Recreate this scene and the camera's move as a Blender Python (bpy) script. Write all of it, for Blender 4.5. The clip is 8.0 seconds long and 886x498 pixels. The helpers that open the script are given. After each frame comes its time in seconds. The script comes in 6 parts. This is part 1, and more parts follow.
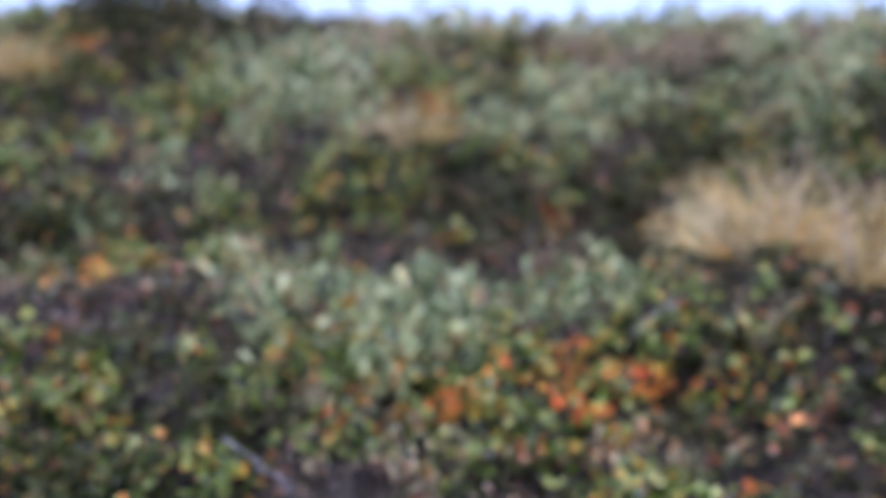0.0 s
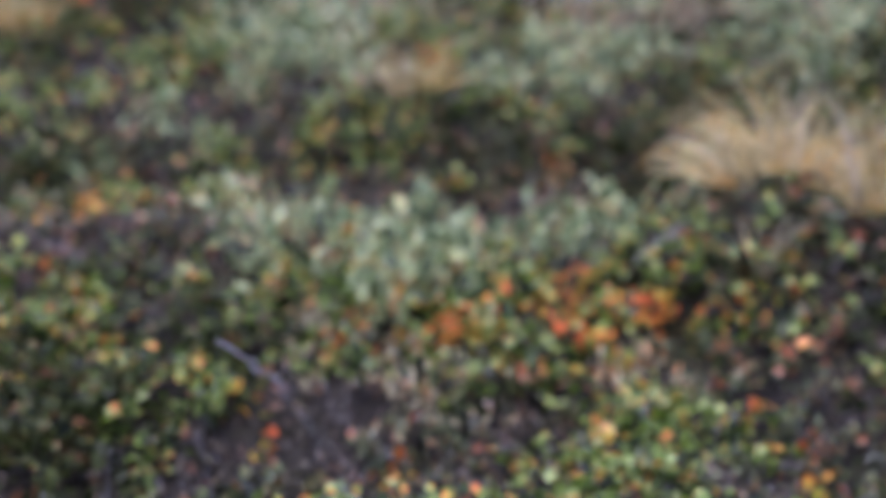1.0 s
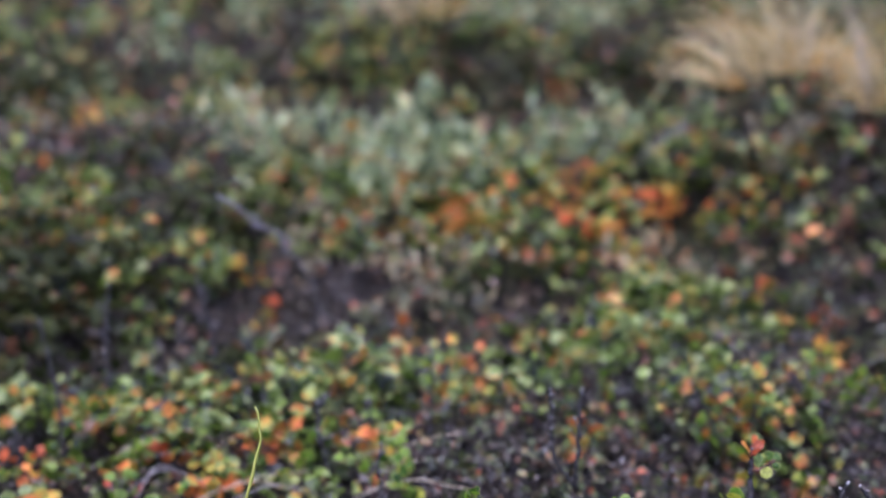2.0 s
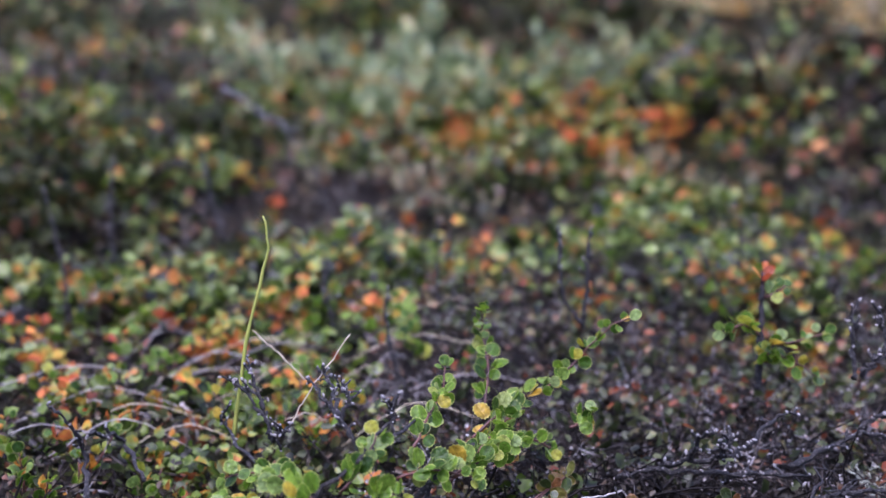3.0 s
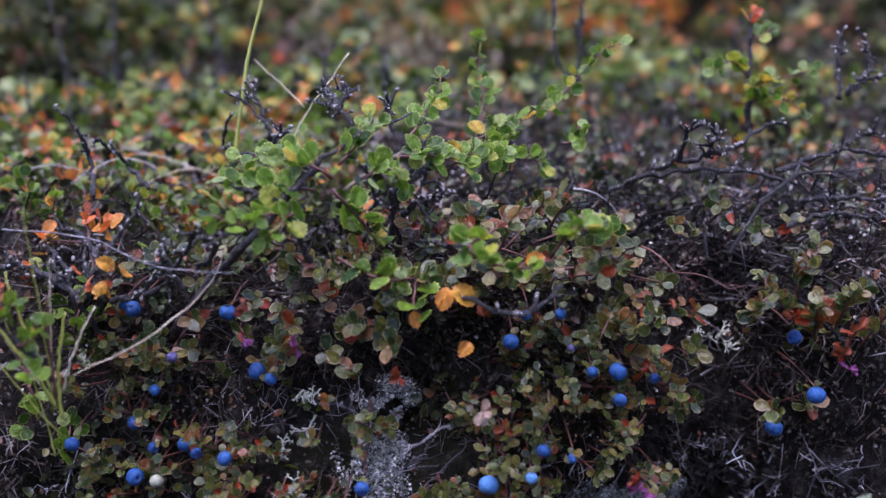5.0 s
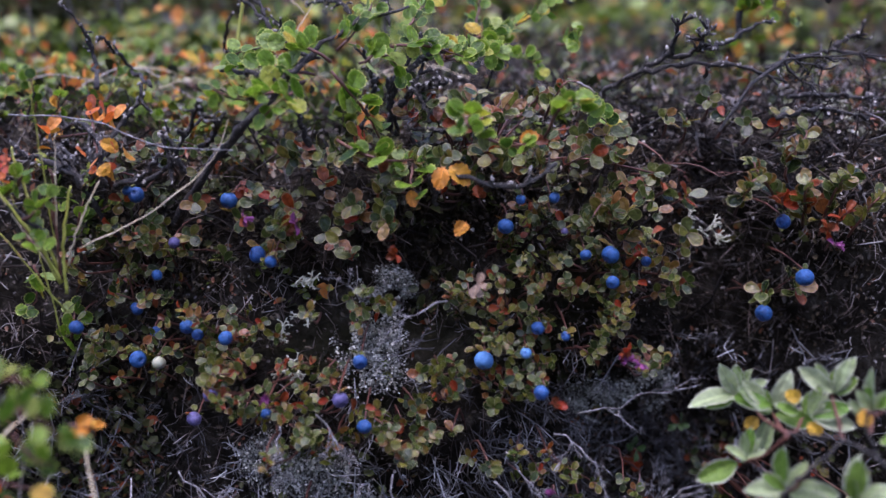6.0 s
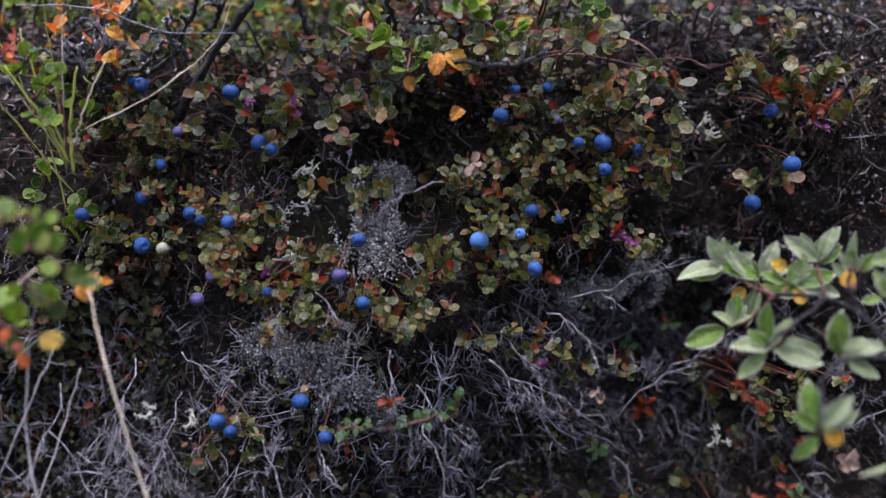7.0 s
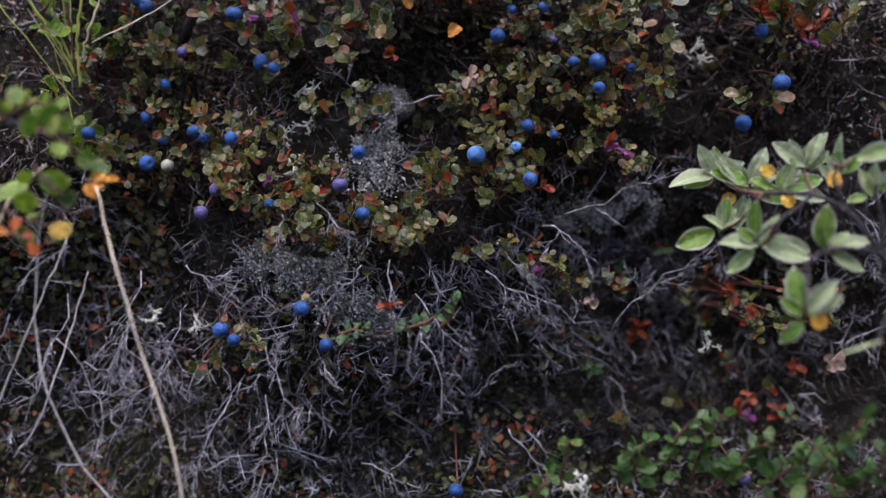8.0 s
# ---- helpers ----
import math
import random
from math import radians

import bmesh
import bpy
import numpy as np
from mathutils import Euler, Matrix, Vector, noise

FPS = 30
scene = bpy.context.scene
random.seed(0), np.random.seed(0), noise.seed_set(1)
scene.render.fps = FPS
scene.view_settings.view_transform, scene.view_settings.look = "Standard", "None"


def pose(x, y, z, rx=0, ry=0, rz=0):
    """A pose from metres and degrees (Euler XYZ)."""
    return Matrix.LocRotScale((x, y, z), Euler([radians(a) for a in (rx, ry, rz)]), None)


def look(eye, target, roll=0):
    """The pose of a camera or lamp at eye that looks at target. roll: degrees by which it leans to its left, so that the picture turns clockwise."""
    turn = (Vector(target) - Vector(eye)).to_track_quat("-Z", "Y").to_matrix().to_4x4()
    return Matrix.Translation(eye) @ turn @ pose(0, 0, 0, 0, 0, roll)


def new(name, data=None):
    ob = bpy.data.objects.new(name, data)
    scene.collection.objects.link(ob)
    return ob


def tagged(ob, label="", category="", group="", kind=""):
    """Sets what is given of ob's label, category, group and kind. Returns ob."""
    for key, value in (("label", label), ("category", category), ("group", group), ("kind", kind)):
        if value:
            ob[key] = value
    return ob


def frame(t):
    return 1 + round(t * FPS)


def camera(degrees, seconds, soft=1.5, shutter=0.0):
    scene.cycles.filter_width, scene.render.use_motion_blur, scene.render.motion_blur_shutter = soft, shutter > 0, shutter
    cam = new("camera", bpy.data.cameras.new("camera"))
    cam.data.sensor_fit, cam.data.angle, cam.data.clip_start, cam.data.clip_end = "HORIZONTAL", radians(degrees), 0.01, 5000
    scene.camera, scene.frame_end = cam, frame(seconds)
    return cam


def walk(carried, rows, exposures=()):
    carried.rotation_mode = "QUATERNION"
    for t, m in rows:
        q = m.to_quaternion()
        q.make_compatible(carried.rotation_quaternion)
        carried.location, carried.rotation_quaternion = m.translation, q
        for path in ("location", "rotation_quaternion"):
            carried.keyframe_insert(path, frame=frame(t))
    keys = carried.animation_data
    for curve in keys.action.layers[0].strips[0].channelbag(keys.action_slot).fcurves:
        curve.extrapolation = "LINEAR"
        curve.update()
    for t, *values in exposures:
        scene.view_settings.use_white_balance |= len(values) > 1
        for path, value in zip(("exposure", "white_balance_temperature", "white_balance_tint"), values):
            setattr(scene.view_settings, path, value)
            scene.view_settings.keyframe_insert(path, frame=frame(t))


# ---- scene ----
cam = camera(45.0, 8.0, soft=1.4)
cam.data.dof.use_dof = True
cam.data.dof.focus_distance = 0.525
cam.data.dof.aperture_fstop = 4.0
METRES, EYE, TILT, LEAN, TURN = 0.625, 0.95, -6.0, 0.0, 0.0
ROWS = [
    (0, 0, 0, 0, 0, -0, -0),
    (0.5, 0.0003, 0.0223, -0.0731, -0.058, -0.084, -0.06),
    (1, -0.0026, 0.0413, -0.1511, -0.097, -0.143, -0.22),
    (1.5, -0.0043, 0.0607, -0.2593, -0.091, -0.279, -0.36),
    (3, -0.0129, 0.0764, -0.5156, 0.013, -0.526, -0.46),
    (3.5, -0.0106, 0.0726, -0.5791, 0.013, -0.565, -0.41),
    (4, -0.0104, 0.0672, -0.6361, 0.045, -0.61, -0.39),
    (4.5, -0.0093, 0.0589, -0.6967, 0.045, -0.694, -0.35),
    (6, -0.0043, 0.0319, -0.8401, 0.039, -0.344, -0.3),
    (6.5, -0.0034, 0.0208, -0.8867, 0.006, -0.37, -0.31),
    (7, -0.0013, 0.0099, -0.9271, 0.026, -0.383, -0.32),
    (7.5, 0.0003, -0.0022, -0.9654, 0.039, -0.428, -0.32),
    (8, 0.0007, -0.0109, -0.9921, 0.026, -0.506, -0.31),
]
walk(cam, [(t, pose(0, 0, EYE, TILT, LEAN, TURN) @ pose(METRES * x, METRES * y, METRES * z, 90 + pitch, roll, yaw)) for t, x, y, z, yaw, pitch, roll in ROWS],
     exposures=[(0.0, 1.46, 5330, 34), (4.5, 1.38, 5350, 38), (8.0, 1.33, 5980, 28)])

# ---- light: an overcast, late summer sky ----
world = bpy.data.worlds.new("overcast_sky")
scene.world = world
world.use_nodes = True
wn = world.node_tree.nodes
sky = wn.new("ShaderNodeTexSky")
sky.sky_type, sky.sun_disc = "NISHITA", False
sky.sun_elevation, sky.sun_rotation = radians(74), radians(200)
sky.air_density, sky.dust_density, sky.ozone_density = 1.0, 4.0, 1.5
wn["Background"].inputs[1].default_value = 0.15
world.node_tree.links.new(sky.outputs[0], wn["Background"].inputs[0])
sun = new("sun", bpy.data.lights.new("sun", "SUN"))
sun.data.energy, sun.data.angle, sun.data.color = 1.25, radians(40), (1.0, 0.97, 0.93)
sun.matrix_world = look((-0.3, -0.1, 3.0), (0, 0.6, 0.4))

# ---- materials ----


def material(name):
    m = bpy.data.materials.new(name)
    m.use_nodes = True
    nt = m.node_tree
    return m, nt, nt.nodes["Principled BSDF"]


def ramp(nt, stops, source):
    r = nt.nodes.new("ShaderNodeValToRGB")
    while len(r.color_ramp.elements) < len(stops):
        r.color_ramp.elements.new(0.5)
    for e, (at, c) in zip(r.color_ramp.elements, stops):
        e.position, e.color = at, (*c, 1)
    nt.links.new(source, r.inputs[0])
    return r.outputs[0]


def noise_node(nt, scale, detail=4, rough=0.6, coord="Object"):
    tc = nt.nodes.new("ShaderNodeTexCoord")
    n = nt.nodes.new("ShaderNodeTexNoise")
    n.inputs["Scale"].default_value, n.inputs["Detail"].default_value, n.inputs["Roughness"].default_value = scale, detail, rough
    nt.links.new(tc.outputs[coord], n.inputs["Vector"])
    return n.outputs["Fac"]


def mix(nt, a, b, fac, mode="MIX"):
    n = nt.nodes.new("ShaderNodeMix")
    n.data_type, n.blend_type = "RGBA", mode
    for socket, v in ((n.inputs[0], fac), (n.inputs[6], a), (n.inputs[7], b)):
        if isinstance(v, (int, float)):
            socket.default_value = v
        elif isinstance(v, tuple):
            socket.default_value = (*v, 1)
        else:
            nt.links.new(v, socket)
    return n.outputs[2]


def bump(nt, bsdf, height, strength, distance):
    b = nt.nodes.new("ShaderNodeBump")
    b.inputs["Strength"].default_value, b.inputs["Distance"].default_value = strength, distance
    nt.links.new(height, b.inputs["Height"])
    nt.links.new(b.outputs[0], bsdf.inputs["Normal"])


def leaf_material(name, stops, single=True, rough=0.5, margin=None, through_light=0.3, mottle=60, coat=0.0, rim=0.82, spec=0.35, gain=1.0, low=0.34, clump=34):
    """Leaf colours that vary leaf by leaf, with mottling, a margin tint and light shining through."""
    m, nt, p = material(name)
    if single:
        src = nt.nodes.new("ShaderNodeObjectInfo").outputs["Random"]
    else:
        src = nt.nodes.new("ShaderNodeNewGeometry").outputs["Random Per Island"]
    col = ramp(nt, stops, src)
    if single:
        tc = nt.nodes.new("ShaderNodeTexCoord")
        n = nt.nodes.new("ShaderNodeTexNoise")
        n.inputs["Scale"].default_value, n.inputs["Detail"].default_value = 3.0, 3
        off = nt.nodes.new("ShaderNodeVectorMath")
        off.operation = "ADD"
        nt.links.new(tc.outputs["Object"], off.inputs[0])
        nt.links.new(src, off.inputs[1])
        nt.links.new(off.outputs[0], n.inputs["Vector"])
        speck = n.outputs["Fac"]
    else:
        speck = noise_node(nt, mottle, 3)
        # leaves of one sprig and of one clump share a tint
        tint = ramp(nt, [(0.36, (0.0, 0.0, 0.0)), (0.64, (1.0, 1.0, 1.0))], noise_node(nt, clump, 3, 0.65))
        half_way = ramp(nt, [(0.2, (0.0, 0.0, 0.0)), (0.8, (1.0, 1.0, 1.0))], mix(nt, src, tint, 0.5))
        for link in list(nt.links):
            if link.to_socket.node.type == "VALTORGB" and link.from_socket == src:
                nt.links.new(half_way, link.to_socket)
    dark = ramp(nt, [(0.3, (low * gain, low * gain, low * 0.92 * gain)), (0.7, (0.90 * gain, 0.90 * gain, 0.85 * gain))], speck)
    col = mix(nt, col, dark, 1.0, "MULTIPLY")
    if single:
        # the midrib and the arching side veins
        tv = nt.nodes.new("ShaderNodeTexCoord")
        sx = nt.nodes.new("ShaderNodeSeparateXYZ")
        nt.links.new(tv.outputs["Object"], sx.inputs[0])
        ax = nt.nodes.new("ShaderNodeMath")
        ax.operation = "ABSOLUTE"
        nt.links.new(sx.outputs[0], ax.inputs[0])
        lean_ = nt.nodes.new("ShaderNodeMath")
        lean_.operation = "MULTIPLY_ADD"
        lean_.inputs[1].default_value = -0.8
        nt.links.new(ax.outputs[0], lean_.inputs[0])
        nt.links.new(sx.outputs[1], lean_.inputs[2])
        wv = nt.nodes.new("ShaderNodeMath")
        wv.operation = "SINE"
        k_ = nt.nodes.new("ShaderNodeMath")
        k_.operation = "MULTIPLY"
        k_.inputs[1].default_value = 34.0
        nt.links.new(lean_.outputs[0], k_.inputs[0])
        nt.links.new(k_.outputs[0], wv.inputs[0])
        rib = ramp(nt, [(0.0, (1.45, 1.45, 1.35)), (0.035, (1, 1, 1))], ax.outputs[0])
        side_ = ramp(nt, [(0.70, (0.98, 0.98, 0.98)), (0.99, (1.10, 1.10, 1.07))], wv.outputs[0])
        col = mix(nt, mix(nt, col, rib, 1.0, "MULTIPLY"), side_, 1.0, "MULTIPLY")
        bump(nt, p, speck, 0.25, 0.03)
    if margin:
        # distance from the middle of the blade, whose length is 1 along y
        tc2 = nt.nodes.new("ShaderNodeTexCoord")
        sub = nt.nodes.new("ShaderNodeVectorMath")
        sub.operation = "SUBTRACT"
        sub.inputs[1].default_value = (0, 0.5, 0)
        nt.links.new(tc2.outputs["Object"], sub.inputs[0])
        ln = nt.nodes.new("ShaderNodeVectorMath")
        ln.operation = "LENGTH"
        nt.links.new(sub.outputs[0], ln.inputs[0])
        edge = ramp(nt, [(rim * 0.5, (0, 0, 0)), (0.52, (1, 1, 1))], ln.outputs["Value"])
        sc = nt.nodes.new("ShaderNodeMath")
        sc.operation = "MULTIPLY"
        sc.inputs[1].default_value = 0.8
        nt.links.new(edge, sc.inputs[0])
        col = mix(nt, col, margin, sc.outputs[0])
    nt.links.new(col, p.inputs["Base Color"])
    p.inputs["Roughness"].default_value = rough
    p.inputs["Specular IOR Level"].default_value = spec
    p.inputs["Coat Weight"].default_value = coat
    p.inputs["Coat Roughness"].default_value = 0.25
    if through_light:
        tr = nt.nodes.new("ShaderNodeBsdfTranslucent")
        ms = nt.nodes.new("ShaderNodeMixShader")
        ms.inputs[0].default_value = through_light
        nt.links.new(col, tr.inputs[0])
        nt.links.new(p.outputs[0], ms.inputs[1])
        nt.links.new(tr.outputs[0], ms.inputs[2])
        nt.links.new(ms.outputs[0], nt.nodes["Material Output"].inputs[0])
    return m


def rough_material(name, stops, scale, rough=0.85, relief=0.6, distance=0.002, detail=6, coord="Object", metal=0.0):
    m, nt, p = material(name)
    f = noise_node(nt, scale, detail, 0.65, coord)
    col = ramp(nt, stops, f)
    big = ramp(nt, [(0.35, (0.7, 0.7, 0.7)), (0.65, (1.15, 1.12, 1.1))], noise_node(nt, scale * 0.13, 3, 0.5, coord))
    nt.links.new(mix(nt, col, big, 1.0, "MULTIPLY"), p.inputs["Base Color"])
    p.inputs["Roughness"].default_value = rough
    bump(nt, p, noise_node(nt, scale * 1.7, detail, 0.7, coord), relief, distance)
    return m


GREEN = [(0.0, (0.03, 0.075, 0.008)), (0.22, (0.075, 0.16, 0.011)), (0.48, (0.15, 0.28, 0.016)), (0.7, (0.21, 0.35, 0.022)), (0.85, (0.28, 0.39, 0.13)), (0.95, (0.40, 0.42, 0.03)), (1.0, (0.58, 0.34, 0.03))]
M_birch = leaf_material("birch_leaf", GREEN, margin=(0.56, 0.62, 0.14), rough=0.34, through_light=0.45, spec=0.35, rim=0.9, gain=1.25, low=0.34)
M_birch_stuff = leaf_material("birch_leaves", [(0.0, (0.012, 0.016, 0.005)), (0.22, (0.045, 0.075, 0.008)), (0.42, (0.125, 0.20, 0.016)), (0.62, (0.23, 0.33, 0.035)), (0.76, (0.37, 0.45, 0.18)), (0.90, (0.43, 0.43, 0.055)), (0.97, (0.56, 0.40, 0.05)), (1.0, (0.70, 0.27, 0.05))], False, spec=0.5, through_light=0.4, gain=1.1)
# dark leaf colour: true dark shrubs and moss, plus shade put into the colour
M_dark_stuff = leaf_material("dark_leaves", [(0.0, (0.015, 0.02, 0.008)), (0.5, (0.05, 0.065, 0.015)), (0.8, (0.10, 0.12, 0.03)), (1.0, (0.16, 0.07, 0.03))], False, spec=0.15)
M_bil = leaf_material("bilberry_leaf", [(0.0, (0.024, 0.044, 0.010)), (0.22, (0.06, 0.095, 0.018)), (0.42, (0.115, 0.15, 0.035)), (0.62, (0.20, 0.22, 0.035)), (0.84, (0.25, 0.21, 0.04)), (0.96, (0.25, 0.10, 0.025)), (1.0, (0.36, 0.06, 0.012))], rough=0.2, coat=0.45, gain=1.0, through_light=0.4)
M_bil_stuff = leaf_material("bilberry_leaves", [(0.0, (0.02, 0.026, 0.010)), (0.35, (0.075, 0.10, 0.03)), (0.65, (0.16, 0.18, 0.065)), (0.85, (0.24, 0.19, 0.07)), (1.0, (0.38, 0.10, 0.035))], False, rough=0.4, spec=0.35)
M_willow = leaf_material("willow_leaf", [(0.0, (0.22, 0.30, 0.13)), (0.5, (0.33, 0.41, 0.22)), (0.8, (0.28, 0.39, 0.11)), (1.0, (0.42, 0.48, 0.30))], rough=0.55, gain=1.15, low=0.65, through_light=0.4)
M_willow_rim = leaf_material("downy_margin", [(0.0, (0.44, 0.48, 0.36)), (1.0, (0.56, 0.59, 0.47))], rough=0.8, low=0.7)
M_bil_rim = leaf_material("leaf_margin", [(0.0, (0.15, 0.16, 0.06)), (0.6, (0.27, 0.27, 0.12)), (1.0, (0.36, 0.16, 0.07))], rough=0.4, low=0.6)
M_willow_stuff = leaf_material("willow_leaves", [(0.0, (0.04, 0.055, 0.025)), (0.22, (0.18, 0.26, 0.10)), (0.42, (0.34, 0.43, 0.17)), (0.64, (0.52, 0.60, 0.37)), (0.82, (0.52, 0.54, 0.16)), (0.94, (0.60, 0.47, 0.15)), (1.0, (0.34, 0.20, 0.12))], False, gain=1.15, spec=0.4, through_light=0.4)
M_willow_green = leaf_material("green_willow_leaf", [(0.0, (0.12, 0.25, 0.03)), (1.0, (0.22, 0.35, 0.06))], rough=0.5, low=0.6)
M_orange = leaf_material("autumn_leaf", [(0.0, (0.70, 0.16, 0.02)), (0.35, (0.74, 0.22, 0.06)), (0.6, (0.62, 0.09, 0.05)), (0.8, (0.74, 0.26, 0.14)), (1.0, (0.80, 0.36, 0.03))], rough=0.35, margin=(0.66, 0.13, 0.08), low=0.5, through_light=0.45, gain=1.1)
M_orange_stuff = leaf_material("autumn_leaves", [(0.0, (0.62, 0.13, 0.03)), (0.3, (0.82, 0.25, 0.06)), (0.5, (0.82, 0.38, 0.05)), (0.7, (0.62, 0.46, 0.06)), (0.88, (0.34, 0.34, 0.06)), (1.0, (0.20, 0.26, 0.06))], False, spec=0.25, gain=1.05)
M_yellow = leaf_material("yellow_leaf", [(0.0, (0.72, 0.26, 0.025)), (1.0, (0.78, 0.42, 0.04))], rough=0.5, margin=(0.7, 0.25, 0.08))
M_gold = leaf_material("gold_leaf", [(0.0, (0.72, 0.38, 0.03)), (1.0, (0.80, 0.56, 0.06))], rough=0.5, margin=(0.7, 0.40, 0.08))
M_brown_stuff = leaf_material("withered_leaves", [(0.0, (0.016, 0.013, 0.010)), (0.4, (0.058, 0.048, 0.030)), (0.7, (0.115, 0.092, 0.056)), (0.9, (0.18, 0.125, 0.085)), (1.0, (0.22, 0.095, 0.05))], False, rough=0.4, through_light=0.15, spec=0.3, gain=1.1)
M_dry_stuff = leaf_material("dry_heath", [(0.0, (0.13, 0.10, 0.055)), (0.4, (0.30, 0.26, 0.14)), (0.75, (0.50, 0.45, 0.27)), (0.92, (0.44, 0.30, 0.15)), (1.0, (0.50, 0.22, 0.08))], False, rough=0.6, gain=1.25)
M_red = leaf_material("withered_red_leaf", [(0.0, (0.34, 0.035, 0.008)), (0.5, (0.30, 0.065, 0.015)), (1.0, (0.14, 0.045, 0.02))], rough=0.35, low=0.5, through_light=0.4)
M_lingon = leaf_material("lingonberry_leaf", [(0.0, (0.05, 0.11, 0.035)), (1.0, (0.09, 0.17, 0.05))], rough=0.3)
M_dried = leaf_material("dried_leaf", [(0.0, (0.42, 0.30, 0.22)), (1.0, (0.62, 0.46, 0.36))], rough=0.5)
M_fresh = leaf_material("fresh_leaf", [(0.0, (0.04, 0.10, 0.018)), (0.6, (0.085, 0.18, 0.035)), (1.0, (0.15, 0.22, 0.05))], rough=0.28, gain=1.0)
M_straw_stuff = leaf_material("dry_grass", [(0.0, (0.42, 0.33, 0.16)), (0.3, (0.70, 0.58, 0.28)), (0.55, (0.84, 0.74, 0.42)), (0.7, (0.84, 0.76, 0.50)), (0.82, (0.82, 0.60, 0.14)), (1.0, (0.80, 0.46, 0.08))], False, rough=0.6, through_light=0.45, gain=1.1, low=0.9, clump=20)
M_straw = rough_material("straw", [(0.3, (0.54, 0.45, 0.28)), (0.7, (0.76, 0.68, 0.48))], 150, 0.55, 0.2, 0.0004)
M_straw_grey = rough_material("bleached_straw", [(0.3, (0.36, 0.33, 0.29)), (0.7, (0.62, 0.58, 0.52))], 150, 0.6, 0.2, 0.0004)
M_grass = rough_material("green_grass", [(0.3, (0.28, 0.34, 0.05)), (0.7, (0.46, 0.46, 0.08))], 90, 0.5, 0.2, 0.0004)
M_bark = rough_material("dark_bark", [(0.36, (0.007, 0.006, 0.005)), (0.52, (0.018, 0.0155, 0.0130)), (0.60, (0.048, 0.043, 0.037)), (0.68, (0.30, 0.29, 0.27))], 650, 0.65, 1.0, 0.0015)
M_bark_red = rough_material("red_bark", [(0.3, (0.05, 0.02, 0.014)), (0.7, (0.15, 0.055, 0.035))], 220, 0.55, 0.5, 0.0006)
M_twig = rough_material("grey_dead_twig", [(0.3, (0.05, 0.047, 0.046)), (0.5, (0.15, 0.148, 0.15)), (0.7, (0.40, 0.405, 0.42))], 300, 0.85, 0.8, 0.0008)
M_twig_stuff = leaf_material("dead_twigs", [(0.0, (0.02, 0.015, 0.013)), (0.5, (0.08, 0.058, 0.047)), (0.8, (0.20, 0.16, 0.14)), (1.0, (0.46, 0.43, 0.42))], False, rough=0.5, through_light=0.0)
M_crumb_stuff = leaf_material("litter_crumbs", [(0.0, (0.03, 0.025, 0.022)), (0.45, (0.12, 0.10, 0.09)), (0.7, (0.34, 0.31, 0.29)), (0.9, (0.62, 0.60, 0.58)), (1.0, (0.30, 0.13, 0.07))], False, rough=0.3, through_light=0.0)
M_heath_twig_stuff = leaf_material("dark_heath_twigs", [(0.0, (0.009, 0.007, 0.006)), (0.55, (0.032, 0.025, 0.021)), (0.88, (0.10, 0.08, 0.07)), (1.0, (0.36, 0.34, 0.34))], False, rough=0.6, through_light=0.0, spec=0.2)
M_pale_twig_stuff = leaf_material("pale_twigs", [(0.0, (0.045, 0.044, 0.05)), (0.5, (0.17, 0.17, 0.185)), (0.85, (0.44, 0.445, 0.47)), (1.0, (0.70, 0.71, 0.74))], False, rough=0.5, through_light=0.0)
M_crust_stuff = leaf_material("crust_flakes", [(0.0, (0.06, 0.06, 0.055)), (0.35, (0.26, 0.265, 0.24)), (0.65, (0.50, 0.51, 0.47)), (1.0, (0.74, 0.75, 0.70))], False, rough=0.8, through_light=0.0, mottle=400, gain=1.1, low=0.6, clump=200)
M_bud = rough_material("bud", [(0.35, (0.055, 0.048, 0.042)), (0.5, (0.26, 0.25, 0.23)), (0.65, (0.58, 0.57, 0.53))], 900, 0.6, 0.5, 0.0005)
M_lichen = rough_material("pale_lichen", [(0.3, (0.34, 0.37, 0.27)), (0.7, (0.60, 0.63, 0.50))], 500, 0.9, 0.8, 0.0006)
M_flower = leaf_material("violet_withered", [(0.0, (0.22, 0.05, 0.20)), (1.0, (0.34, 0.09, 0.27))], rough=0.6)


def berry_material(name, dark, bloom):
    m, nt, p = material(name)
    f = noise_node(nt, 2.6, 5, 0.65)
    col = mix(nt, dark, bloom, ramp(nt, [(0.32, (0.15, 0.15, 0.15)), (0.62, (1, 1, 1))], f))
    rnd = nt.nodes.new("ShaderNodeObjectInfo").outputs["Random"]
    col = mix(nt, col, ramp(nt, [(0.0, (0.7, 0.7, 0.75)), (1.0, (1.15, 1.15, 1.1))], rnd), 1.0, "MULTIPLY")
    nt.links.new(col, p.inputs["Base Color"])
    p.inputs["Roughness"].default_value = 0.5
    p.inputs["Specular IOR Level"].default_value = 0.3
    bump(nt, p, noise_node(nt, 9, 3), 0.25, 0.05)
    return m


M_berry = berry_material("blue_berry", (0.006, 0.022, 0.085), (0.030, 0.105, 0.30))
M_berry_pale = berry_material("waxy_blue_berry", (0.05, 0.16, 0.40), (0.15, 0.36, 0.66))
M_berry_purple = berry_material("purple_berry", (0.045, 0.035, 0.10), (0.115, 0.105, 0.24))
M_berry_green = berry_material("unripe_berry", (0.34, 0.36, 0.22), (0.46, 0.48, 0.34))

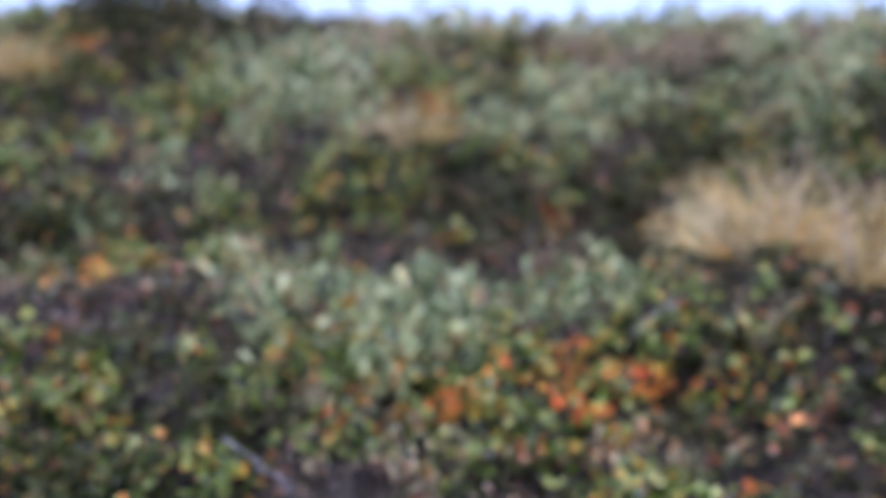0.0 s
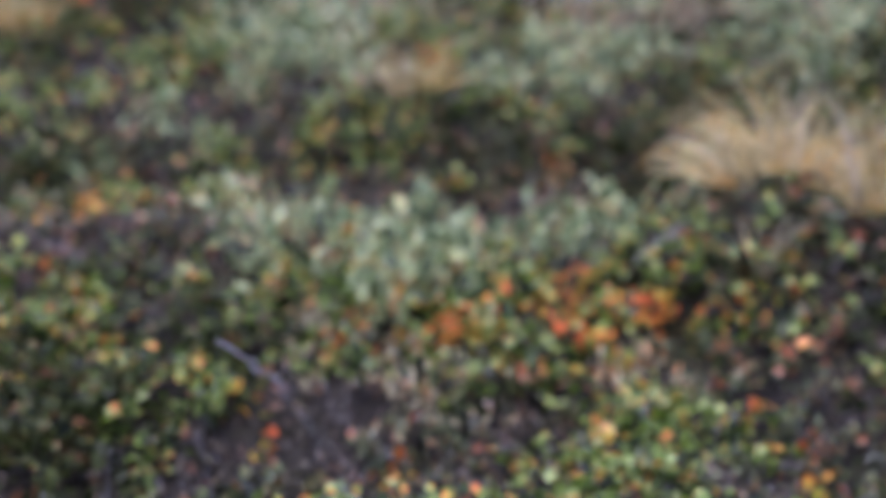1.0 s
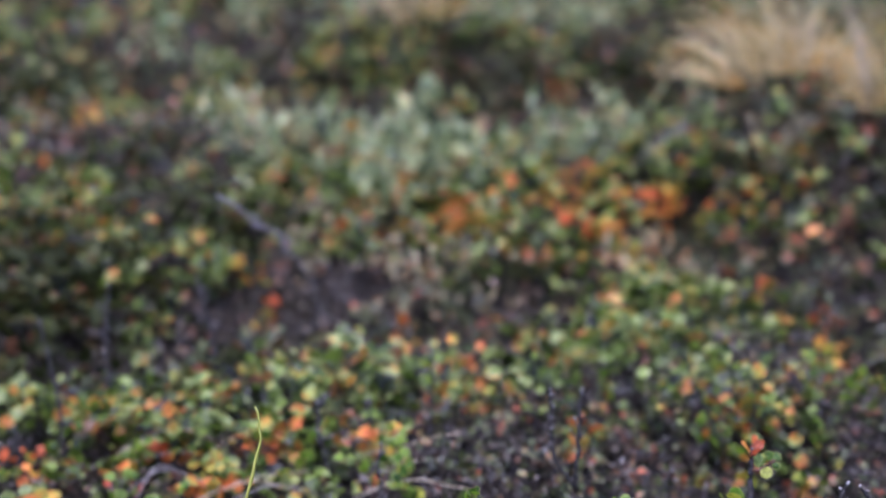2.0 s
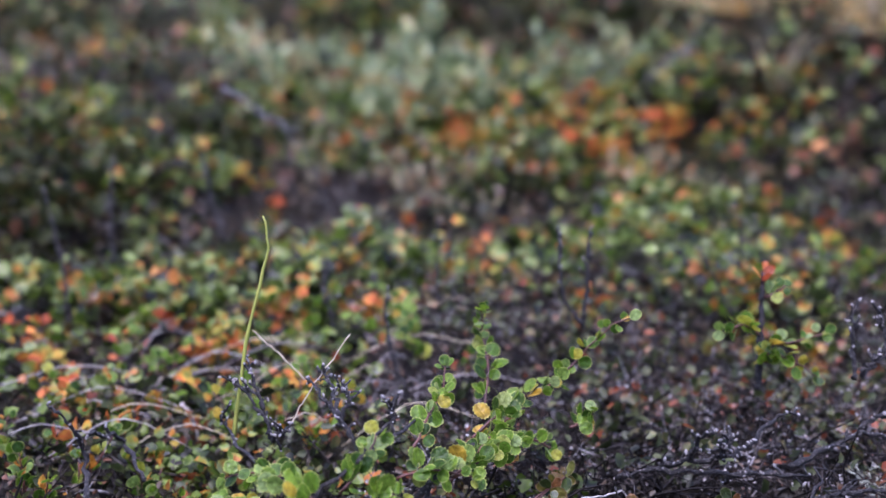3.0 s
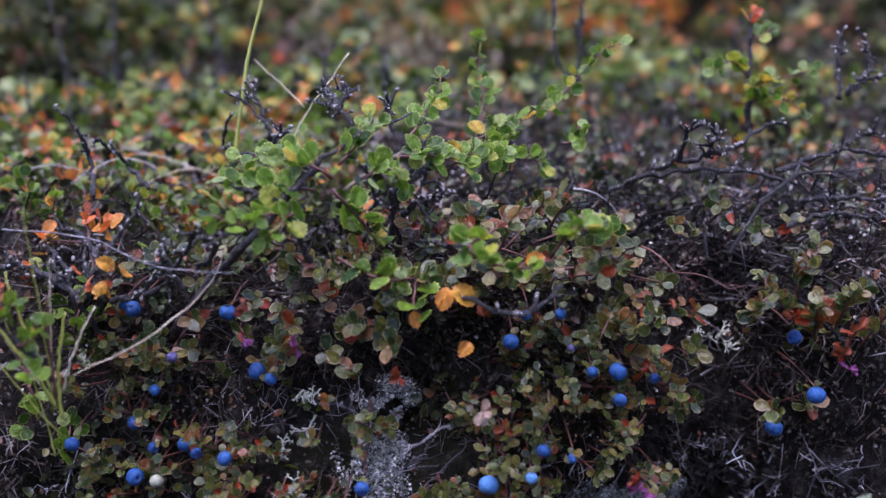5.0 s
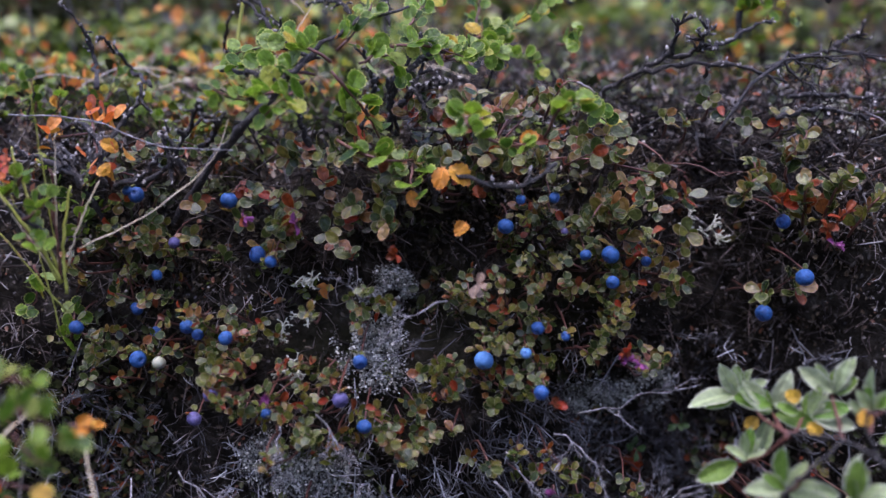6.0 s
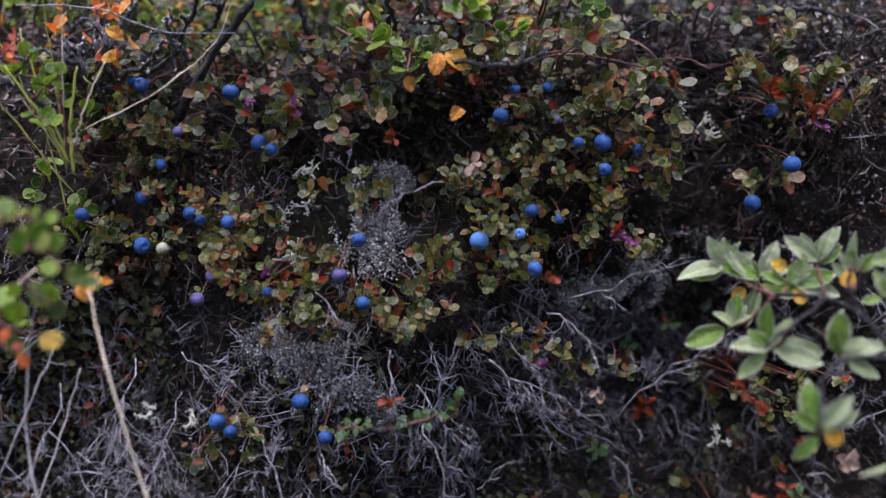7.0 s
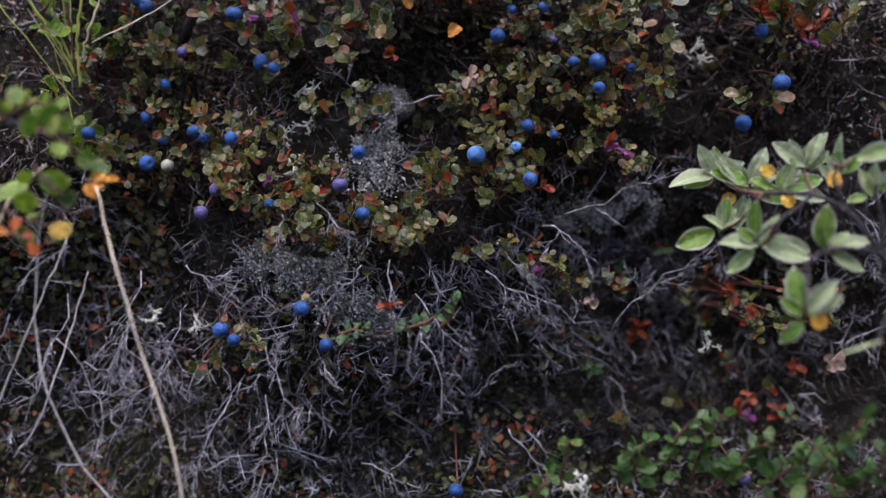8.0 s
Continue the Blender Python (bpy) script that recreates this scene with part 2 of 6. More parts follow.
# peat with grey crusts, moss and litter
M_soil, nt, p = material("peat_and_litter")
c1 = ramp(nt, [(0.30, (0.006, 0.005, 0.004)), (0.48, (0.020, 0.0168, 0.0115)), (0.60, (0.050, 0.0445, 0.034)), (0.76, (0.165, 0.160, 0.138))], noise_node(nt, 90, 8, 0.7))
c2 = ramp(nt, [(0.3, (0.012, 0.014, 0.006)), (0.7, (0.045, 0.045, 0.018))], noise_node(nt, 130, 5, 0.6))
col = mix(nt, c1, c2, ramp(nt, [(0.54, (0, 0, 0)), (0.66, (0.8, 0.8, 0.8))], noise_node(nt, 5, 3)))
nt.links.new(col, p.inputs["Base Color"])
p.inputs["Roughness"].default_value = 0.92
p.inputs["Specular IOR Level"].default_value = 0.12
bump(nt, p, noise_node(nt, 160, 8, 0.75), 1.0, 0.006)

# ---- ground: one sheet, from the low flat before the bank, up its face, over the heath to the horizon ----
# y below -1.5: unseen rise added behind the viewpoint to block low sky light
PROFILE = np.array([(-900, 8.0), (-40, 6.5), (-14, 4.2), (-6, 1.6), (-3, 0.45), (-1.5, 0.08), (-0.5, 0.03), (0.2, 0.05), (0.36, 0.035), (0.425, 0.07), (0.445, 0.14), (0.467, 0.22), (0.49, 0.31), (0.505, 0.365),
                    (0.535, 0.405), (0.60, 0.425), (0.75, 0.44), (0.95, 0.475), (1.15, 0.505), (1.35, 0.565), (1.50, 0.635), (1.60, 0.665), (1.75, 0.67), (1.90, 0.70),
                    (2.10, 0.80), (2.30, 0.90), (2.60, 1.04), (2.95, 1.18), (3.25, 1.26), (3.8, 1.255), (6, 1.1), (20, 0.9), (120, 0.3), (900, 0.0)])
SEG = np.concatenate([[0], np.cumsum(np.hypot(*np.diff(PROFILE, axis=0).T))])
U0 = np.interp(0.36, PROFILE[:, 0], SEG)  # arc length at the foot of the bank


def vnoise(x, y, seed=0):
    """Smooth value noise in about -1..1."""
    x, y = np.asarray(x, float), np.asarray(y, float)
    ix, iy = np.floor(x), np.floor(y)
    fx, fy = x - ix, y - iy
    fx, fy = fx * fx * (3 - 2 * fx), fy * fy * (3 - 2 * fy)

    def h(a, b):
        v = np.sin(a * 127.1 + b * 311.7 + seed * 74.7) * 43758.5453
        return (v - np.floor(v)) * 2 - 1
    return (h(ix, iy) * (1 - fx) + h(ix + 1, iy) * fx) * (1 - fy) + (h(ix, iy + 1) * (1 - fx) + h(ix + 1, iy + 1) * fx) * fy


# hummocks and hollows on the heath: x, y, radius, height
HUMPS = [(0.45, 3.2, 0.75, -0.04), (0.44, 1.50, 0.15, 0.115), (0.66, 1.44, 0.15, 0.12), (-0.40, 1.32, 0.20, 0.02), (-0.05, 2.22, 0.13, 0.06), (-0.40, 2.35, 0.25, 0.03),
         (-0.85, 2.85, 0.38, 0.09), (0.10, 1.86, 0.18, -0.035), (0.15, 2.08, 0.12, -0.03), (0.75, 2.4, 0.30, 0.05), (0.05, 1.13, 0.18, -0.02), (-0.15, 1.55, 0.3, 0.015), (1.25, 2.7, 0.4, 0.06)]


# hollows eaten into the face of the bank: x, z, radius, depth
HOLLOWS = [(0.135, 0.380, 0.035, 0.035), (0.10, 0.15, 0.10, 0.05), (0.20, 0.17, 0.09, 0.05), (-0.20, 0.13, 0.09, 0.05), (-0.06, 0.13, 0.08, 0.03), (0.13, 0.25, 0.07, 0.055), (-0.19, 0.21, 0.08, 0.045), (0.17, 0.335, 0.04, 0.03), (0.0, 0.19, 0.05, 0.03), (-0.02, 0.345, 0.03, 0.02), (0.05, 0.285, 0.03, 0.02)]


def smooth_profile(u):
    y = np.interp(u, SEG, PROFILE[:, 0])
    z = np.interp(u, SEG, PROFILE[:, 1])
    return y, z


def surf(x, u):
    """A point of the ground, x across and u along the profile (from the bank's foot)."""
    x, u = np.asarray(x, float), np.asarray(u, float) + U0
    y = z = 0
    for k in (-0.02, -0.01, 0, 0.01, 0.02):
        a, b = smooth_profile(u + k)
        y, z = y + a / 5, z + b / 5
    near = np.clip((y + 0.3) / 0.5, 0, 1)
    face = np.clip(1 - np.abs(y - 0.49) / 0.08, 0, 1)
    up = np.clip((y - 0.55) / 0.3, 0, 1)
    d = vnoise(x * 9, u * 9, 1) * 0.012 + vnoise(x * 28, u * 28, 2) * 0.005 + vnoise(x * 4, u * 4, 3) * 0.026 * up
    far = np.clip((y - 3) / 4, 0, 1)
    z = z + d * near + far * vnoise(x * 0.3, u * 0.3, 5) * 0.35 + up * np.clip(1 - far, 0, 1) * vnoise(x * 1.1, y * 1.1, 8) * 0.015
    y = y - face * (vnoise(x * 11, u * 14, 6) * 0.012 + vnoise(x * 30, u * 34, 7) * 0.005) + face * 0.03 * np.clip((x - 0.08) / 0.1, 0, 1) * np.clip((0.40 - z) / 0.1, 0, 1)
    for hx, hz, r, h in HOLLOWS:
        y = y + h * np.exp(-((x - hx) ** 2 + (z - hz) ** 2) / (r * r)) * (y < 0.62) * (y > 0.2)
    for hx, hy, r, h in HUMPS:
        z = z + h * np.exp(-((x - hx) ** 2 + (y - hy) ** 2) / (r * r) * 1.4)
    return np.stack([x + 0 * u, y + 0 * x, z + 0 * x], -1)


def normal_at(x, u):
    e = 0.008
    n = np.cross(surf(x + e, u) - surf(x - e, u), surf(x, u + e) - surf(x, u - e))
    return n / np.linalg.norm(n, axis=-1, keepdims=True)


U_GRID = np.concatenate([-np.geomspace(600, 0.6, 14), np.linspace(-0.5, 0.0, 14), np.linspace(0.012, 0.42, 44), np.linspace(0.44, 3.4, 150), np.geomspace(3.5, 800, 26)])


def u_of_y(y):
    """Arc length from the foot of the bank at which the plain profile is y ahead."""
    return np.interp(y, PROFILE[:, 0], SEG) - U0


def mesh_from(name, verts, faces, mat, smooth=True):
    me = bpy.data.meshes.new(name)
    me.from_pydata([tuple(v) for v in verts], [], [tuple(f) for f in faces])
    me.materials.append(mat)
    if smooth:
        me.polygons.foreach_set("use_smooth", [True] * len(me.polygons))
    me.update()
    return me


side = np.concatenate([np.linspace(0, 0.5, 42), np.linspace(0.53, 1.8, 42), np.geomspace(1.9, 900, 22)])
X_GRID = np.concatenate([-side[:0:-1], side])
gx, gu = np.meshgrid(X_GRID, U_GRID)
pts = surf(gx.ravel(), gu.ravel())
nx, nu = len(X_GRID), len(U_GRID)
quads = [(j * nx + i, j * nx + i + 1, (j + 1) * nx + i + 1, (j + 1) * nx + i) for j in range(nu - 1) for i in range(nx - 1)]
ground = new("ground", mesh_from("ground", pts, quads, M_soil))
tagged(ground, "dark peaty heath bank rising to a hummocky slope", "ground", kind="structure")

# ---- builders ----
rng = np.random.default_rng(7)


def thing(name, at, label, category, group="", kind=""):
    ob = new(name)
    ob.location = at
    ob.empty_display_size = 0.01
    return tagged(ob, label, category, group, kind)


def place(name, mesh, parent, label="", m=None):
    ob = new(name, mesh)
    ob.parent = parent
    if m is not None:
        ob.matrix_basis = m
    if label:
        ob["label"] = label
    return ob


def tube(paths, mat, name="stem", sides=6, knobbly=0.12, origin=(0, 0, 0)):
    """One mesh of tapered, slightly knobbly tubes. paths: lists of (point, radius)."""
    verts, faces = [], []
    o = np.array(origin)
    for path in paths:
        p = np.array([q[0] for q in path], float) - o
        r = np.array([q[1] for q in path], float)
        n = len(p)
        tang = np.gradient(p, axis=0)
        tang /= np.linalg.norm(tang, axis=1, keepdims=True) + 1e-9
        ref = np.array([0.3, 0.9, 0.2]) if abs(tang[0] @ np.array([0.3, 0.9, 0.2])) < 0.85 else np.array([1.0, 0, 0])
        base = len(verts)
        for i in range(n):
            swell = 1 + 1.2 * knobbly * rng.normal()
            a = np.cross(tang[i], ref)
            a /= np.linalg.norm(a) + 1e-9
            b = np.cross(tang[i], a)
            for k in range(sides):
                w = 2 * math.pi * k / sides
                rr = r[i] * max(0.4, swell + knobbly * rng.normal())
                verts.append(p[i] + rr * (math.cos(w) * a + math.sin(w) * b))
        for i in range(n - 1):
            for k in range(sides):
                k2 = (k + 1) % sides
                faces.append((base + i * sides + k, base + i * sides + k2, base + (i + 1) * sides + k2, base + (i + 1) * sides + k))
        faces.append(tuple(base + (n - 1) * sides + k for k in range(sides)))
        faces.append(tuple(base + sides - 1 - k for k in range(sides)))
    return mesh_from(name, verts, faces, mat)


def bend(points, n=10, wobble=0.0):
    """A smooth line through the given points, as an array."""
    p = np.array(points, float)
    if len(p) == 2:
        q = p[0] + (p[1] - p[0]) * np.linspace(0, 1, n)[:, None]
    else:
        ext = np.vstack([2 * p[0] - p[1], p, 2 * p[-1] - p[-2]])
        q = []
        s = np.linspace(0, len(p) - 1, n)
        for v in s:
            i = min(int(v), len(p) - 2)
            t = v - i
            a, b, c, d = ext[i:i + 4]
            q.append(0.5 * ((2 * b) + (c - a) * t + (2 * a - 5 * b + 4 * c - d) * t * t + (3 * b - a - 3 * c + d) * t ** 3))
        q = np.array(q)
    if wobble:
        w = rng.normal(0, wobble, q.shape)
        w[0] = 0
        q = q + w
    return q


def stem_path(points, r0, r1, n=10, wobble=0.0):
    q = bend(points, n, wobble)
    return [(a, r0 + (r1 - r0) * i / (len(q) - 1)) for i, a in enumerate(q)]


def leaf_mesh(name, mat, width, kind="round", cup=0.08, teeth=0, arch=0.09):
    """A leaf blade of length 1 along y, base at the origin, facing z."""
    bm = bmesh.new()
    n = 28 if teeth else 14
    ring, inner = [], []
    for i in range(n):
        w = 2 * math.pi * i / n
        s, c = math.sin(w), -math.cos(w)
        y = 0.5 + 0.5 * c
        if kind == "round":
            x = 0.5 * width * s * (1.0 + 0.10 * c)
        elif kind == "obovate":
            x = 0.5 * width * s * (0.86 + 0.28 * c)
        else:
            x = 0.5 * width * (abs(s) ** 1.35) * (1 if s > 0 else -1)
        k = 1 + (0.08 if i % 2 else -0.055) * (1 if teeth else 0)
        x, y = x * k, 0.5 + (y - 0.5) * k
        z = cup * (4 * (x / max(width, 0.1)) ** 2) - arch * (y - 0.4) ** 2 + 0.008 * math.sin(3 * w + 1)
        ring.append(bm.verts.new((x, y, z)))
    for i in range(0, n, 2):
        v = ring[i].co
        x, y = v.x * 0.5, 0.5 + (v.y - 0.5) * 0.5
        inner.append(bm.verts.new((x, y, cup * (4 * (x / max(width, 0.1)) ** 2) * 0.8 - arch * (y - 0.4) ** 2 - 0.03 * (abs(x) < 0.02 * width))))
    mid = bm.verts.new((0, 0.5, -0.035 - arch * 0.01))
    m = len(inner)
    for j in range(m):
        a, b, c = ring[2 * j], ring[2 * j + 1], ring[(2 * j + 2) % n]
        i1, i2 = inner[j], inner[(j + 1) % m]
        bm.faces.new((i1, a, b))
        bm.faces.new((i1, b, i2))
        bm.faces.new((i2, b, c))
        bm.faces.new((mid, i1, i2))
    bmesh.ops.recalc_face_normals(bm, faces=bm.faces)
    me = bpy.data.meshes.new(name)
    bm.to_mesh(me)
    bm.free()
    me.materials.append(mat)
    me.polygons.foreach_set("use_smooth", [True] * len(me.polygons))
    return me


def blade_mesh(name, mat, rim, width, shape="ellipse", fold=0.3, arch=0.3, twist=0.0, fine=True):
    """A leaf blade of length 1 along y with a midrib fold and a narrow margin of its own material."""
    rows = [0.0, 0.07, 0.2, 0.36, 0.52, 0.68, 0.82, 0.93, 1.0] if fine else [0.0, 0.12, 0.4, 0.68, 0.88, 1.0]
    cols = [-1.0, -0.86, -0.45, 0.0, 0.45, 0.86, 1.0] if fine else [-1.0, -0.86, 0.0, 0.86, 1.0]
    bm = bmesh.new()
    grid = []
    for y in rows:
        w = (4 * y * (1 - y)) ** 0.75 if shape == "ellipse" else math.sin(math.pi * min(y ** 1.3, 1.0)) ** 0.62
        w = 0.5 * width * max(w, 0.05)
        line = []
        for c in cols:
            x = c * w * (1 + 0.03 * math.sin(9 * y + 2 * c))
            z = fold * abs(x) - 0.5 * fold * x * x / max(width, 0.1) - arch * (y - 0.25) ** 2 + twist * x * (y - 0.3) + 0.012 * math.sin(14 * y) * abs(c) ** 2
            line.append(bm.verts.new((x, y, z)))
        grid.append(line)
    for j in range(len(rows) - 1):
        for i in range(len(cols) - 1):
            f = bm.faces.new((grid[j][i], grid[j][i + 1], grid[j + 1][i + 1], grid[j + 1][i]))
            f.smooth = True
            f.material_index = 1 if i in (0, len(cols) - 2) or j == len(rows) - 2 else 0
    me = bpy.data.meshes.new(name)
    bm.to_mesh(me)
    bm.free()
    me.materials.append(mat)
    me.materials.append(rim)
    return me


def frame_from(y_axis, z_axis):
    y = Vector(y_axis).normalized()
    x = y.cross(Vector(z_axis))
    if x.length < 1e-4:
        x = y.cross(Vector((0.3, 0.5, 0.8)))
    x.normalize()
    z = x.cross(y)
    return Matrix((x, y, z)).transposed()


def leaf_pose(at, along, up, size):
    return Matrix.Translation(Vector(at)) @ (frame_from(along, up) @ Matrix.Scale(size, 3)).to_4x4()


LEAVES = {
    "birch": [leaf_mesh("birch_leaf", M_birch, 1.0, "round", c, 1) for c in (0.04, 0.12, -0.05)],
    "bilberry": [blade_mesh("bilberry_leaf", M_bil, M_bil_rim, 0.72, "obovate", c, a, 0.0, False) for c, a in ((0.15, 0.1), (0.35, 0.25), (0.1, -0.12))],
    "willow": [blade_mesh("willow_leaf", M_willow, M_willow_rim, 0.43, "ellipse", c, a, t) for c, a, t in ((0.35, 0.25, 0.3), (0.55, 0.45, -0.4), (0.4, -0.2, 0.2), (0.7, 0.1, 0.0))],
    "willowgreen": [blade_mesh("willow_leaf", M_willow_green, M_willow_rim, 0.50, "ellipse", c, a) for c, a in ((0.3, 0.3), (0.5, 0.1))],
    "orange": [leaf_mesh("autumn_leaf", M_orange, 0.80, "obovate", c) for c in (0.06, 0.2)],
    "yellow": [leaf_mesh("yellow_leaf", M_yellow, 0.74, "ellipse", c, 1, 0.3) for c in (0.12, 0.28)],
    "red": [leaf_mesh("withered_leaf", M_red, 0.7, "obovate", c) for c in (0.15, 0.3)],
    "lingonfresh": [blade_mesh("fresh_leaf", M_fresh, M_fresh, 0.58, "obovate", c, a) for c, a in ((0.2, 0.15), (0.35, 0.3))],
    "violet": [leaf_mesh("withered_petal", M_flower, 0.5, "obovate", c) for c in (0.2, 0.35)],
    "dried": [leaf_mesh("dried_leaf", M_dried, 0.75, "obovate", c) for c in (0.3, 0.45)],
    "gold": [leaf_mesh("yellow_leaf", M_gold, 0.85, "round", c, 1) for c in (0.1, 0.25)],
    "lingon": [blade_mesh("lingonberry_leaf", M_lingon, M_lingon, 0.58, "obovate", c, 0.3) for c in (0.15, 0.3)],
}


def put_leaf(parent, origin, kind, at, along, up, size, label=""):
    ms = LEAVES[kind]
    me = ms[int(rng.integers(len(ms)))]
    return place("leaf", me, parent, label, leaf_pose(np.array(at) - origin, along, up, size))


def leaves_along(parent, origin, line, kind, size, step, start=0.15, face=(0, -0.7, 0.7), other=None, share=0.0):
    """Leaves along a twig, facing the light: in bunches on short shoots for birch, singly for the others."""
    line = np.array(line)
    cum = np.concatenate([[0], np.cumsum(np.linalg.norm(np.diff(line, axis=0), axis=1))])
    s, flip, total = cum[-1] * start, 1, cum[-1]
    bunch = 3 if kind == "birch" else 1
    loose = 0.8 if kind == "lingonfresh" else 0.35
    face = np.array(face, float)
    while s < total:
        i = max(min(np.searchsorted(cum, s), len(line) - 1), 1)
        t = (s - cum[i - 1]) / max(cum[i] - cum[i - 1], 1e-6)
        at = line[i - 1] + (line[i] - line[i - 1]) * t
        tang = (line[i] - line[i - 1]) / (np.linalg.norm(line[i] - line[i - 1]) + 1e-9)
        across = np.cross(tang, face)
        for k in range(bunch):
            turn = flip * (1 if k < 2 else -1)
            out = across * turn * (0.9 if k != 1 else 0.25) + (0.35 + 0.4 * k) * tang + np.array([0, 0, 0.35]) + rng.normal(0, loose, 3)
            kk = other if other and rng.random() < share else kind
            put_leaf(parent, origin, kk, at + out / np.linalg.norm(out) * (0.25 * size if bunch > 1 else 0.0), out, face + rng.normal(0, 0.95, 3), size * rng.uniform(0.65, 1.1) * (1.08 - 0.5 * s / total))
        flip = -flip
        s += step * (2.05 if bunch > 1 else 0.72) * rng.uniform(0.7, 1.3)
    put_leaf(parent, origin, kind, line[-1], line[-1] - line[-2] + rng.normal(0, 0.002, 3), face, size * 0.7)


def blades(name, pos, along, up, size, aspect, mat, fold=0.15):
    """Many small leaves as one mesh: two folded quads a leaf."""
    n = len(pos)
    y = along / (np.linalg.norm(along, axis=1, keepdims=True) + 1e-9)
    x = np.cross(y, up)
    x /= np.linalg.norm(x, axis=1, keepdims=True) + 1e-9
    z = np.cross(x, y)
    local = np.array([(0, 0, 0), (0.42, 0.3, fold), (0.42, 0.75, fold), (0, 1, -0.05), (-0.42, 0.75, fold), (-0.42, 0.3, fold)])
    s = size[:, None]
    v = np.zeros((n, 6, 3))
    for k, (a, b, c) in enumerate(local):
        v[:, k] = pos + s * (a * aspect * x + b * y + c * z * aspect)
    f = np.array([(0, 1, 2, 3), (0, 3, 4, 5)])
    faces = (np.arange(n)[:, None, None] * 6 + f[None]).reshape(-1)
    me = bpy.data.meshes.new(name)
    me.vertices.add(n * 6)
    me.vertices.foreach_set("co", v.reshape(-1))
    me.loops.add(n * 8)
    me.loops.foreach_set("vertex_index", faces.astype(np.int32))
    me.polygons.add(n * 2)
    me.polygons.foreach_set("loop_start", np.arange(0, n * 8, 4, dtype=np.int32))
    me.polygons.foreach_set("loop_total", np.full(n * 2, 4, dtype=np.int32))
    me.materials.append(mat)
    me.update(calc_edges=True)
    me.validate()
    return me


def sticks(name, a, b, ra, rb, mat):
    """Many thin twigs or stalks as one mesh: three-sided, tapered, bent once."""
    n = len(a)
    d = b - a
    t = d / (np.linalg.norm(d, axis=1, keepdims=True) + 1e-9)
    p = np.cross(t, np.array([0.31, 0.52, 0.79]))
    p /= np.linalg.norm(p, axis=1, keepdims=True) + 1e-9
    q = np.cross(t, p)
    mid = (a + b) / 2 + (rng.normal(0, 0.10, (n, 1)) * p + rng.normal(0, 0.10, (n, 1)) * q) * np.linalg.norm(d, axis=1, keepdims=True)
    v = np.zeros((n, 9, 3))
    for r, (c, rad) in enumerate(((a, ra), (mid, (ra + rb) / 2), (b, rb))):
        for k in range(3):
            w = 2 * math.pi * k / 3
            v[:, r * 3 + k] = c + rad[:, None] * (math.cos(w) * p + math.sin(w) * q)
    f = np.array([(r * 3 + k, r * 3 + (k + 1) % 3, r * 3 + 3 + (k + 1) % 3, r * 3 + 3 + k) for r in range(2) for k in range(3)])
    faces = (np.arange(n)[:, None, None] * 9 + f[None]).reshape(-1)
    me = bpy.data.meshes.new(name)
    me.vertices.add(n * 9)
    me.vertices.foreach_set("co", v.reshape(-1))
    me.loops.add(n * 24)
    me.loops.foreach_set("vertex_index", faces.astype(np.int32))
    me.polygons.add(n * 6)
    me.polygons.foreach_set("loop_start", np.arange(0, n * 24, 4, dtype=np.int32))
    me.polygons.foreach_set("loop_total", np.full(n * 6, 4, dtype=np.int32))
    me.materials.append(mat)
    me.update(calc_edges=True)
    me.validate()
    return me


def leafy(name, clumps, size, mat, aspect, upright=0.4, sprig=6):
    """Leaves of all the clumps (x, y, radius, height, number) as one mesh. They stand in small sprigs with gaps between."""
    c = np.array(clumps, float)
    m = np.maximum(1, (c[:, 4] / sprig).astype(int))
    cx, cy, cr, ch = (np.repeat(c[:, k], m) for k in range(4))
    k = len(cx)
    a, r = rng.uniform(0, 2 * math.pi, k), np.sqrt(rng.uniform(0, 1, k))
    x, y = cx + cr * r * np.cos(a), cy + cr * r * np.sin(a)
    g = surf(x, u_of_y(y))
    top = ch * np.sqrt(np.clip(1 - r * r, 0.03, 1)) * (0.7 + 0.5 * vnoise(x * 40, y * 40, 21))
    g[:, 2] += top * rng.uniform(0.15, 1, k) ** 0.5
    lean = rng.normal(0, 0.45, (k, 3)) + np.array([0, -0.35, 0.85])
    pos = np.repeat(g, sprig, 0)
    n = len(pos)
    grown = np.interp(pos[:, 1], [0.5, 0.78, 1.3], [0.55, 1.0, 1.45])
    pos = pos + rng.normal(0, size * 0.6, (n, 3)) * grown[:, None]
    along = rng.normal(0, 1, (n, 3))
    along[:, 2] = np.abs(along[:, 2]) * upright + upright * 0.6
    up = np.repeat(lean, sprig, 0) + rng.normal(0, 0.4, (n, 3))
    return blades(name, pos, along, up, size * grown * rng.uniform(0.55, 1.3, n), aspect, mat)


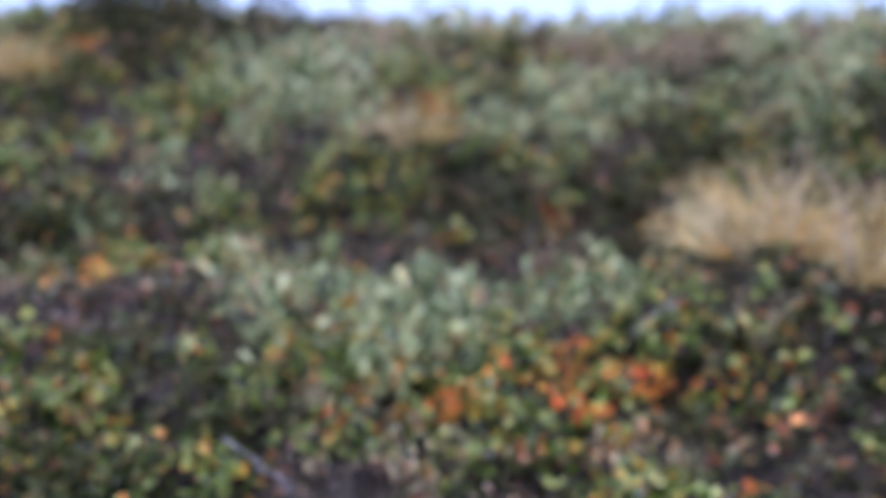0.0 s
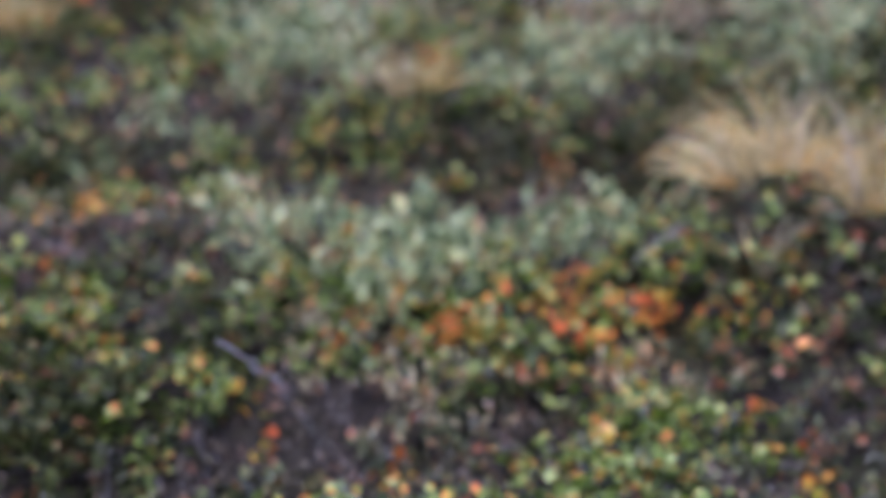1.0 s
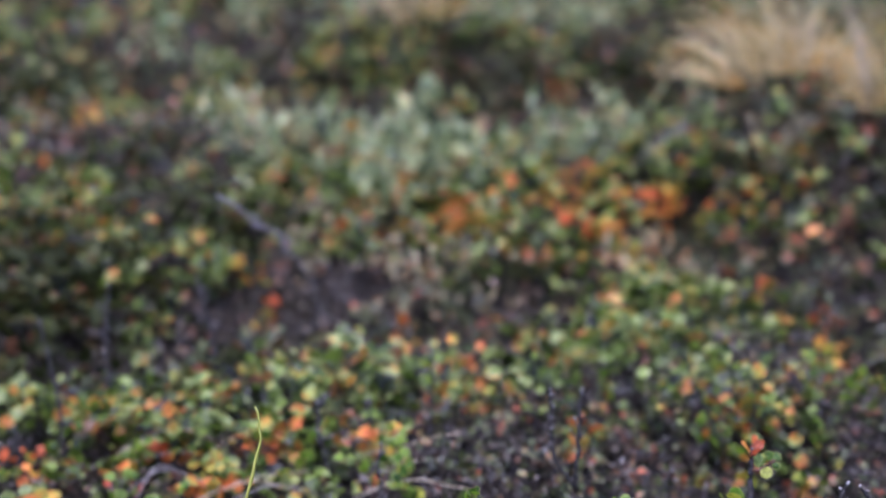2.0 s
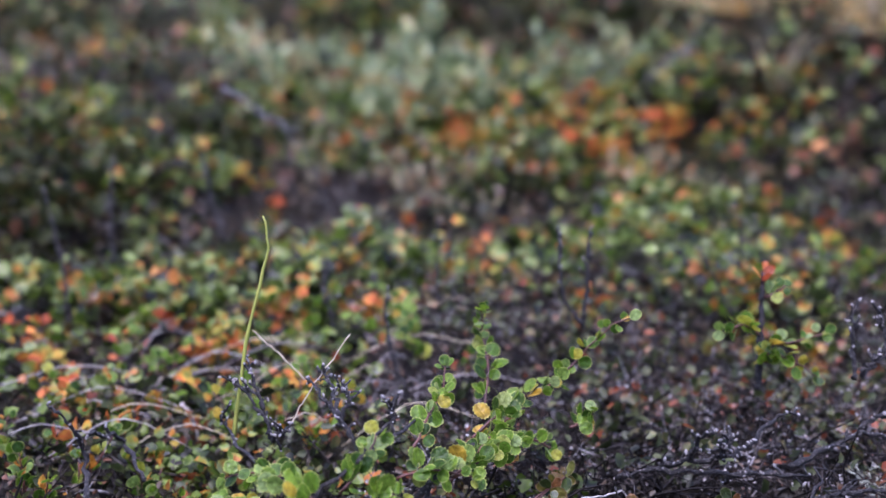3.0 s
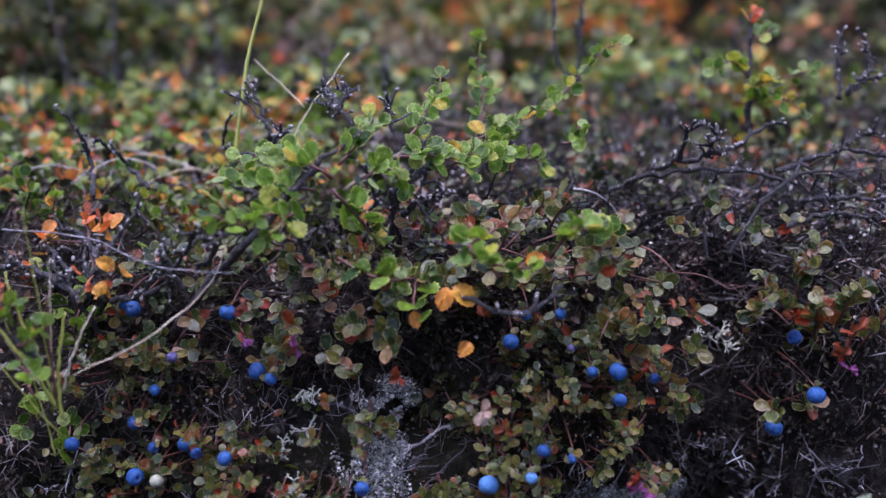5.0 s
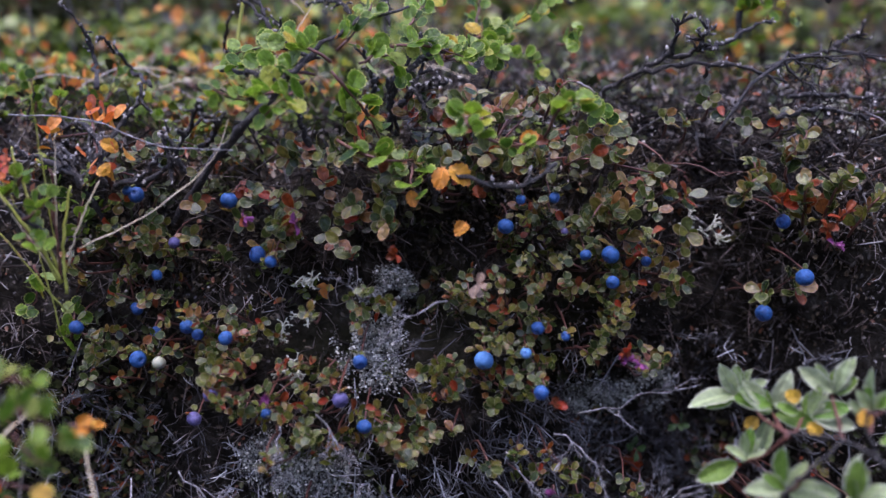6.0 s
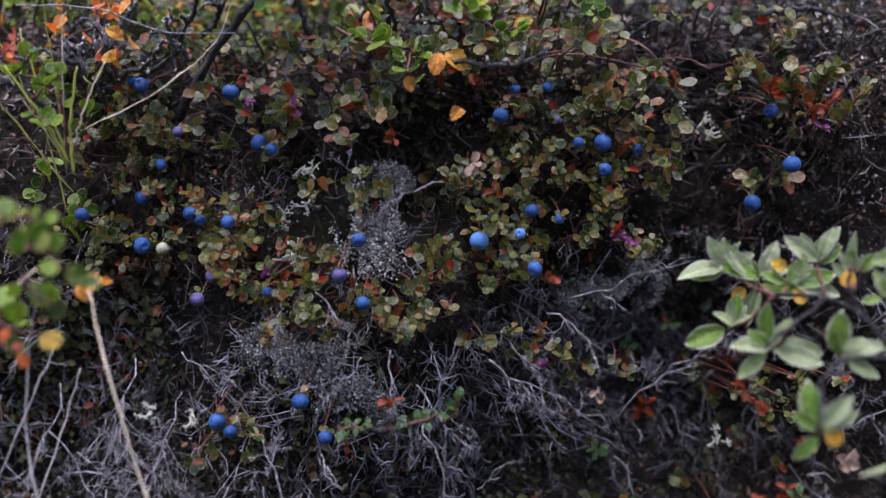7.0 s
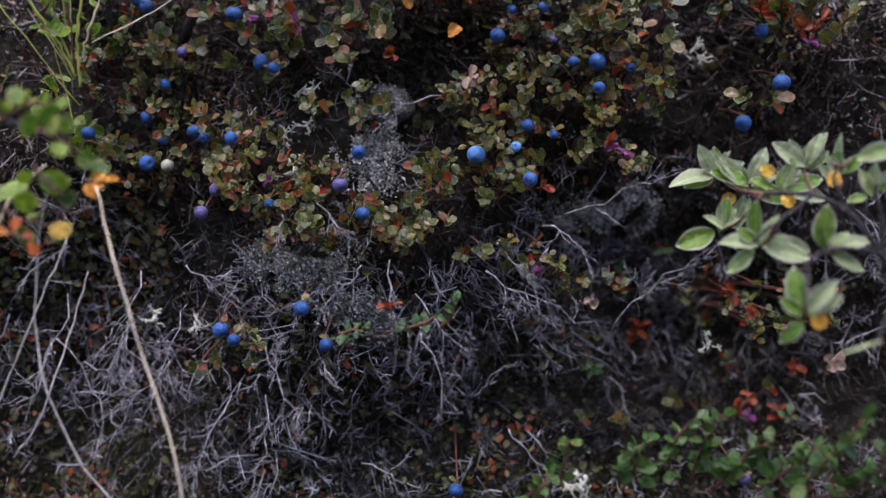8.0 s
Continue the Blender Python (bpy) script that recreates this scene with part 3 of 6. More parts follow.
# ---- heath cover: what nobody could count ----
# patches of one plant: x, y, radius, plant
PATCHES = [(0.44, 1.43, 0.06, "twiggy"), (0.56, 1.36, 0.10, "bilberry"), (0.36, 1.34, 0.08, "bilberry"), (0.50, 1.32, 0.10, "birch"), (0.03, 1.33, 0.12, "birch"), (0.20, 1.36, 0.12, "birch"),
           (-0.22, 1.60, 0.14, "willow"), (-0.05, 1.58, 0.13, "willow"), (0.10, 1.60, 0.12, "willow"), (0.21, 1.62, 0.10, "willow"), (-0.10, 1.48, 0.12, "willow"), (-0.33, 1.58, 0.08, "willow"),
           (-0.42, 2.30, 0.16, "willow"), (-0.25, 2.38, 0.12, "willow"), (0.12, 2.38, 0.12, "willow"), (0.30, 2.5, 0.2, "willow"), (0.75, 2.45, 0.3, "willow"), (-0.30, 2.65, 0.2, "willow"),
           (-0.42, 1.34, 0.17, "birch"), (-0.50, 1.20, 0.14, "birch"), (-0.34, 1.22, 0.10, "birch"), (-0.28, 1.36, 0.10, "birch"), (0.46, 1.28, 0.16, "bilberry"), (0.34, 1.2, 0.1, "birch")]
# dark: real dark shrubs, and dark leaves standing in for shade in hollows
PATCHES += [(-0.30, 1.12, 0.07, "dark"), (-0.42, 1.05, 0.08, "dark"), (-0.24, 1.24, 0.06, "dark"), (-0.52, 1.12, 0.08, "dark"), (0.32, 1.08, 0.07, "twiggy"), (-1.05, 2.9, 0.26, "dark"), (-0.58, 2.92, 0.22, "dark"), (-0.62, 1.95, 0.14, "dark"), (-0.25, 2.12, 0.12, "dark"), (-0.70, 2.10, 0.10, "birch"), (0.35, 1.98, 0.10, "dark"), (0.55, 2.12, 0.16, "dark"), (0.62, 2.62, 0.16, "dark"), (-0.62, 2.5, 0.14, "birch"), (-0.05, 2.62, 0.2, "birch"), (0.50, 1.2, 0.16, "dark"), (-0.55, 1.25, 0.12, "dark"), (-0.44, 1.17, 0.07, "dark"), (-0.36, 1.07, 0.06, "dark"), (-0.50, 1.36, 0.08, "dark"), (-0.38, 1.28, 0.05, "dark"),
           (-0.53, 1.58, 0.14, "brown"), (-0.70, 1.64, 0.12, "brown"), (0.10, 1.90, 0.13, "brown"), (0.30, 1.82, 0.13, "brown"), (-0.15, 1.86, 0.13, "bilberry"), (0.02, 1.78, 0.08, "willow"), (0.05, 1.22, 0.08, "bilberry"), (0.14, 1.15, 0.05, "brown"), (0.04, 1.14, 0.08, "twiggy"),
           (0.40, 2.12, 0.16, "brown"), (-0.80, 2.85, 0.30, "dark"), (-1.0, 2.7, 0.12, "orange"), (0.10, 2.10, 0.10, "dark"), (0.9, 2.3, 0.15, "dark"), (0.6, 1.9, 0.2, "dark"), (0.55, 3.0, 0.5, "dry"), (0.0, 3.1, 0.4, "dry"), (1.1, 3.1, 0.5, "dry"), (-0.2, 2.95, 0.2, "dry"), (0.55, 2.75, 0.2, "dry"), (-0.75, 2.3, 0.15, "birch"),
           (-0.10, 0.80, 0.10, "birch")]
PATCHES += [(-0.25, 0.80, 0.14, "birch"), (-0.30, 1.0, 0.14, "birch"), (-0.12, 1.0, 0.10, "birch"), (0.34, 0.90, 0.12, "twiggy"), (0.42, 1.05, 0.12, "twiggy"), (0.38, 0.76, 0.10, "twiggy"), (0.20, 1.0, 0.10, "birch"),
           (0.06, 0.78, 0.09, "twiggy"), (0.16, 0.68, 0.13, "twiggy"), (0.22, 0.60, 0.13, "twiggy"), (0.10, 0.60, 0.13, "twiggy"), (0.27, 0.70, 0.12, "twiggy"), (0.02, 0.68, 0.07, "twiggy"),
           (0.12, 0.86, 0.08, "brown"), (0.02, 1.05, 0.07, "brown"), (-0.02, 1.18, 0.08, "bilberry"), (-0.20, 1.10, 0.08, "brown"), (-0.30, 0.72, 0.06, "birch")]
KINDS = {  # leaf size, aspect, uprightness, clump radius, clump height, leaves a clump, twigs a clump, material
    "birch": (0.0115, 0.95, 0.4, 0.055, 0.065, 150, 12, M_birch_stuff),
    "willow": (0.020, 0.55, 1.0, 0.060, 0.080, 110, 10, M_willow_stuff),
    "bilberry": (0.011, 0.75, 0.5, 0.055, 0.050, 120, 16, M_bil_stuff),
    "orange": (0.012, 0.85, 0.5, 0.040, 0.060, 36, 12, M_orange_stuff),
    "brown": (0.009, 0.6, 0.5, 0.060, 0.036, 110, 50, M_brown_stuff),
    "dry": (0.013, 0.35, 1.2, 0.060, 0.045, 110, 20, M_dry_stuff),
    "twiggy": (0.0085, 0.7, 0.5, 0.055, 0.030, 130, 110, M_bil_stuff),
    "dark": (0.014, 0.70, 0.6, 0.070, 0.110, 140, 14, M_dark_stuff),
}
cover = {k: [] for k in KINDS}
twig_a, twig_b = [], []
step = 0.072
for j in range(-1, 46):
    y0 = 0.58 + j * step
    half = 0.50 * y0 + 0.15
    for i in range(-int(half / step), int(half / step) + 1):
        cx, cy = (i + rng.uniform(-0.6, 0.6)) * step, y0 + rng.uniform(-0.6, 0.6) * step
        w = {"birch": 0.40, "bilberry": 0.45, "willow": 0.12, "brown": 0.40, "orange": 0.05, "twiggy": 0.15, "dark": 0.05, "dry": 0.12}
        if cy < 1.3:
            w["willow"] = w["dark"] = 0.0
            w["dry"] = 0.03
        if cy < 0.85:
            w["orange"] = 0.0
        if cy > 2.7:
            w["dry"] += 1.2
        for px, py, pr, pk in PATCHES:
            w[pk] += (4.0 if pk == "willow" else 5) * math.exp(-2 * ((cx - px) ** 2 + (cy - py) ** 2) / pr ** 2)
        total = rng.uniform(0, sum(w.values()))
        for pk, v in w.items():
            total -= v
            if total <= 0:
                break
        s, asp, upr, cr, ch, cn, tn, mt = KINDS[pk]
        g = rng.uniform(0.55, 1.6)
        near = 0.55 if cy < 0.8 else (0.75 if cy < 1.1 else 1.0)
        if cy > 0.62:  # withered leaves and bits under every plant
            cover["brown"].append((cx + rng.normal(0, 0.02), cy + rng.normal(0, 0.02), 0.06, 0.020, 26))
        if rng.random() < 0.95:
            cover[pk].append((cx, cy, cr * g, ch * g * near, cn * g * g * (0.5 if cy > 1.2 else 0.72)))
            if pk == "orange":
                cover["birch"].append((cx, cy, cr * g, ch * 0.8 * g * near, 50))
        for q in range(tn if cy < 1.2 else tn // 4):
            ln = rng.uniform(0.02, 0.065) * near
            d = np.array([rng.normal(0, 0.7), rng.normal(0, 0.7), abs(rng.normal(0.4, 0.4))])
            twig_a.append((cx + rng.normal(0, 0.035), cy + rng.normal(0, 0.035)))
            twig_b.append(d / np.linalg.norm(d) * ln)
for cx, cy, cr, ch, cn in [(-0.03, 1.37, 0.025, 0.07, 30), (0.03, 1.36, 0.025, 0.07, 36), (0.05, 1.39, 0.02, 0.08, 24), (0.17, 1.40, 0.03, 0.075, 48), (0.21, 1.40, 0.03, 0.08, 48), (0.25, 1.37, 0.03, 0.07, 42), (0.28, 1.38, 0.02, 0.07, 24),
                           (0.12, 1.30, 0.03, 0.05, 18), (0.20, 1.30, 0.02, 0.05, 18), (-0.12, 1.30, 0.03, 0.05, 18), (-0.61, 1.72, 0.03, 0.06, 42), (-0.56, 1.71, 0.03, 0.06, 36), (0.0, 2.42, 0.04, 0.06, 36), (-0.14, 2.50, 0.04, 0.06, 30),
                           (-0.295, 0.86, 0.02, 0.045, 24), (-0.27, 0.84, 0.018, 0.04, 18), (-0.17, 1.10, 0.018, 0.05, 18), (0.10, 0.80, 0.012, 0.035, 12), (0.02, 1.00, 0.015, 0.04, 12)]:
    cover["orange"].append((cx, cy, cr * 1.5, ch * 1.15, cn * 0.85))
for cx, cy in ((0.38, 1.41), (0.44, 1.39), (0.50, 1.40), (0.41, 1.45), (0.47, 1.44), (0.54, 1.38), (0.34, 1.45), (0.60, 1.36)):  # dull leaves on the hummock's side
    cover["bilberry"].append((cx, cy, 0.045, 0.04, 44))
    cover["birch"].append((cx + 0.02, cy - 0.02, 0.04, 0.04, 18))
for k in range(22):  # autumn tints scattered along the foot of the slope
    cover["orange"].append((rng.uniform(-0.12, 0.36), rng.uniform(1.30, 1.44), 0.035, 0.065, 10))
for k in range(9):
    cover["orange"].append((rng.uniform(-0.62, -0.2), rng.uniform(1.15, 1.5), 0.02, 0.07, 5))
for k in range(52):  # low leaves over the rim of the bank
    cx, cy = rng.uniform(-0.30, 0.30), rng.uniform(0.485, 0.60)
    if cx > 0.06 and rng.random() < 0.8:
        continue
    kk = "birch" if cx < 0.0 and cy > 0.54 and rng.random() < 0.5 else "bilberry"
    cover[kk].append((cx, cy, rng.uniform(0.015, 0.03), 0.022, 34 if cx < 0.08 else 18))
for k in range(16):  # single orange sprigs on the near shelf
    cover["orange"].append((rng.uniform(-0.33, -0.10), rng.uniform(0.60, 0.85), 0.014, 0.042, 12))
for k in range(10):
    cover["orange"].append((rng.uniform(-0.1, 0.40), rng.uniform(0.80, 1.2), 0.012, 0.045, 12))
LABELS = {"birch": "low green dwarf birch leaves covering the heath", "willow": "pale grey-green willow leaves on the heath", "bilberry": "olive and reddish bilberry leaves on the heath",
          "orange": "orange autumn leaves in patches on the heath", "dry": "dry tan and reddish heath tufts on the ridge", "brown": "withered brown heath litter and leaves", "twiggy": "bare twigs with few small dull leaves", "dark": "dark green dwarf shrub foliage on the slope, shade-coloured in hollows"}
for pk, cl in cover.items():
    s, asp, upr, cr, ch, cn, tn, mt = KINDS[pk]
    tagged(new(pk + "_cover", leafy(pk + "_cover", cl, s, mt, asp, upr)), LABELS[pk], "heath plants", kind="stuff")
a = np.array(twig_a)
a = surf(a[:, 0], u_of_y(a[:, 1]))
b = a + np.array(twig_b)
ra = rng.uniform(0.0006, 0.0014, len(a))
tagged(new("twig_cover", sticks("twig_cover", a, b, ra, ra * 0.5, M_heath_twig_stuff)), "thin dark dead twigs among the heath plants", "twigs", kind="stuff")


# fallen twigs, withered leaves and bark crumbs that hide the soil of the shelf
n = 11000
x, y = rng.uniform(-0.34, 0.40, n), 0.50 + 0.75 * rng.uniform(0, 1, n) ** 1.4
keep = rng.uniform(0, 1, n) < 0.55 + 0.35 * np.clip(x * 8, -1, 1) + 0.3 * vnoise(x * 20, y * 20, 71)
x, y = x[keep], y[keep]
n = len(x)
q = surf(x, u_of_y(y)) + np.stack([0 * x, 0 * x, rng.uniform(0.001, 0.02, n)], 1)
d = rng.normal(0, 1, (n, 3)) * np.array([1.0, 0.7, 0.35]) + np.array([0, 0, 0.12])
d /= np.linalg.norm(d, axis=1, keepdims=True)
w = rng.uniform(0.0003, 0.0009, n)
tagged(new("shelf_twig_litter", sticks("shelf_twig_litter", q, q + d * rng.uniform(0.008, 0.045, (n, 1)), w, w * 0.5, M_heath_twig_stuff)), "tangle of thin brown and grey dead twigs on the shelf", "twigs", kind="stuff")
n = 15000
x, y = rng.uniform(-0.34, 0.40, n), 0.50 + 0.70 * rng.uniform(0, 1, n) ** 1.3
q = surf(x, u_of_y(y)) + np.stack([0 * x, 0 * x, 0.002 + 0.02 * rng.uniform(0, 1, n) ** 2], 1)
tagged(new("shelf_leaf_litter", blades("shelf_leaf_litter", q, rng.normal(0, 1, (n, 3)), rng.normal(0, 0.7, (n, 3)) + np.array([0, -0.3, 0.9]), rng.uniform(0.002, 0.0065, n), 0.65, M_brown_stuff, 0.3)), "withered brown leaves lying on the shelf", "leaf litter", kind="stuff")
n = 6000
x, y = rng.uniform(-0.10, 0.42, n), 0.56 + 0.55 * rng.uniform(0, 1, n) ** 1.1
keep = vnoise(x * 24, y * 24, 73) > rng.uniform(-0.5, 0.6, n)
x, y = x[keep], y[keep]
n = len(x)
q = surf(x, u_of_y(y)) + np.stack([0 * x, 0 * x, 0.006 + 0.03 * rng.uniform(0, 1, n)], 1)
tagged(new("shelf_leaf_mat", blades("shelf_leaf_mat", q, rng.normal(0, 1, (n, 3)) + np.array([0, 0, 0.3]), rng.normal(0, 0.6, (n, 3)) + np.array([0, -0.4, 0.8]), rng.uniform(0.005, 0.0095, n), 0.75, M_bil_stuff, 0.2)), "small green, olive and rusty leaves among the twigs of the shelf", "leaves", kind="stuff")
n = 9000
x, y = rng.uniform(-0.05, 0.36, n), 0.50 + 0.55 * rng.uniform(0, 1, n) ** 1.3
q = surf(x, u_of_y(y)) + np.stack([0 * x, 0 * x, 0.004 + 0.03 * rng.uniform(0, 1, n) ** 1.5], 1)
tagged(new("shelf_crumb_litter", blades("shelf_crumb_litter", q, rng.normal(0, 1, (n, 3)), rng.normal(0, 0.8, (n, 3)) + np.array([0, -0.3, 0.7]), rng.uniform(0.001, 0.0028, n), 0.9, M_crumb_stuff, 0.4)), "pale buds and crumbs of bark on the shelf", "litter", kind="stuff")


# the same heath, coarser, on all sides of the stretch above
wide = {"birch": [], "bilberry": [], "willow": [], "dry": [], "brown": []}
names_ = list(wide)
for j in range(-26, 62):
    for i in range(-46, 47):
        cx, cy = (i + rng.uniform(-0.6, 0.6)) * 0.11, (j + rng.uniform(-0.6, 0.6)) * 0.11
        if (0.5 < cy < 3.72 and abs(cx) < 0.5 * cy + 0.15) or (-0.5 < cy <= 0.56 and abs(cx) < 0.42):
            continue
        v = vnoise(cx * 1.3, cy * 1.3, 51) + 0.5 * rng.normal()
        kk = names_[int(np.clip((v + 1.2) / 2.4 * 5, 0, 4))]
        wide[kk].append((cx, cy, 0.10, 0.07, 34))
for kk, cl in wide.items():
    s, asp, upr, cr, ch, cn, tn, mt = KINDS[kk]
    tagged(new(kk + "_heath", leafy(kk + "_heath", cl, s * 2.7, mt, asp, upr)), LABELS[kk], "heath plants", kind="stuff")


# ---- grass tussocks ----
def tussock(cx, cy, radius, height, count, lean=(0, 0), lift=0.0):
    """Dry blades that rise from a crown, sweep to one side and droop at their tips."""
    base = surf(np.array([cx]), u_of_y(np.array([cy])))[0] + np.array([0, 0, lift])
    ob = thing("grass_tussock", base, "dry straw-coloured grass tussock on the heath", "grass tussock", "dry grass tussocks")
    a = rng.uniform(0, 2 * math.pi, count)
    r = np.sqrt(rng.uniform(0, 1, count))
    ring = np.stack([np.cos(a), np.sin(a), 0 * a], 1)
    p0 = ring * (r * radius * 0.5)[:, None] + np.array([0, 0, -0.012])
    out = ring * np.array([1.0, 0.55, 0]) * (r * 0.75)[:, None] + np.array([lean[0], lean[1], 1.0]) + rng.normal(0, 0.30, (count, 3))
    out /= np.linalg.norm(out, axis=1, keepdims=True)
    ln = (height * rng.uniform(0.45, 1.2, count))[:, None]
    p1 = p0 + out * ln * 0.55
    side = out * np.array([1, 1, 0])
    p2 = p1 + (out * 0.9 + side * 0.35 + np.array([0, 0, -0.12])) * ln * 0.35
    p3 = p2 + (out * 0.5 + side * 0.9 + np.array([0, 0, -0.45])) * ln * 0.22
    w = rng.uniform(0.0007, 0.0015, count)
    m = sticks("straw", np.vstack([p0, p1, p2]), np.vstack([p1, p2, p3]), np.concatenate([w, w * 0.85, w * 0.6]), np.concatenate([w * 0.85, w * 0.6, w * 0.2]), M_straw_stuff)
    place("straw", m, ob)["kind"] = "stuff"
    for k in range(6):  # the longest blades
        w0, l = rng.uniform(0, 6.283), height * rng.uniform(1.0, 1.35)
        d = np.array([0.35 * math.cos(w0) + lean[0], 0.35 * math.sin(w0) + lean[1], 1.0])
        d /= np.linalg.norm(d)
        q0 = np.array([radius * 0.3 * math.cos(w0), radius * 0.3 * math.sin(w0), -0.01])
        q1 = q0 + d * l * 0.6
        q2 = q1 + (d * np.array([1.5, 1.5, 0.6])) * l * 0.4
        place("blade", tube([stem_path([q0, q1, q2], 0.0009, 0.0003, 8)], M_straw, "blade", 4, 0.05), ob)
    return ob


tussock(0.47, 1.52, 0.09, 0.140, 95, (-0.22, 0.0), 0.05)
tussock(0.40, 1.51, 0.06, 0.100, 55, (-0.85, -0.1), 0.035)
tussock(0.53, 1.53, 0.06, 0.125, 40, (0.0, 0.0), 0.04)
tussock(0.585, 1.46, 0.06, 0.170, 55, (0.05, 0.0), 0.03)
tussock(0.56, 1.42, 0.05, 0.130, 26, (-0.1, -0.6), 0.06)
tussock(0.42, 1.40, 0.03, 0.090, 12, (0.0, -0.3))
tussock(-0.06, 2.20, 0.08, 0.12, 70, (0.15, -0.5), 0.02)
tussock(-1.02, 2.62, 0.16, 0.13, 420, (0, -0.3))

# ---- the bank: crowberry-like mat of bilberry shrubs, dead twigs and lichen ----
FACE_OUT = np.array([0.0, -0.86, 0.5])


def face_y(x, z):
    """How far ahead the bank's face lies at a place across and a height."""
    us = np.linspace(0.0, 0.5, 120)
    q = surf(np.full(120, x), us)
    k = np.argmax(q[:, 2] > z)
    return q[k, 1], us[k]


def rosette(parent, origin, at, count, kind, size, out, spread=0.9, other=None, share=0.0):
    out = np.array(out, float)
    out /= np.linalg.norm(out)
    side_a = np.cross(out, [0.2, 0.3, 0.9])
    side_a /= np.linalg.norm(side_a)
    side_b = np.cross(out, side_a)
    w0 = rng.uniform(0, 6.28)
    for k in range(count):
        w = w0 + 2.4 * k
        along = (math.cos(w) * side_a + math.sin(w) * side_b) * spread + out * rng.uniform(0.1, 0.7)
        kk = other if other and rng.random() < share else kind
        put_leaf(parent, origin, kk, np.array(at) - out * 0.0012 * k, along, out + rng.normal(0, 0.3, 3), size * rng.uniform(0.65, 1.15))


SHRUBS = [(-0.155, 0.481, 0.361, 0.031, 0.020, 30),
          (-0.101, 0.484, 0.381, 0.031, 0.017, 30),
          (-0.055, 0.468, 0.383, 0.027, 0.019, 30),
          (-0.008, 0.471, 0.406, 0.030, 0.015, 26),
          (0.039, 0.475, 0.411, 0.030, 0.014, 26),
          (0.047, 0.472, 0.376, 0.025, 0.017, 32),
          (0.094, 0.474, 0.387, 0.025, 0.019, 30),
          (0.083, 0.470, 0.354, 0.030, 0.017, 32),
          (0.027, 0.457, 0.346, 0.030, 0.016, 30),
          (0.017, 0.445, 0.315, 0.032, 0.016, 34),
          (0.084, 0.470, 0.324, 0.022, 0.013, 14),
          (-0.112, 0.464, 0.329, 0.030, 0.016, 30)]
SHRUBS += [(-0.159, 0.473, 0.316, 0.022, 0.014, 18),
           (-0.081, 0.442, 0.309, 0.032, 0.016, 32),
           (-0.059, 0.432, 0.291, 0.039, 0.012, 26),
           (-0.015, 0.439, 0.289, 0.021, 0.013, 20),
           (-0.102, 0.432, 0.228, 0.018, 0.011, 10),
           (0.157, 0.476, 0.354, 0.017, 0.014, 8),
           (0.035, 0.442, 0.273, 0.027, 0.011, 10),
           (-0.050, 0.451, 0.346, 0.027, 0.011, 8),
           (-0.164, 0.478, 0.389, 0.025, 0.017, 14),
           (0.075, 0.453, 0.256, 0.016, 0.008, 5),
           (0.172, 0.464, 0.243, 0.034, 0.017, 14)]

BERRIES = [
(0.077, 0.472, 0.367, 4.4, 0), (0.065, 0.471, 0.367, 2.8, 0), (0.027, 0.476, 0.380, 3.9, 0), (0.034, 0.475, 0.393, 2.5, 0),
(0.050, 0.474, 0.394, 2.8, 0), (0.094, 0.472, 0.364, 2.5, 0), (0.078, 0.470, 0.354, 3.3, 0), (0.016, 0.446, 0.321, 4.5, 1),
(0.035, 0.444, 0.325, 2.6, 1), (0.041, 0.430, 0.310, 3.4, 0), (0.041, 0.452, 0.335, 3.2, 0), (0.054, 0.453, 0.331, 2.4, 0),
(0.155, 0.485, 0.337, 4.3, 0), (0.169, 0.469, 0.357, 4.4, 0), (0.160, 0.476, 0.383, 3.6, 0), (-0.038, 0.434, 0.293, 3.4, 0),
(-0.048, 0.427, 0.307, 3.6, 2), (-0.040, 0.437, 0.322, 3.4, 0), (-0.066, 0.424, 0.249, 3.9, 0), (-0.106, 0.433, 0.237, 4.0, 0)]
BERRIES += [
(-0.100, 0.433, 0.232, 3.2, 0), (-0.055, 0.428, 0.231, 3.4, 0), (-0.108, 0.488, 0.391, 4.3, 0), (-0.092, 0.474, 0.366, 4.2, 0),
(-0.085, 0.470, 0.363, 3.0, 0), (-0.151, 0.480, 0.394, 3.9, 0), (-0.155, 0.479, 0.396, 2.5, 0), (-0.180, 0.474, 0.330, 3.6, 0),
(-0.153, 0.483, 0.338, 3.4, 0), (-0.126, 0.472, 0.331, 3.6, 0), (-0.120, 0.468, 0.328, 2.8, 0), (-0.105, 0.460, 0.328, 3.5, 0),
(-0.143, 0.479, 0.327, 2.8, 0), (-0.150, 0.472, 0.315, 4.2, 0), (-0.139, 0.469, 0.314, 3.3, 3), (-0.111, 0.452, 0.303, 3.5, 2),
(-0.118, 0.449, 0.292, 3.5, 2), (-0.083, 0.440, 0.297, 2.6, 0), (-0.142, 0.480, 0.355, 2.8, 0), (-0.133, 0.479, 0.371, 2.8, 2)]
BERRIES += [
(0.055, 0.472, 0.378, 1.9, 2), (0.007, 0.422, 0.162, 3.5, 0), (0.145, 0.423, 0.168, 2.7, 2)]

# along the top edge
SHRUBS += [(-0.06, 0.485, 0.412, 0.03, 0.012, 22), (-0.13, 0.495, 0.412, 0.03, 0.012, 20), (0.01, 0.49, 0.422, 0.03, 0.010, 18)]


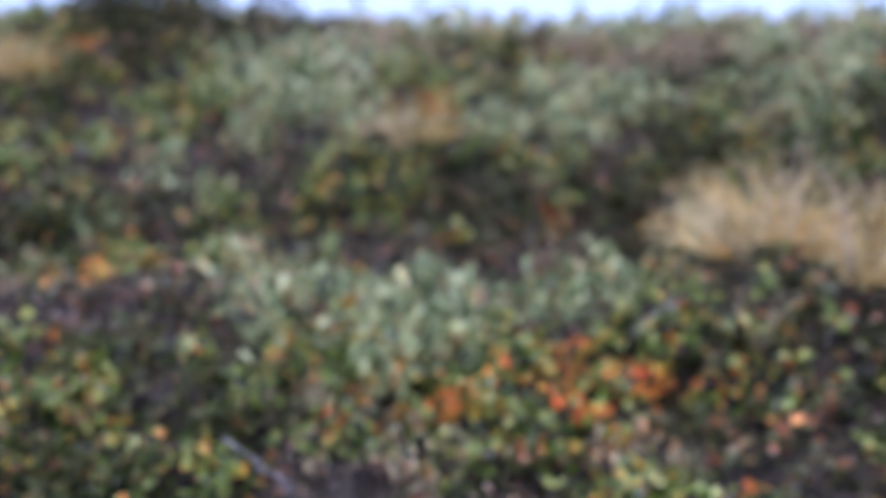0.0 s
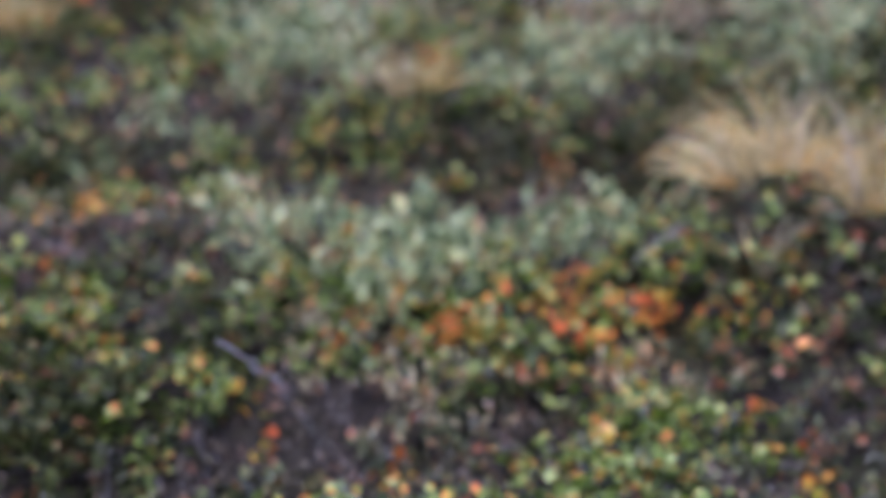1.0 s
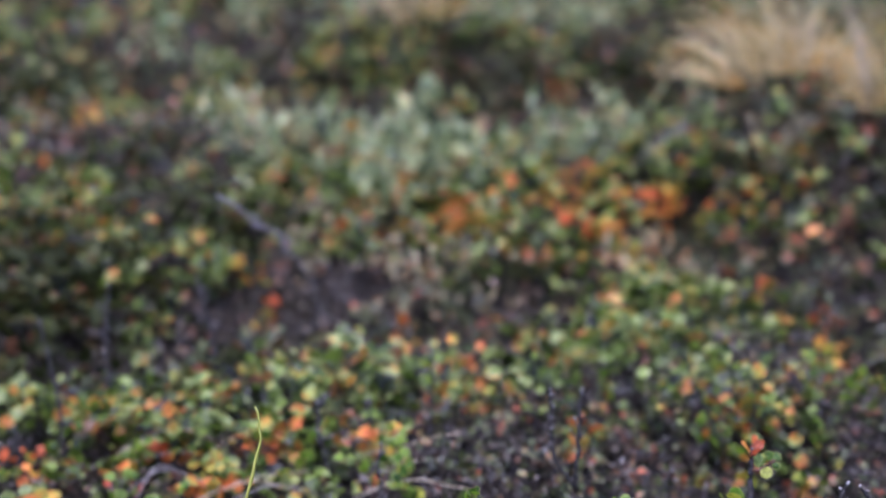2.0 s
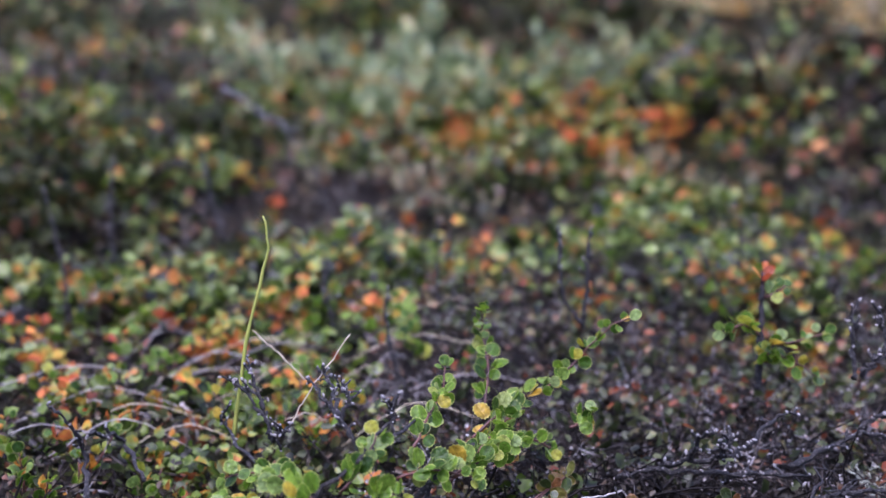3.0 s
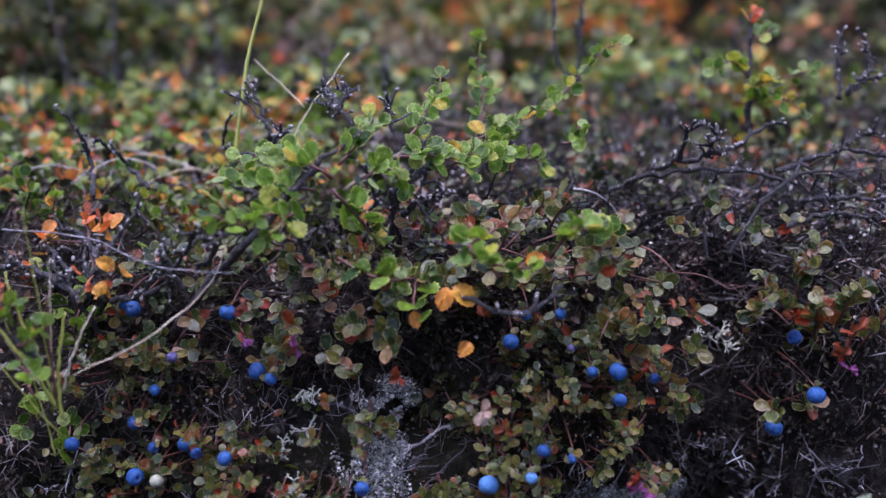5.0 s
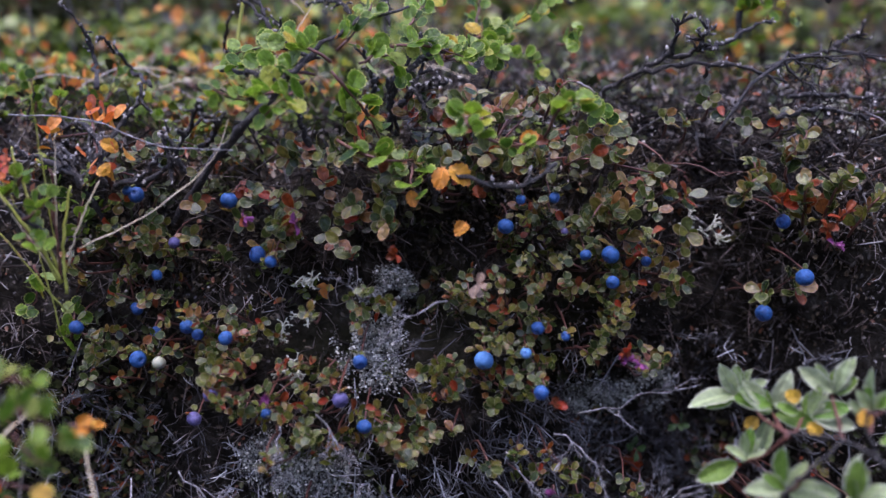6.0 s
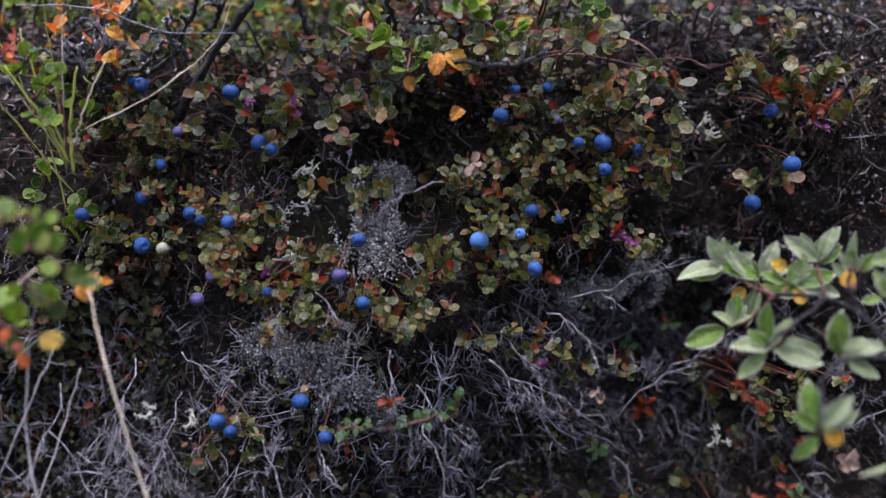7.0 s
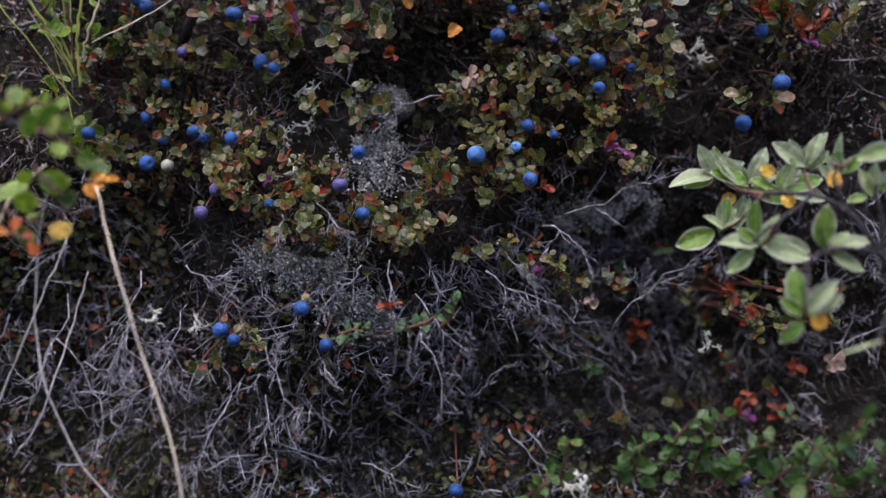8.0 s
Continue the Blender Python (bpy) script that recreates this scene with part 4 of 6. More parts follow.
def berry_mesh(name, mat):
    bm = bmesh.new()
    bmesh.ops.create_uvsphere(bm, u_segments=20, v_segments=12, radius=1.0)
    for v in bm.verts:
        r = math.hypot(v.co.x, v.co.y)
        if v.co.z > 0.5:  # the sunken eye
            v.co.z -= 0.32 * math.exp(-(r / 0.28) ** 2)
        v.co.z *= 0.93
    me = bpy.data.meshes.new(name)
    bm.to_mesh(me)
    bm.free()
    me.materials.append(mat)
    me.polygons.foreach_set("use_smooth", [True] * len(me.polygons))
    return me


def crown_mesh(mat):
    bm = bmesh.new()
    n = 20
    lo, hi = [], []
    for i in range(n):
        w = 2 * math.pi * i / n
        r = 0.27 + 0.02 * math.cos(5 * w)
        lo.append(bm.verts.new((r * math.cos(w), r * math.sin(w), 0.72)))
        h = 0.84 + 0.05 * math.cos(5 * w)
        hi.append(bm.verts.new((0.33 * math.cos(w), 0.33 * math.sin(w), h)))
    for i in range(n):
        j = (i + 1) % n
        bm.faces.new((lo[i], lo[j], hi[j], hi[i]))
    me = bpy.data.meshes.new("crown")
    bm.to_mesh(me)
    bm.free()
    me.materials.append(mat)
    return me


BERRY_MESH = [berry_mesh("berry", M_berry), berry_mesh("berry", M_berry_pale), berry_mesh("berry", M_berry_purple), berry_mesh("berry", M_berry_green)]
BERRY_LABEL = ["", "pale blue waxy ripe berry", "purple half-ripe berry", "pale green unripe berry"]
CROWN = crown_mesh(M_berry_purple)
shrub_of = [int(np.argmin([math.hypot(b[0] - s[0], b[2] - s[2]) for s in SHRUBS])) for b in BERRIES]
for si, (sx, sy, sz, rx, rz, sprigs) in enumerate(SHRUBS):
    fy, fu = face_y(sx, sz)
    origin = np.array([sx, fy, sz])
    mine = [b for b, o in zip(BERRIES, shrub_of) if o == si]
    ripe = "with ripe blue berries" if mine else "without berries"
    shrub = thing("bilberry_shrub", origin, "low olive bilberry shrub %s on the bank" % ripe, "bilberry shrub", "bilberry shrubs on the bank")
    paths = []
    big = 1.6 if sx > 0.11 and sz > 0.3 else (1.45 if sz > 0.38 else 1.0)  # larger leaves along the rim
    for k in range(int(sprigs * (0.42 if big > 1.5 else (0.55 if big > 1 else 1.0)))):
        a, r = rng.uniform(0, 2 * math.pi), math.sqrt(rng.uniform(0, 1))
        x, z = sx + rx * r * math.cos(a), sz + rz * r * math.sin(a)
        by, bu = face_y(x, z - 0.012)
        root = np.array([x + rng.normal(0, 0.006), by + 0.004, z - 0.012])
        depth = sy + rng.normal(0, 0.010)
        tip = np.array([x, min(depth, by - 0.006), z])
        for bx, by_, bz, br, bk in BERRIES:  # leaves stay behind and beside the berries
            if abs(x - bx) < br / 1000 + 0.004 and abs(z - bz) < br / 1000 + 0.004:
                tip[1] = max(tip[1], by_ + 0.007)
        mid = (root + tip) / 2 + rng.normal(0, 0.004, 3)
        paths.append(stem_path([root, mid, tip], 0.0007, 0.0004, 5))
        rosette(shrub, origin, tip, int(rng.integers(4, 8)), "bilberry", 0.0056 * big, FACE_OUT + rng.normal(0, 0.5, 3), other="red", share=0.06)
        if rng.random() < 0.15:
            q = mid + rng.normal(0, 0.003, 3)
            rosette(shrub, origin, q, 3, "bilberry", 0.0050 * big, FACE_OUT + rng.normal(0, 0.5, 3), other="red", share=0.08)
    for bx, by, bz, br, bk in mine:
        axis = Vector((rng.normal(0, 0.7), -0.6, rng.normal(-0.6, 0.6))).normalized()
        rotq = axis.to_track_quat("Z", "Y").to_matrix().to_4x4()
        m = Matrix.Translation(Vector((bx, by, bz)) - Vector(origin)) @ rotq @ Matrix.Scale(br / 1000, 4)
        b = place("berry", BERRY_MESH[bk], shrub, BERRY_LABEL[bk], m)
        place("crown", CROWN, b)
        top = np.array([bx, by, bz]) - np.array(axis) * br / 1000 * 0.9
        fy2, _ = face_y(bx, bz + 0.006)
        paths.append(stem_path([np.array([bx, fy2 + 0.003, bz + 0.008]), (top + np.array([bx, fy2, bz + 0.012])) / 2, top], 0.0006, 0.0004, 5))
        rosette(shrub, origin, np.array([bx, by + br / 1000 * 0.6, bz + br / 1000 * 0.9]), 4, "bilberry", 0.0055, (0, -0.3, 1))
    place("stem", tube(paths, M_bark_red, "stem", 5, 0.1, origin), shrub)["kind"] = "stuff"

# litter, fine twigs and small withered leaves that cover the face
n = 29000
x = rng.uniform(-0.36, 0.36, n)
u = rng.uniform(-0.06, 0.44, n)
keep = rng.uniform(0, 1, n) < np.where(x > 0.09, 0.85, 1.0) * (0.6 + 0.5 * vnoise(x * 18, u * 18, 36))
x, u = x[keep], u[keep]
n = len(x)
q, nn = surf(x, u), normal_at(x, u)
d = rng.normal(0, 1, (n, 3)) * np.array([0.8, 0.4, 0.9]) + nn * 0.35 + np.array([0, -0.1, -0.45])
d /= np.linalg.norm(d, axis=1, keepdims=True)
ln = 0.004 + 0.017 * rng.uniform(0, 1, n) ** 2
w = rng.uniform(0.00015, 0.00042, n)
tagged(new("bank_twig_litter", sticks("bank_twig_litter", q + nn * rng.uniform(0, 0.010, (n, 1)), q + d * ln[:, None] + nn * rng.uniform(0.002, 0.010, (n, 1)), w, w * 0.5, M_twig_stuff)), "fine dead grey twigs matted over the peat bank", "twigs", kind="stuff")
n = 46000
x = rng.uniform(-0.36, 0.36, n)
u = rng.uniform(-0.06, 0.44, n)
keep = vnoise(x * 22, u * 22, 31) + 0.1 > rng.uniform(-0.7, 0.9, n)
x, u = x[keep], u[keep]
n = len(x)
q, nn = surf(x, u), normal_at(x, u)
tagged(new("bank_leaf_litter", blades("bank_leaf_litter", q + nn * rng.uniform(0.001, 0.010, (n, 1)), rng.normal(0, 1, (n, 3)), nn + rng.normal(0, 0.6, (n, 3)), rng.uniform(0.0012, 0.0042, n), 0.6, M_brown_stuff, 0.3)),
       "small withered brown leaves caught on the bank", "leaf litter", kind="stuff")
n = 26000
x = rng.uniform(-0.36, 0.36, n)
u = rng.uniform(-0.06, 0.44, n)
keep = rng.uniform(0, 1, n) < np.where(x > 0.1, 0.8, 1.0) * (0.5 + 0.6 * vnoise(x * 25, u * 25, 38))
x, u = x[keep], u[keep]
n = len(x)
q, nn = surf(x, u), normal_at(x, u)
tagged(new("bank_crumb_litter", blades("bank_crumb_litter", q + nn * rng.uniform(0.002, 0.013, (n, 1)), rng.normal(0, 1, (n, 3)), nn + rng.normal(0, 0.7, (n, 3)), rng.uniform(0.0007, 0.0022, n), 0.9, M_crumb_stuff, 0.4)),
       "pale crumbs of bark and lichen on the bank", "litter", kind="stuff")
n = 14000
x = rng.uniform(-0.30, 0.30, n)
u = rng.uniform(0.10, 0.42, n)
keep = vnoise(x * 26, u * 26, 33) > rng.uniform(-0.5, 0.7, n) + np.where(u > 0.27, 0.6, 0) + np.where(x > 0.08, 0.4, 0)
x, u = x[keep], u[keep]
n = len(x)
q, nn = surf(x, u), normal_at(x, u)
tagged(new("bank_leaf_mat", blades("bank_leaf_mat", q + nn * rng.uniform(0.002, 0.014, (n, 1)), rng.normal(0, 1, (n, 3)), nn + rng.normal(0, 0.5, (n, 3)), rng.uniform(0.003, 0.006, n) * np.where(u > 0.27, 1.35, 1.0), 0.75, M_bil_stuff, 0.2)),
       "small dull bilberry leaves deep in the mat of the bank", "leaves", kind="stuff")


# dark moss over the foot of the bank, its dark colour also standing for shade
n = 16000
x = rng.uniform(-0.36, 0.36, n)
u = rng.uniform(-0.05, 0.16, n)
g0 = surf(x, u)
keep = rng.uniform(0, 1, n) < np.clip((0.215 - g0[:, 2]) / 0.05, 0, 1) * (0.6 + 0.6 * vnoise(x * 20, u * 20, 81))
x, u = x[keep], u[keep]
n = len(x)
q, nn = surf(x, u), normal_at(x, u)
tagged(new("foot_moss_and_shade", blades("foot_moss_and_shade", q + nn * rng.uniform(0.001, 0.012, (n, 1)), rng.normal(0, 1, (n, 3)) + nn * 0.8, nn + rng.normal(0, 0.8, (n, 3)), rng.uniform(0.003, 0.008, n), 0.4, M_dark_stuff, 0.3)),
       "dark olive moss and painted shade at the peat bank foot", "moss", kind="stuff")


# fine forked grey sprigs that hang from the mat over the lower face
n = 5200
x = rng.uniform(-0.34, 0.30, n)
u = rng.uniform(-0.02, 0.34, n)
g0 = surf(x, u)
want = np.clip((0.355 - g0[:, 2]) / 0.09, 0.06, 1) * np.where(x > 0.07, 0.7, np.where(x < -0.12, 0.55, 1.0)) * (0.65 + 0.7 * vnoise(x * 16, u * 16, 41))
keep = rng.uniform(0, 1, n) < want
x, u = x[keep], u[keep]
n = len(x)
a0 = surf(x, u) + normal_at(x, u) * rng.uniform(0.002, 0.016, (n, 1))
d = rng.normal(0, 1, (n, 3)) * np.array([0.75, 0.35, 0.6]) + np.array([0, -0.35, -0.55])
d /= np.linalg.norm(d, axis=1, keepdims=True)
ln = rng.uniform(0.008, 0.030, (n, 1))
b0 = a0 + d * ln
starts, ends, wa = [a0], [b0], [rng.uniform(0.00025, 0.0005, n)]
for k in range(7):
    f = rng.uniform(0.35, 1.0, (n, 1))
    p0 = a0 + (b0 - a0) * f
    e = d + rng.normal(0, 0.65, (n, 3))
    e /= np.linalg.norm(e, axis=1, keepdims=True)
    starts.append(p0)
    ends.append(p0 + e * ln * rng.uniform(0.10, 0.38, (n, 1)))
    wa.append(rng.uniform(0.0002, 0.0004, n))
wa = np.concatenate(wa)
tagged(new("grey_sprig_litter", sticks("grey_sprig_litter", np.vstack(starts), np.vstack(ends), wa, wa * 0.7, M_pale_twig_stuff)), "fine forked grey dead sprigs hanging on the bank", "twigs", kind="stuff")


# ---- dead twigs ----
def dead_twig(base, tip, r0=0.0009, sides=5, forks=5, spread=0.5, mat=None, label="bare grey dead heath twig on the bank", buds=False, name="dead_twig", group="dead twigs on the bank", sag=0.0):
    """A bare forked twig: a stem, side twigs that fork again, and buds where it has them."""
    mat = mat or M_twig
    base, tip = np.array(base, float), np.array(tip, float)
    ob = thing(name, base, label, "dead twig", group)
    span = np.linalg.norm(tip - base)
    mid = (base + tip) / 2 + rng.normal(0, 0.08 * span, 3) + np.array([0, 0, sag])
    r0 = r0 * 0.45
    main = stem_path([base, mid, tip], r0, r0 * 0.3, 9, span * 0.022)
    place("stem", tube([main], mat, "stem", sides, 0.15, base), ob)
    tips = [main[-1][0]]
    for k in range(int(forks * 1.5)):
        s = int(rng.integers(2, 8))
        p0, rr = main[s]
        t = main[min(s + 1, 8)][0] - main[s - 1][0]
        t = t / (np.linalg.norm(t) + 1e-9) + rng.normal(0, spread, 3)
        t /= np.linalg.norm(t)
        l = span * rng.uniform(0.18, 0.42)
        p1 = p0 + t * l
        br = [stem_path([p0, (p0 + p1) / 2 + rng.normal(0, l * 0.08, 3), p1], rr * 0.8, rr * 0.35, 6, l * 0.035)]
        tips.append(p1)
        for j in range(int(rng.integers(3, 7))):
            i2 = int(rng.integers(2, 5))
            c0 = br[0][i2][0]
            t2 = t + rng.normal(0, spread, 3)
            t2 /= np.linalg.norm(t2)
            c1 = c0 + t2 * l * rng.uniform(0.12, 0.45)
            br.append(stem_path([c0, c1], rr * 0.65, rr * 0.4, 4, l * 0.03))
            tips.append(c1)
        place("side_twig", tube(br, mat, "side_twig", 4, 0.15, base), ob)
    if buds:
        bud_line(ob, base, [q[0] for q in main], tips)
    return ob


def bud_mesh():
    bm = bmesh.new()
    bmesh.ops.create_icosphere(bm, subdivisions=2, radius=1.0)
    for v in bm.verts:
        v.co.z = v.co.z * 1.9 + 1.2
        k = 1 - 0.35 * max(v.co.z - 1.2, 0) / 1.9
        v.co.x, v.co.y = v.co.x * k, v.co.y * k
    me = bpy.data.meshes.new("bud")
    bm.to_mesh(me)
    bm.free()
    me.materials.append(M_bud)
    me.polygons.foreach_set("use_smooth", [True] * len(me.polygons))
    return me


BUD = bud_mesh()


def bud_line(ob, origin, line, tips):
    """Small pale buds at the tips and here and there along a line."""
    spots = [np.array(p) for p in tips]
    line = np.array(line)
    for i in range(5):
        t = rng.uniform(0.35, 1) * (len(line) - 1)
        k = min(int(t), len(line) - 2)
        spots.append(line[k] + (line[k + 1] - line[k]) * (t - k))
    for s in spots:
        d = rng.normal(0, 1, 3) + np.array([0, 0, 0.6])
        m = Matrix.Translation(Vector(s - origin)) @ Vector(d).to_track_quat("Z", "Y").to_matrix().to_4x4() @ Matrix.Scale(0.00062 * rng.uniform(0.7, 1.4), 4)
        place("bud", BUD, ob, "", m)


# hanging grey twigs: root and tip of each
for base, tip, r0, fk in [
    ((-0.0841, 0.4297, 0.2292), (-0.0636, 0.3861, 0.1993), 0.0013, 6), ((-0.0922, 0.4288, 0.2212), (-0.0715, 0.4002, 0.2347), 0.001, 3), ((-0.0129, 0.4327, 0.2550), (0.0121, 0.3948, 0.2319), 0.0011, 6),
    ((-0.0251, 0.4345, 0.2710), (-0.0145, 0.4007, 0.2395), 0.001, 6), ((-0.0101, 0.4306, 0.2363), (0.0009, 0.4015, 0.2017), 0.0011, 3), ((-0.0571, 0.4290, 0.2227), (-0.0448, 0.3981, 0.2167), 0.0012, 2),
    ((-0.1269, 0.4539, 0.2652), (-0.0793, 0.4027, 0.2568), 0.0012, 4), ((0.0266, 0.4454, 0.2783), (0.0455, 0.4069, 0.2490), 0.001, 7), ((0.0485, 0.4464, 0.2866), (0.0692, 0.4136, 0.2637), 0.001, 6),
    ((0.0617, 0.4670, 0.2905), (0.1126, 0.4294, 0.3137), 0.0013, 2), ((0.0833, 0.4504, 0.2330), (0.1233, 0.4253, 0.2783), 0.0013, 4), ((0.0212, 0.4439, 0.2646), (0.0787, 0.4205, 0.2361), 0.0011, 6),
    ((-0.1492, 0.4536, 0.2623), (-0.1609, 0.4069, 0.2059), 0.0011, 7), ((-0.1268, 0.4517, 0.2458), (-0.1401, 0.4058, 0.1957), 0.001, 7), ((-0.1821, 0.4424, 0.2526), (-0.1879, 0.3948, 0.1882), 0.0011, 6)]:
    dead_twig(base, tip, r0, forks=fk)
for base, tip, r0, fk in [
    ((-0.1547, 0.4511, 0.2401), (-0.1145, 0.3978, 0.2138), 0.001, 7), ((-0.1021, 0.4369, 0.2039), (-0.1092, 0.3926, 0.1685), 0.0011, 7), ((-0.0857, 0.4369, 0.2040), (-0.0864, 0.3926, 0.1686), 0.0011, 6),
    ((-0.1737, 0.4387, 0.2199), (-0.1428, 0.4078, 0.2137), 0.001, 5), ((-0.0380, 0.4235, 0.1746), (-0.0154, 0.3930, 0.1715), 0.001, 3), ((-0.0012, 0.4434, 0.3488), (-0.0241, 0.4161, 0.3301), 0.0009, 5),
    ((-0.0452, 0.4535, 0.3489), (-0.0594, 0.4347, 0.3613), 0.0008, 3), ((-0.0764, 0.4369, 0.2922), (-0.0750, 0.4091, 0.2688), 0.0009, 5), ((-0.0602, 0.4375, 0.2976), (-0.0367, 0.4103, 0.2792), 0.0009, 6),
    ((-0.1324, 0.4387, 0.2201), (-0.1556, 0.4040, 0.1802), 0.001, 6), ((-0.0378, 0.4243, 0.2696), (-0.0564, 0.4018, 0.2494), 0.0009, 5), ((-0.1838, 0.4301, 0.2327), (-0.1574, 0.3931, 0.1732), 0.001, 5),
    ((0.0157, 0.4272, 0.2070), (0.0305, 0.4094, 0.2275), 0.0009, 3), ((0.0313, 0.4157, 0.1938), (0.0505, 0.3936, 0.1769), 0.001, 4), ((0.0991, 0.4612, 0.2397), (0.0969, 0.4247, 0.2729), 0.001, 4)]:
    dead_twig(base, tip, r0, forks=fk, mat=M_twig)


# ---- lichens ----
def reindeer_lichen(at, size, arms=5):
    at = np.array(at)
    ob = thing("reindeer_lichen", at, "pale branching reindeer lichen caught on the bank", "lichen", "lichen tufts")
    for k in range(arms):
        paths = []

        def fork(p, d, l, r, level):
            q = p + d * l
            paths.append(stem_path([p, (p + q) / 2 + rng.normal(0, l * 0.12, 3), q], r, r * 0.75, 4))
            if level:
                for _ in range(2 if rng.random() < 0.75 else 3):
                    e = d + rng.normal(0, 0.75, 3)
                    fork(q, e / np.linalg.norm(e), l * 0.68, r * 0.75, level - 1)
        d = rng.normal(0, 0.8, 3) + np.array([0, -0.4, -0.1])
        fork(at + rng.normal(0, size * 0.12, 3), d / np.linalg.norm(d), size * rng.uniform(0.22, 0.38), size * 0.05, 3)
        place("branch", tube(paths, M_lichen, "branch", 4, 0.15, at), ob)["kind"] = "stuff"
    return ob


for at, size in [((0.1350, 0.5160, 0.3730), 0.012), ((-0.0697, 0.4840, 0.3524), 0.012), ((-0.0699, 0.4840, 0.3366), 0.011), ((-0.0824, 0.4760, 0.3279), 0.011), ((-0.0740, 0.4700, 0.3095), 0.014),
                 ((-0.1314, 0.4116, 0.2472), 0.011), ((-0.1132, 0.4114, 0.2447), 0.008), ((0.1147, 0.4872, 0.3795), 0.011), ((0.0619, 0.3837, 0.1777), 0.014), ((0.1249, 0.4203, 0.2337), 0.008), ((0.2235, 0.5689, 0.4271), 0.02), ((0.2203, 0.5703, 0.4397), 0.016)]:
    reindeer_lichen(at, size)


def crust(px, pz, rx, rz, count):
    """Grey crust lichen: many small flakes over a patch of the face."""
    a, r = rng.uniform(0, 6.283, count), np.sqrt(rng.uniform(0, 1, count)) * rng.uniform(0.7, 1.05, count)
    fy, _ = face_y(px, pz)
    us = np.linspace(0.0, 0.5, 160)
    x, z = px + rx * r * np.cos(a), pz + rz * r * np.sin(a)
    keep = vnoise(x * 130, z * 130, 61) > -0.35
    x, z = x[keep], z[keep]
    u = np.interp(z, surf(np.full(160, px), us)[:, 2], us)
    q, nn = surf(x, u), normal_at(x, u)
    n = len(x)
    o = np.array([px, fy, pz])
    me = blades("crust_lichen", q + nn * rng.uniform(0.005, 0.016, (n, 1)) - o, rng.normal(0, 1, (n, 3)), nn + rng.normal(0, 0.8, (n, 3)), rng.uniform(0.0005, 0.0017, n), 0.95, M_crust_stuff, 0.5)
    ob = new("crust_lichen", me)
    ob.location = o
    tagged(ob, "patch of grey crusty lichen on the bare peat", "lichen", "crust lichen patches")


for c in ((-0.0385, 0.4291, 0.3090), (-0.0588, 0.4228, 0.2563), (-0.0800, 0.4236, 0.2641), (0.1000, 0.4573, 0.2930), (0.0760, 0.4573, 0.2850), (-0.0455, 0.4207, 0.2380), (-0.0335, 0.4424, 0.3406)):
    crust(c[0], c[2], 0.021, 0.017, 3600)

# ---- dwarf birch on the edge of the bank ----


def leafy_shrub(name, label, category, root, woods, twigs, group=""):
    """woods: (points, thick, thin, material). twigs: (points, leaf kind, leaf size, step)."""
    root = np.array(root, float)
    ob = thing(name, root, label, category, group)
    for pts_, r0, r1, mt in woods:
        place("branch", tube([stem_path(pts_, r0, r1, 24, 0.0006)], mt, "branch", 7, 0.14, root), ob)
    for pts_, kind, size, st in twigs:
        path = stem_path(pts_, 0.0008, 0.0004, 10, 0.0004)
        place("twig", tube([path], M_bark_red, "twig", 5, 0.1, root), ob)
        leaves_along(ob, root, [q[0] for q in path], kind, size, st)
    return ob


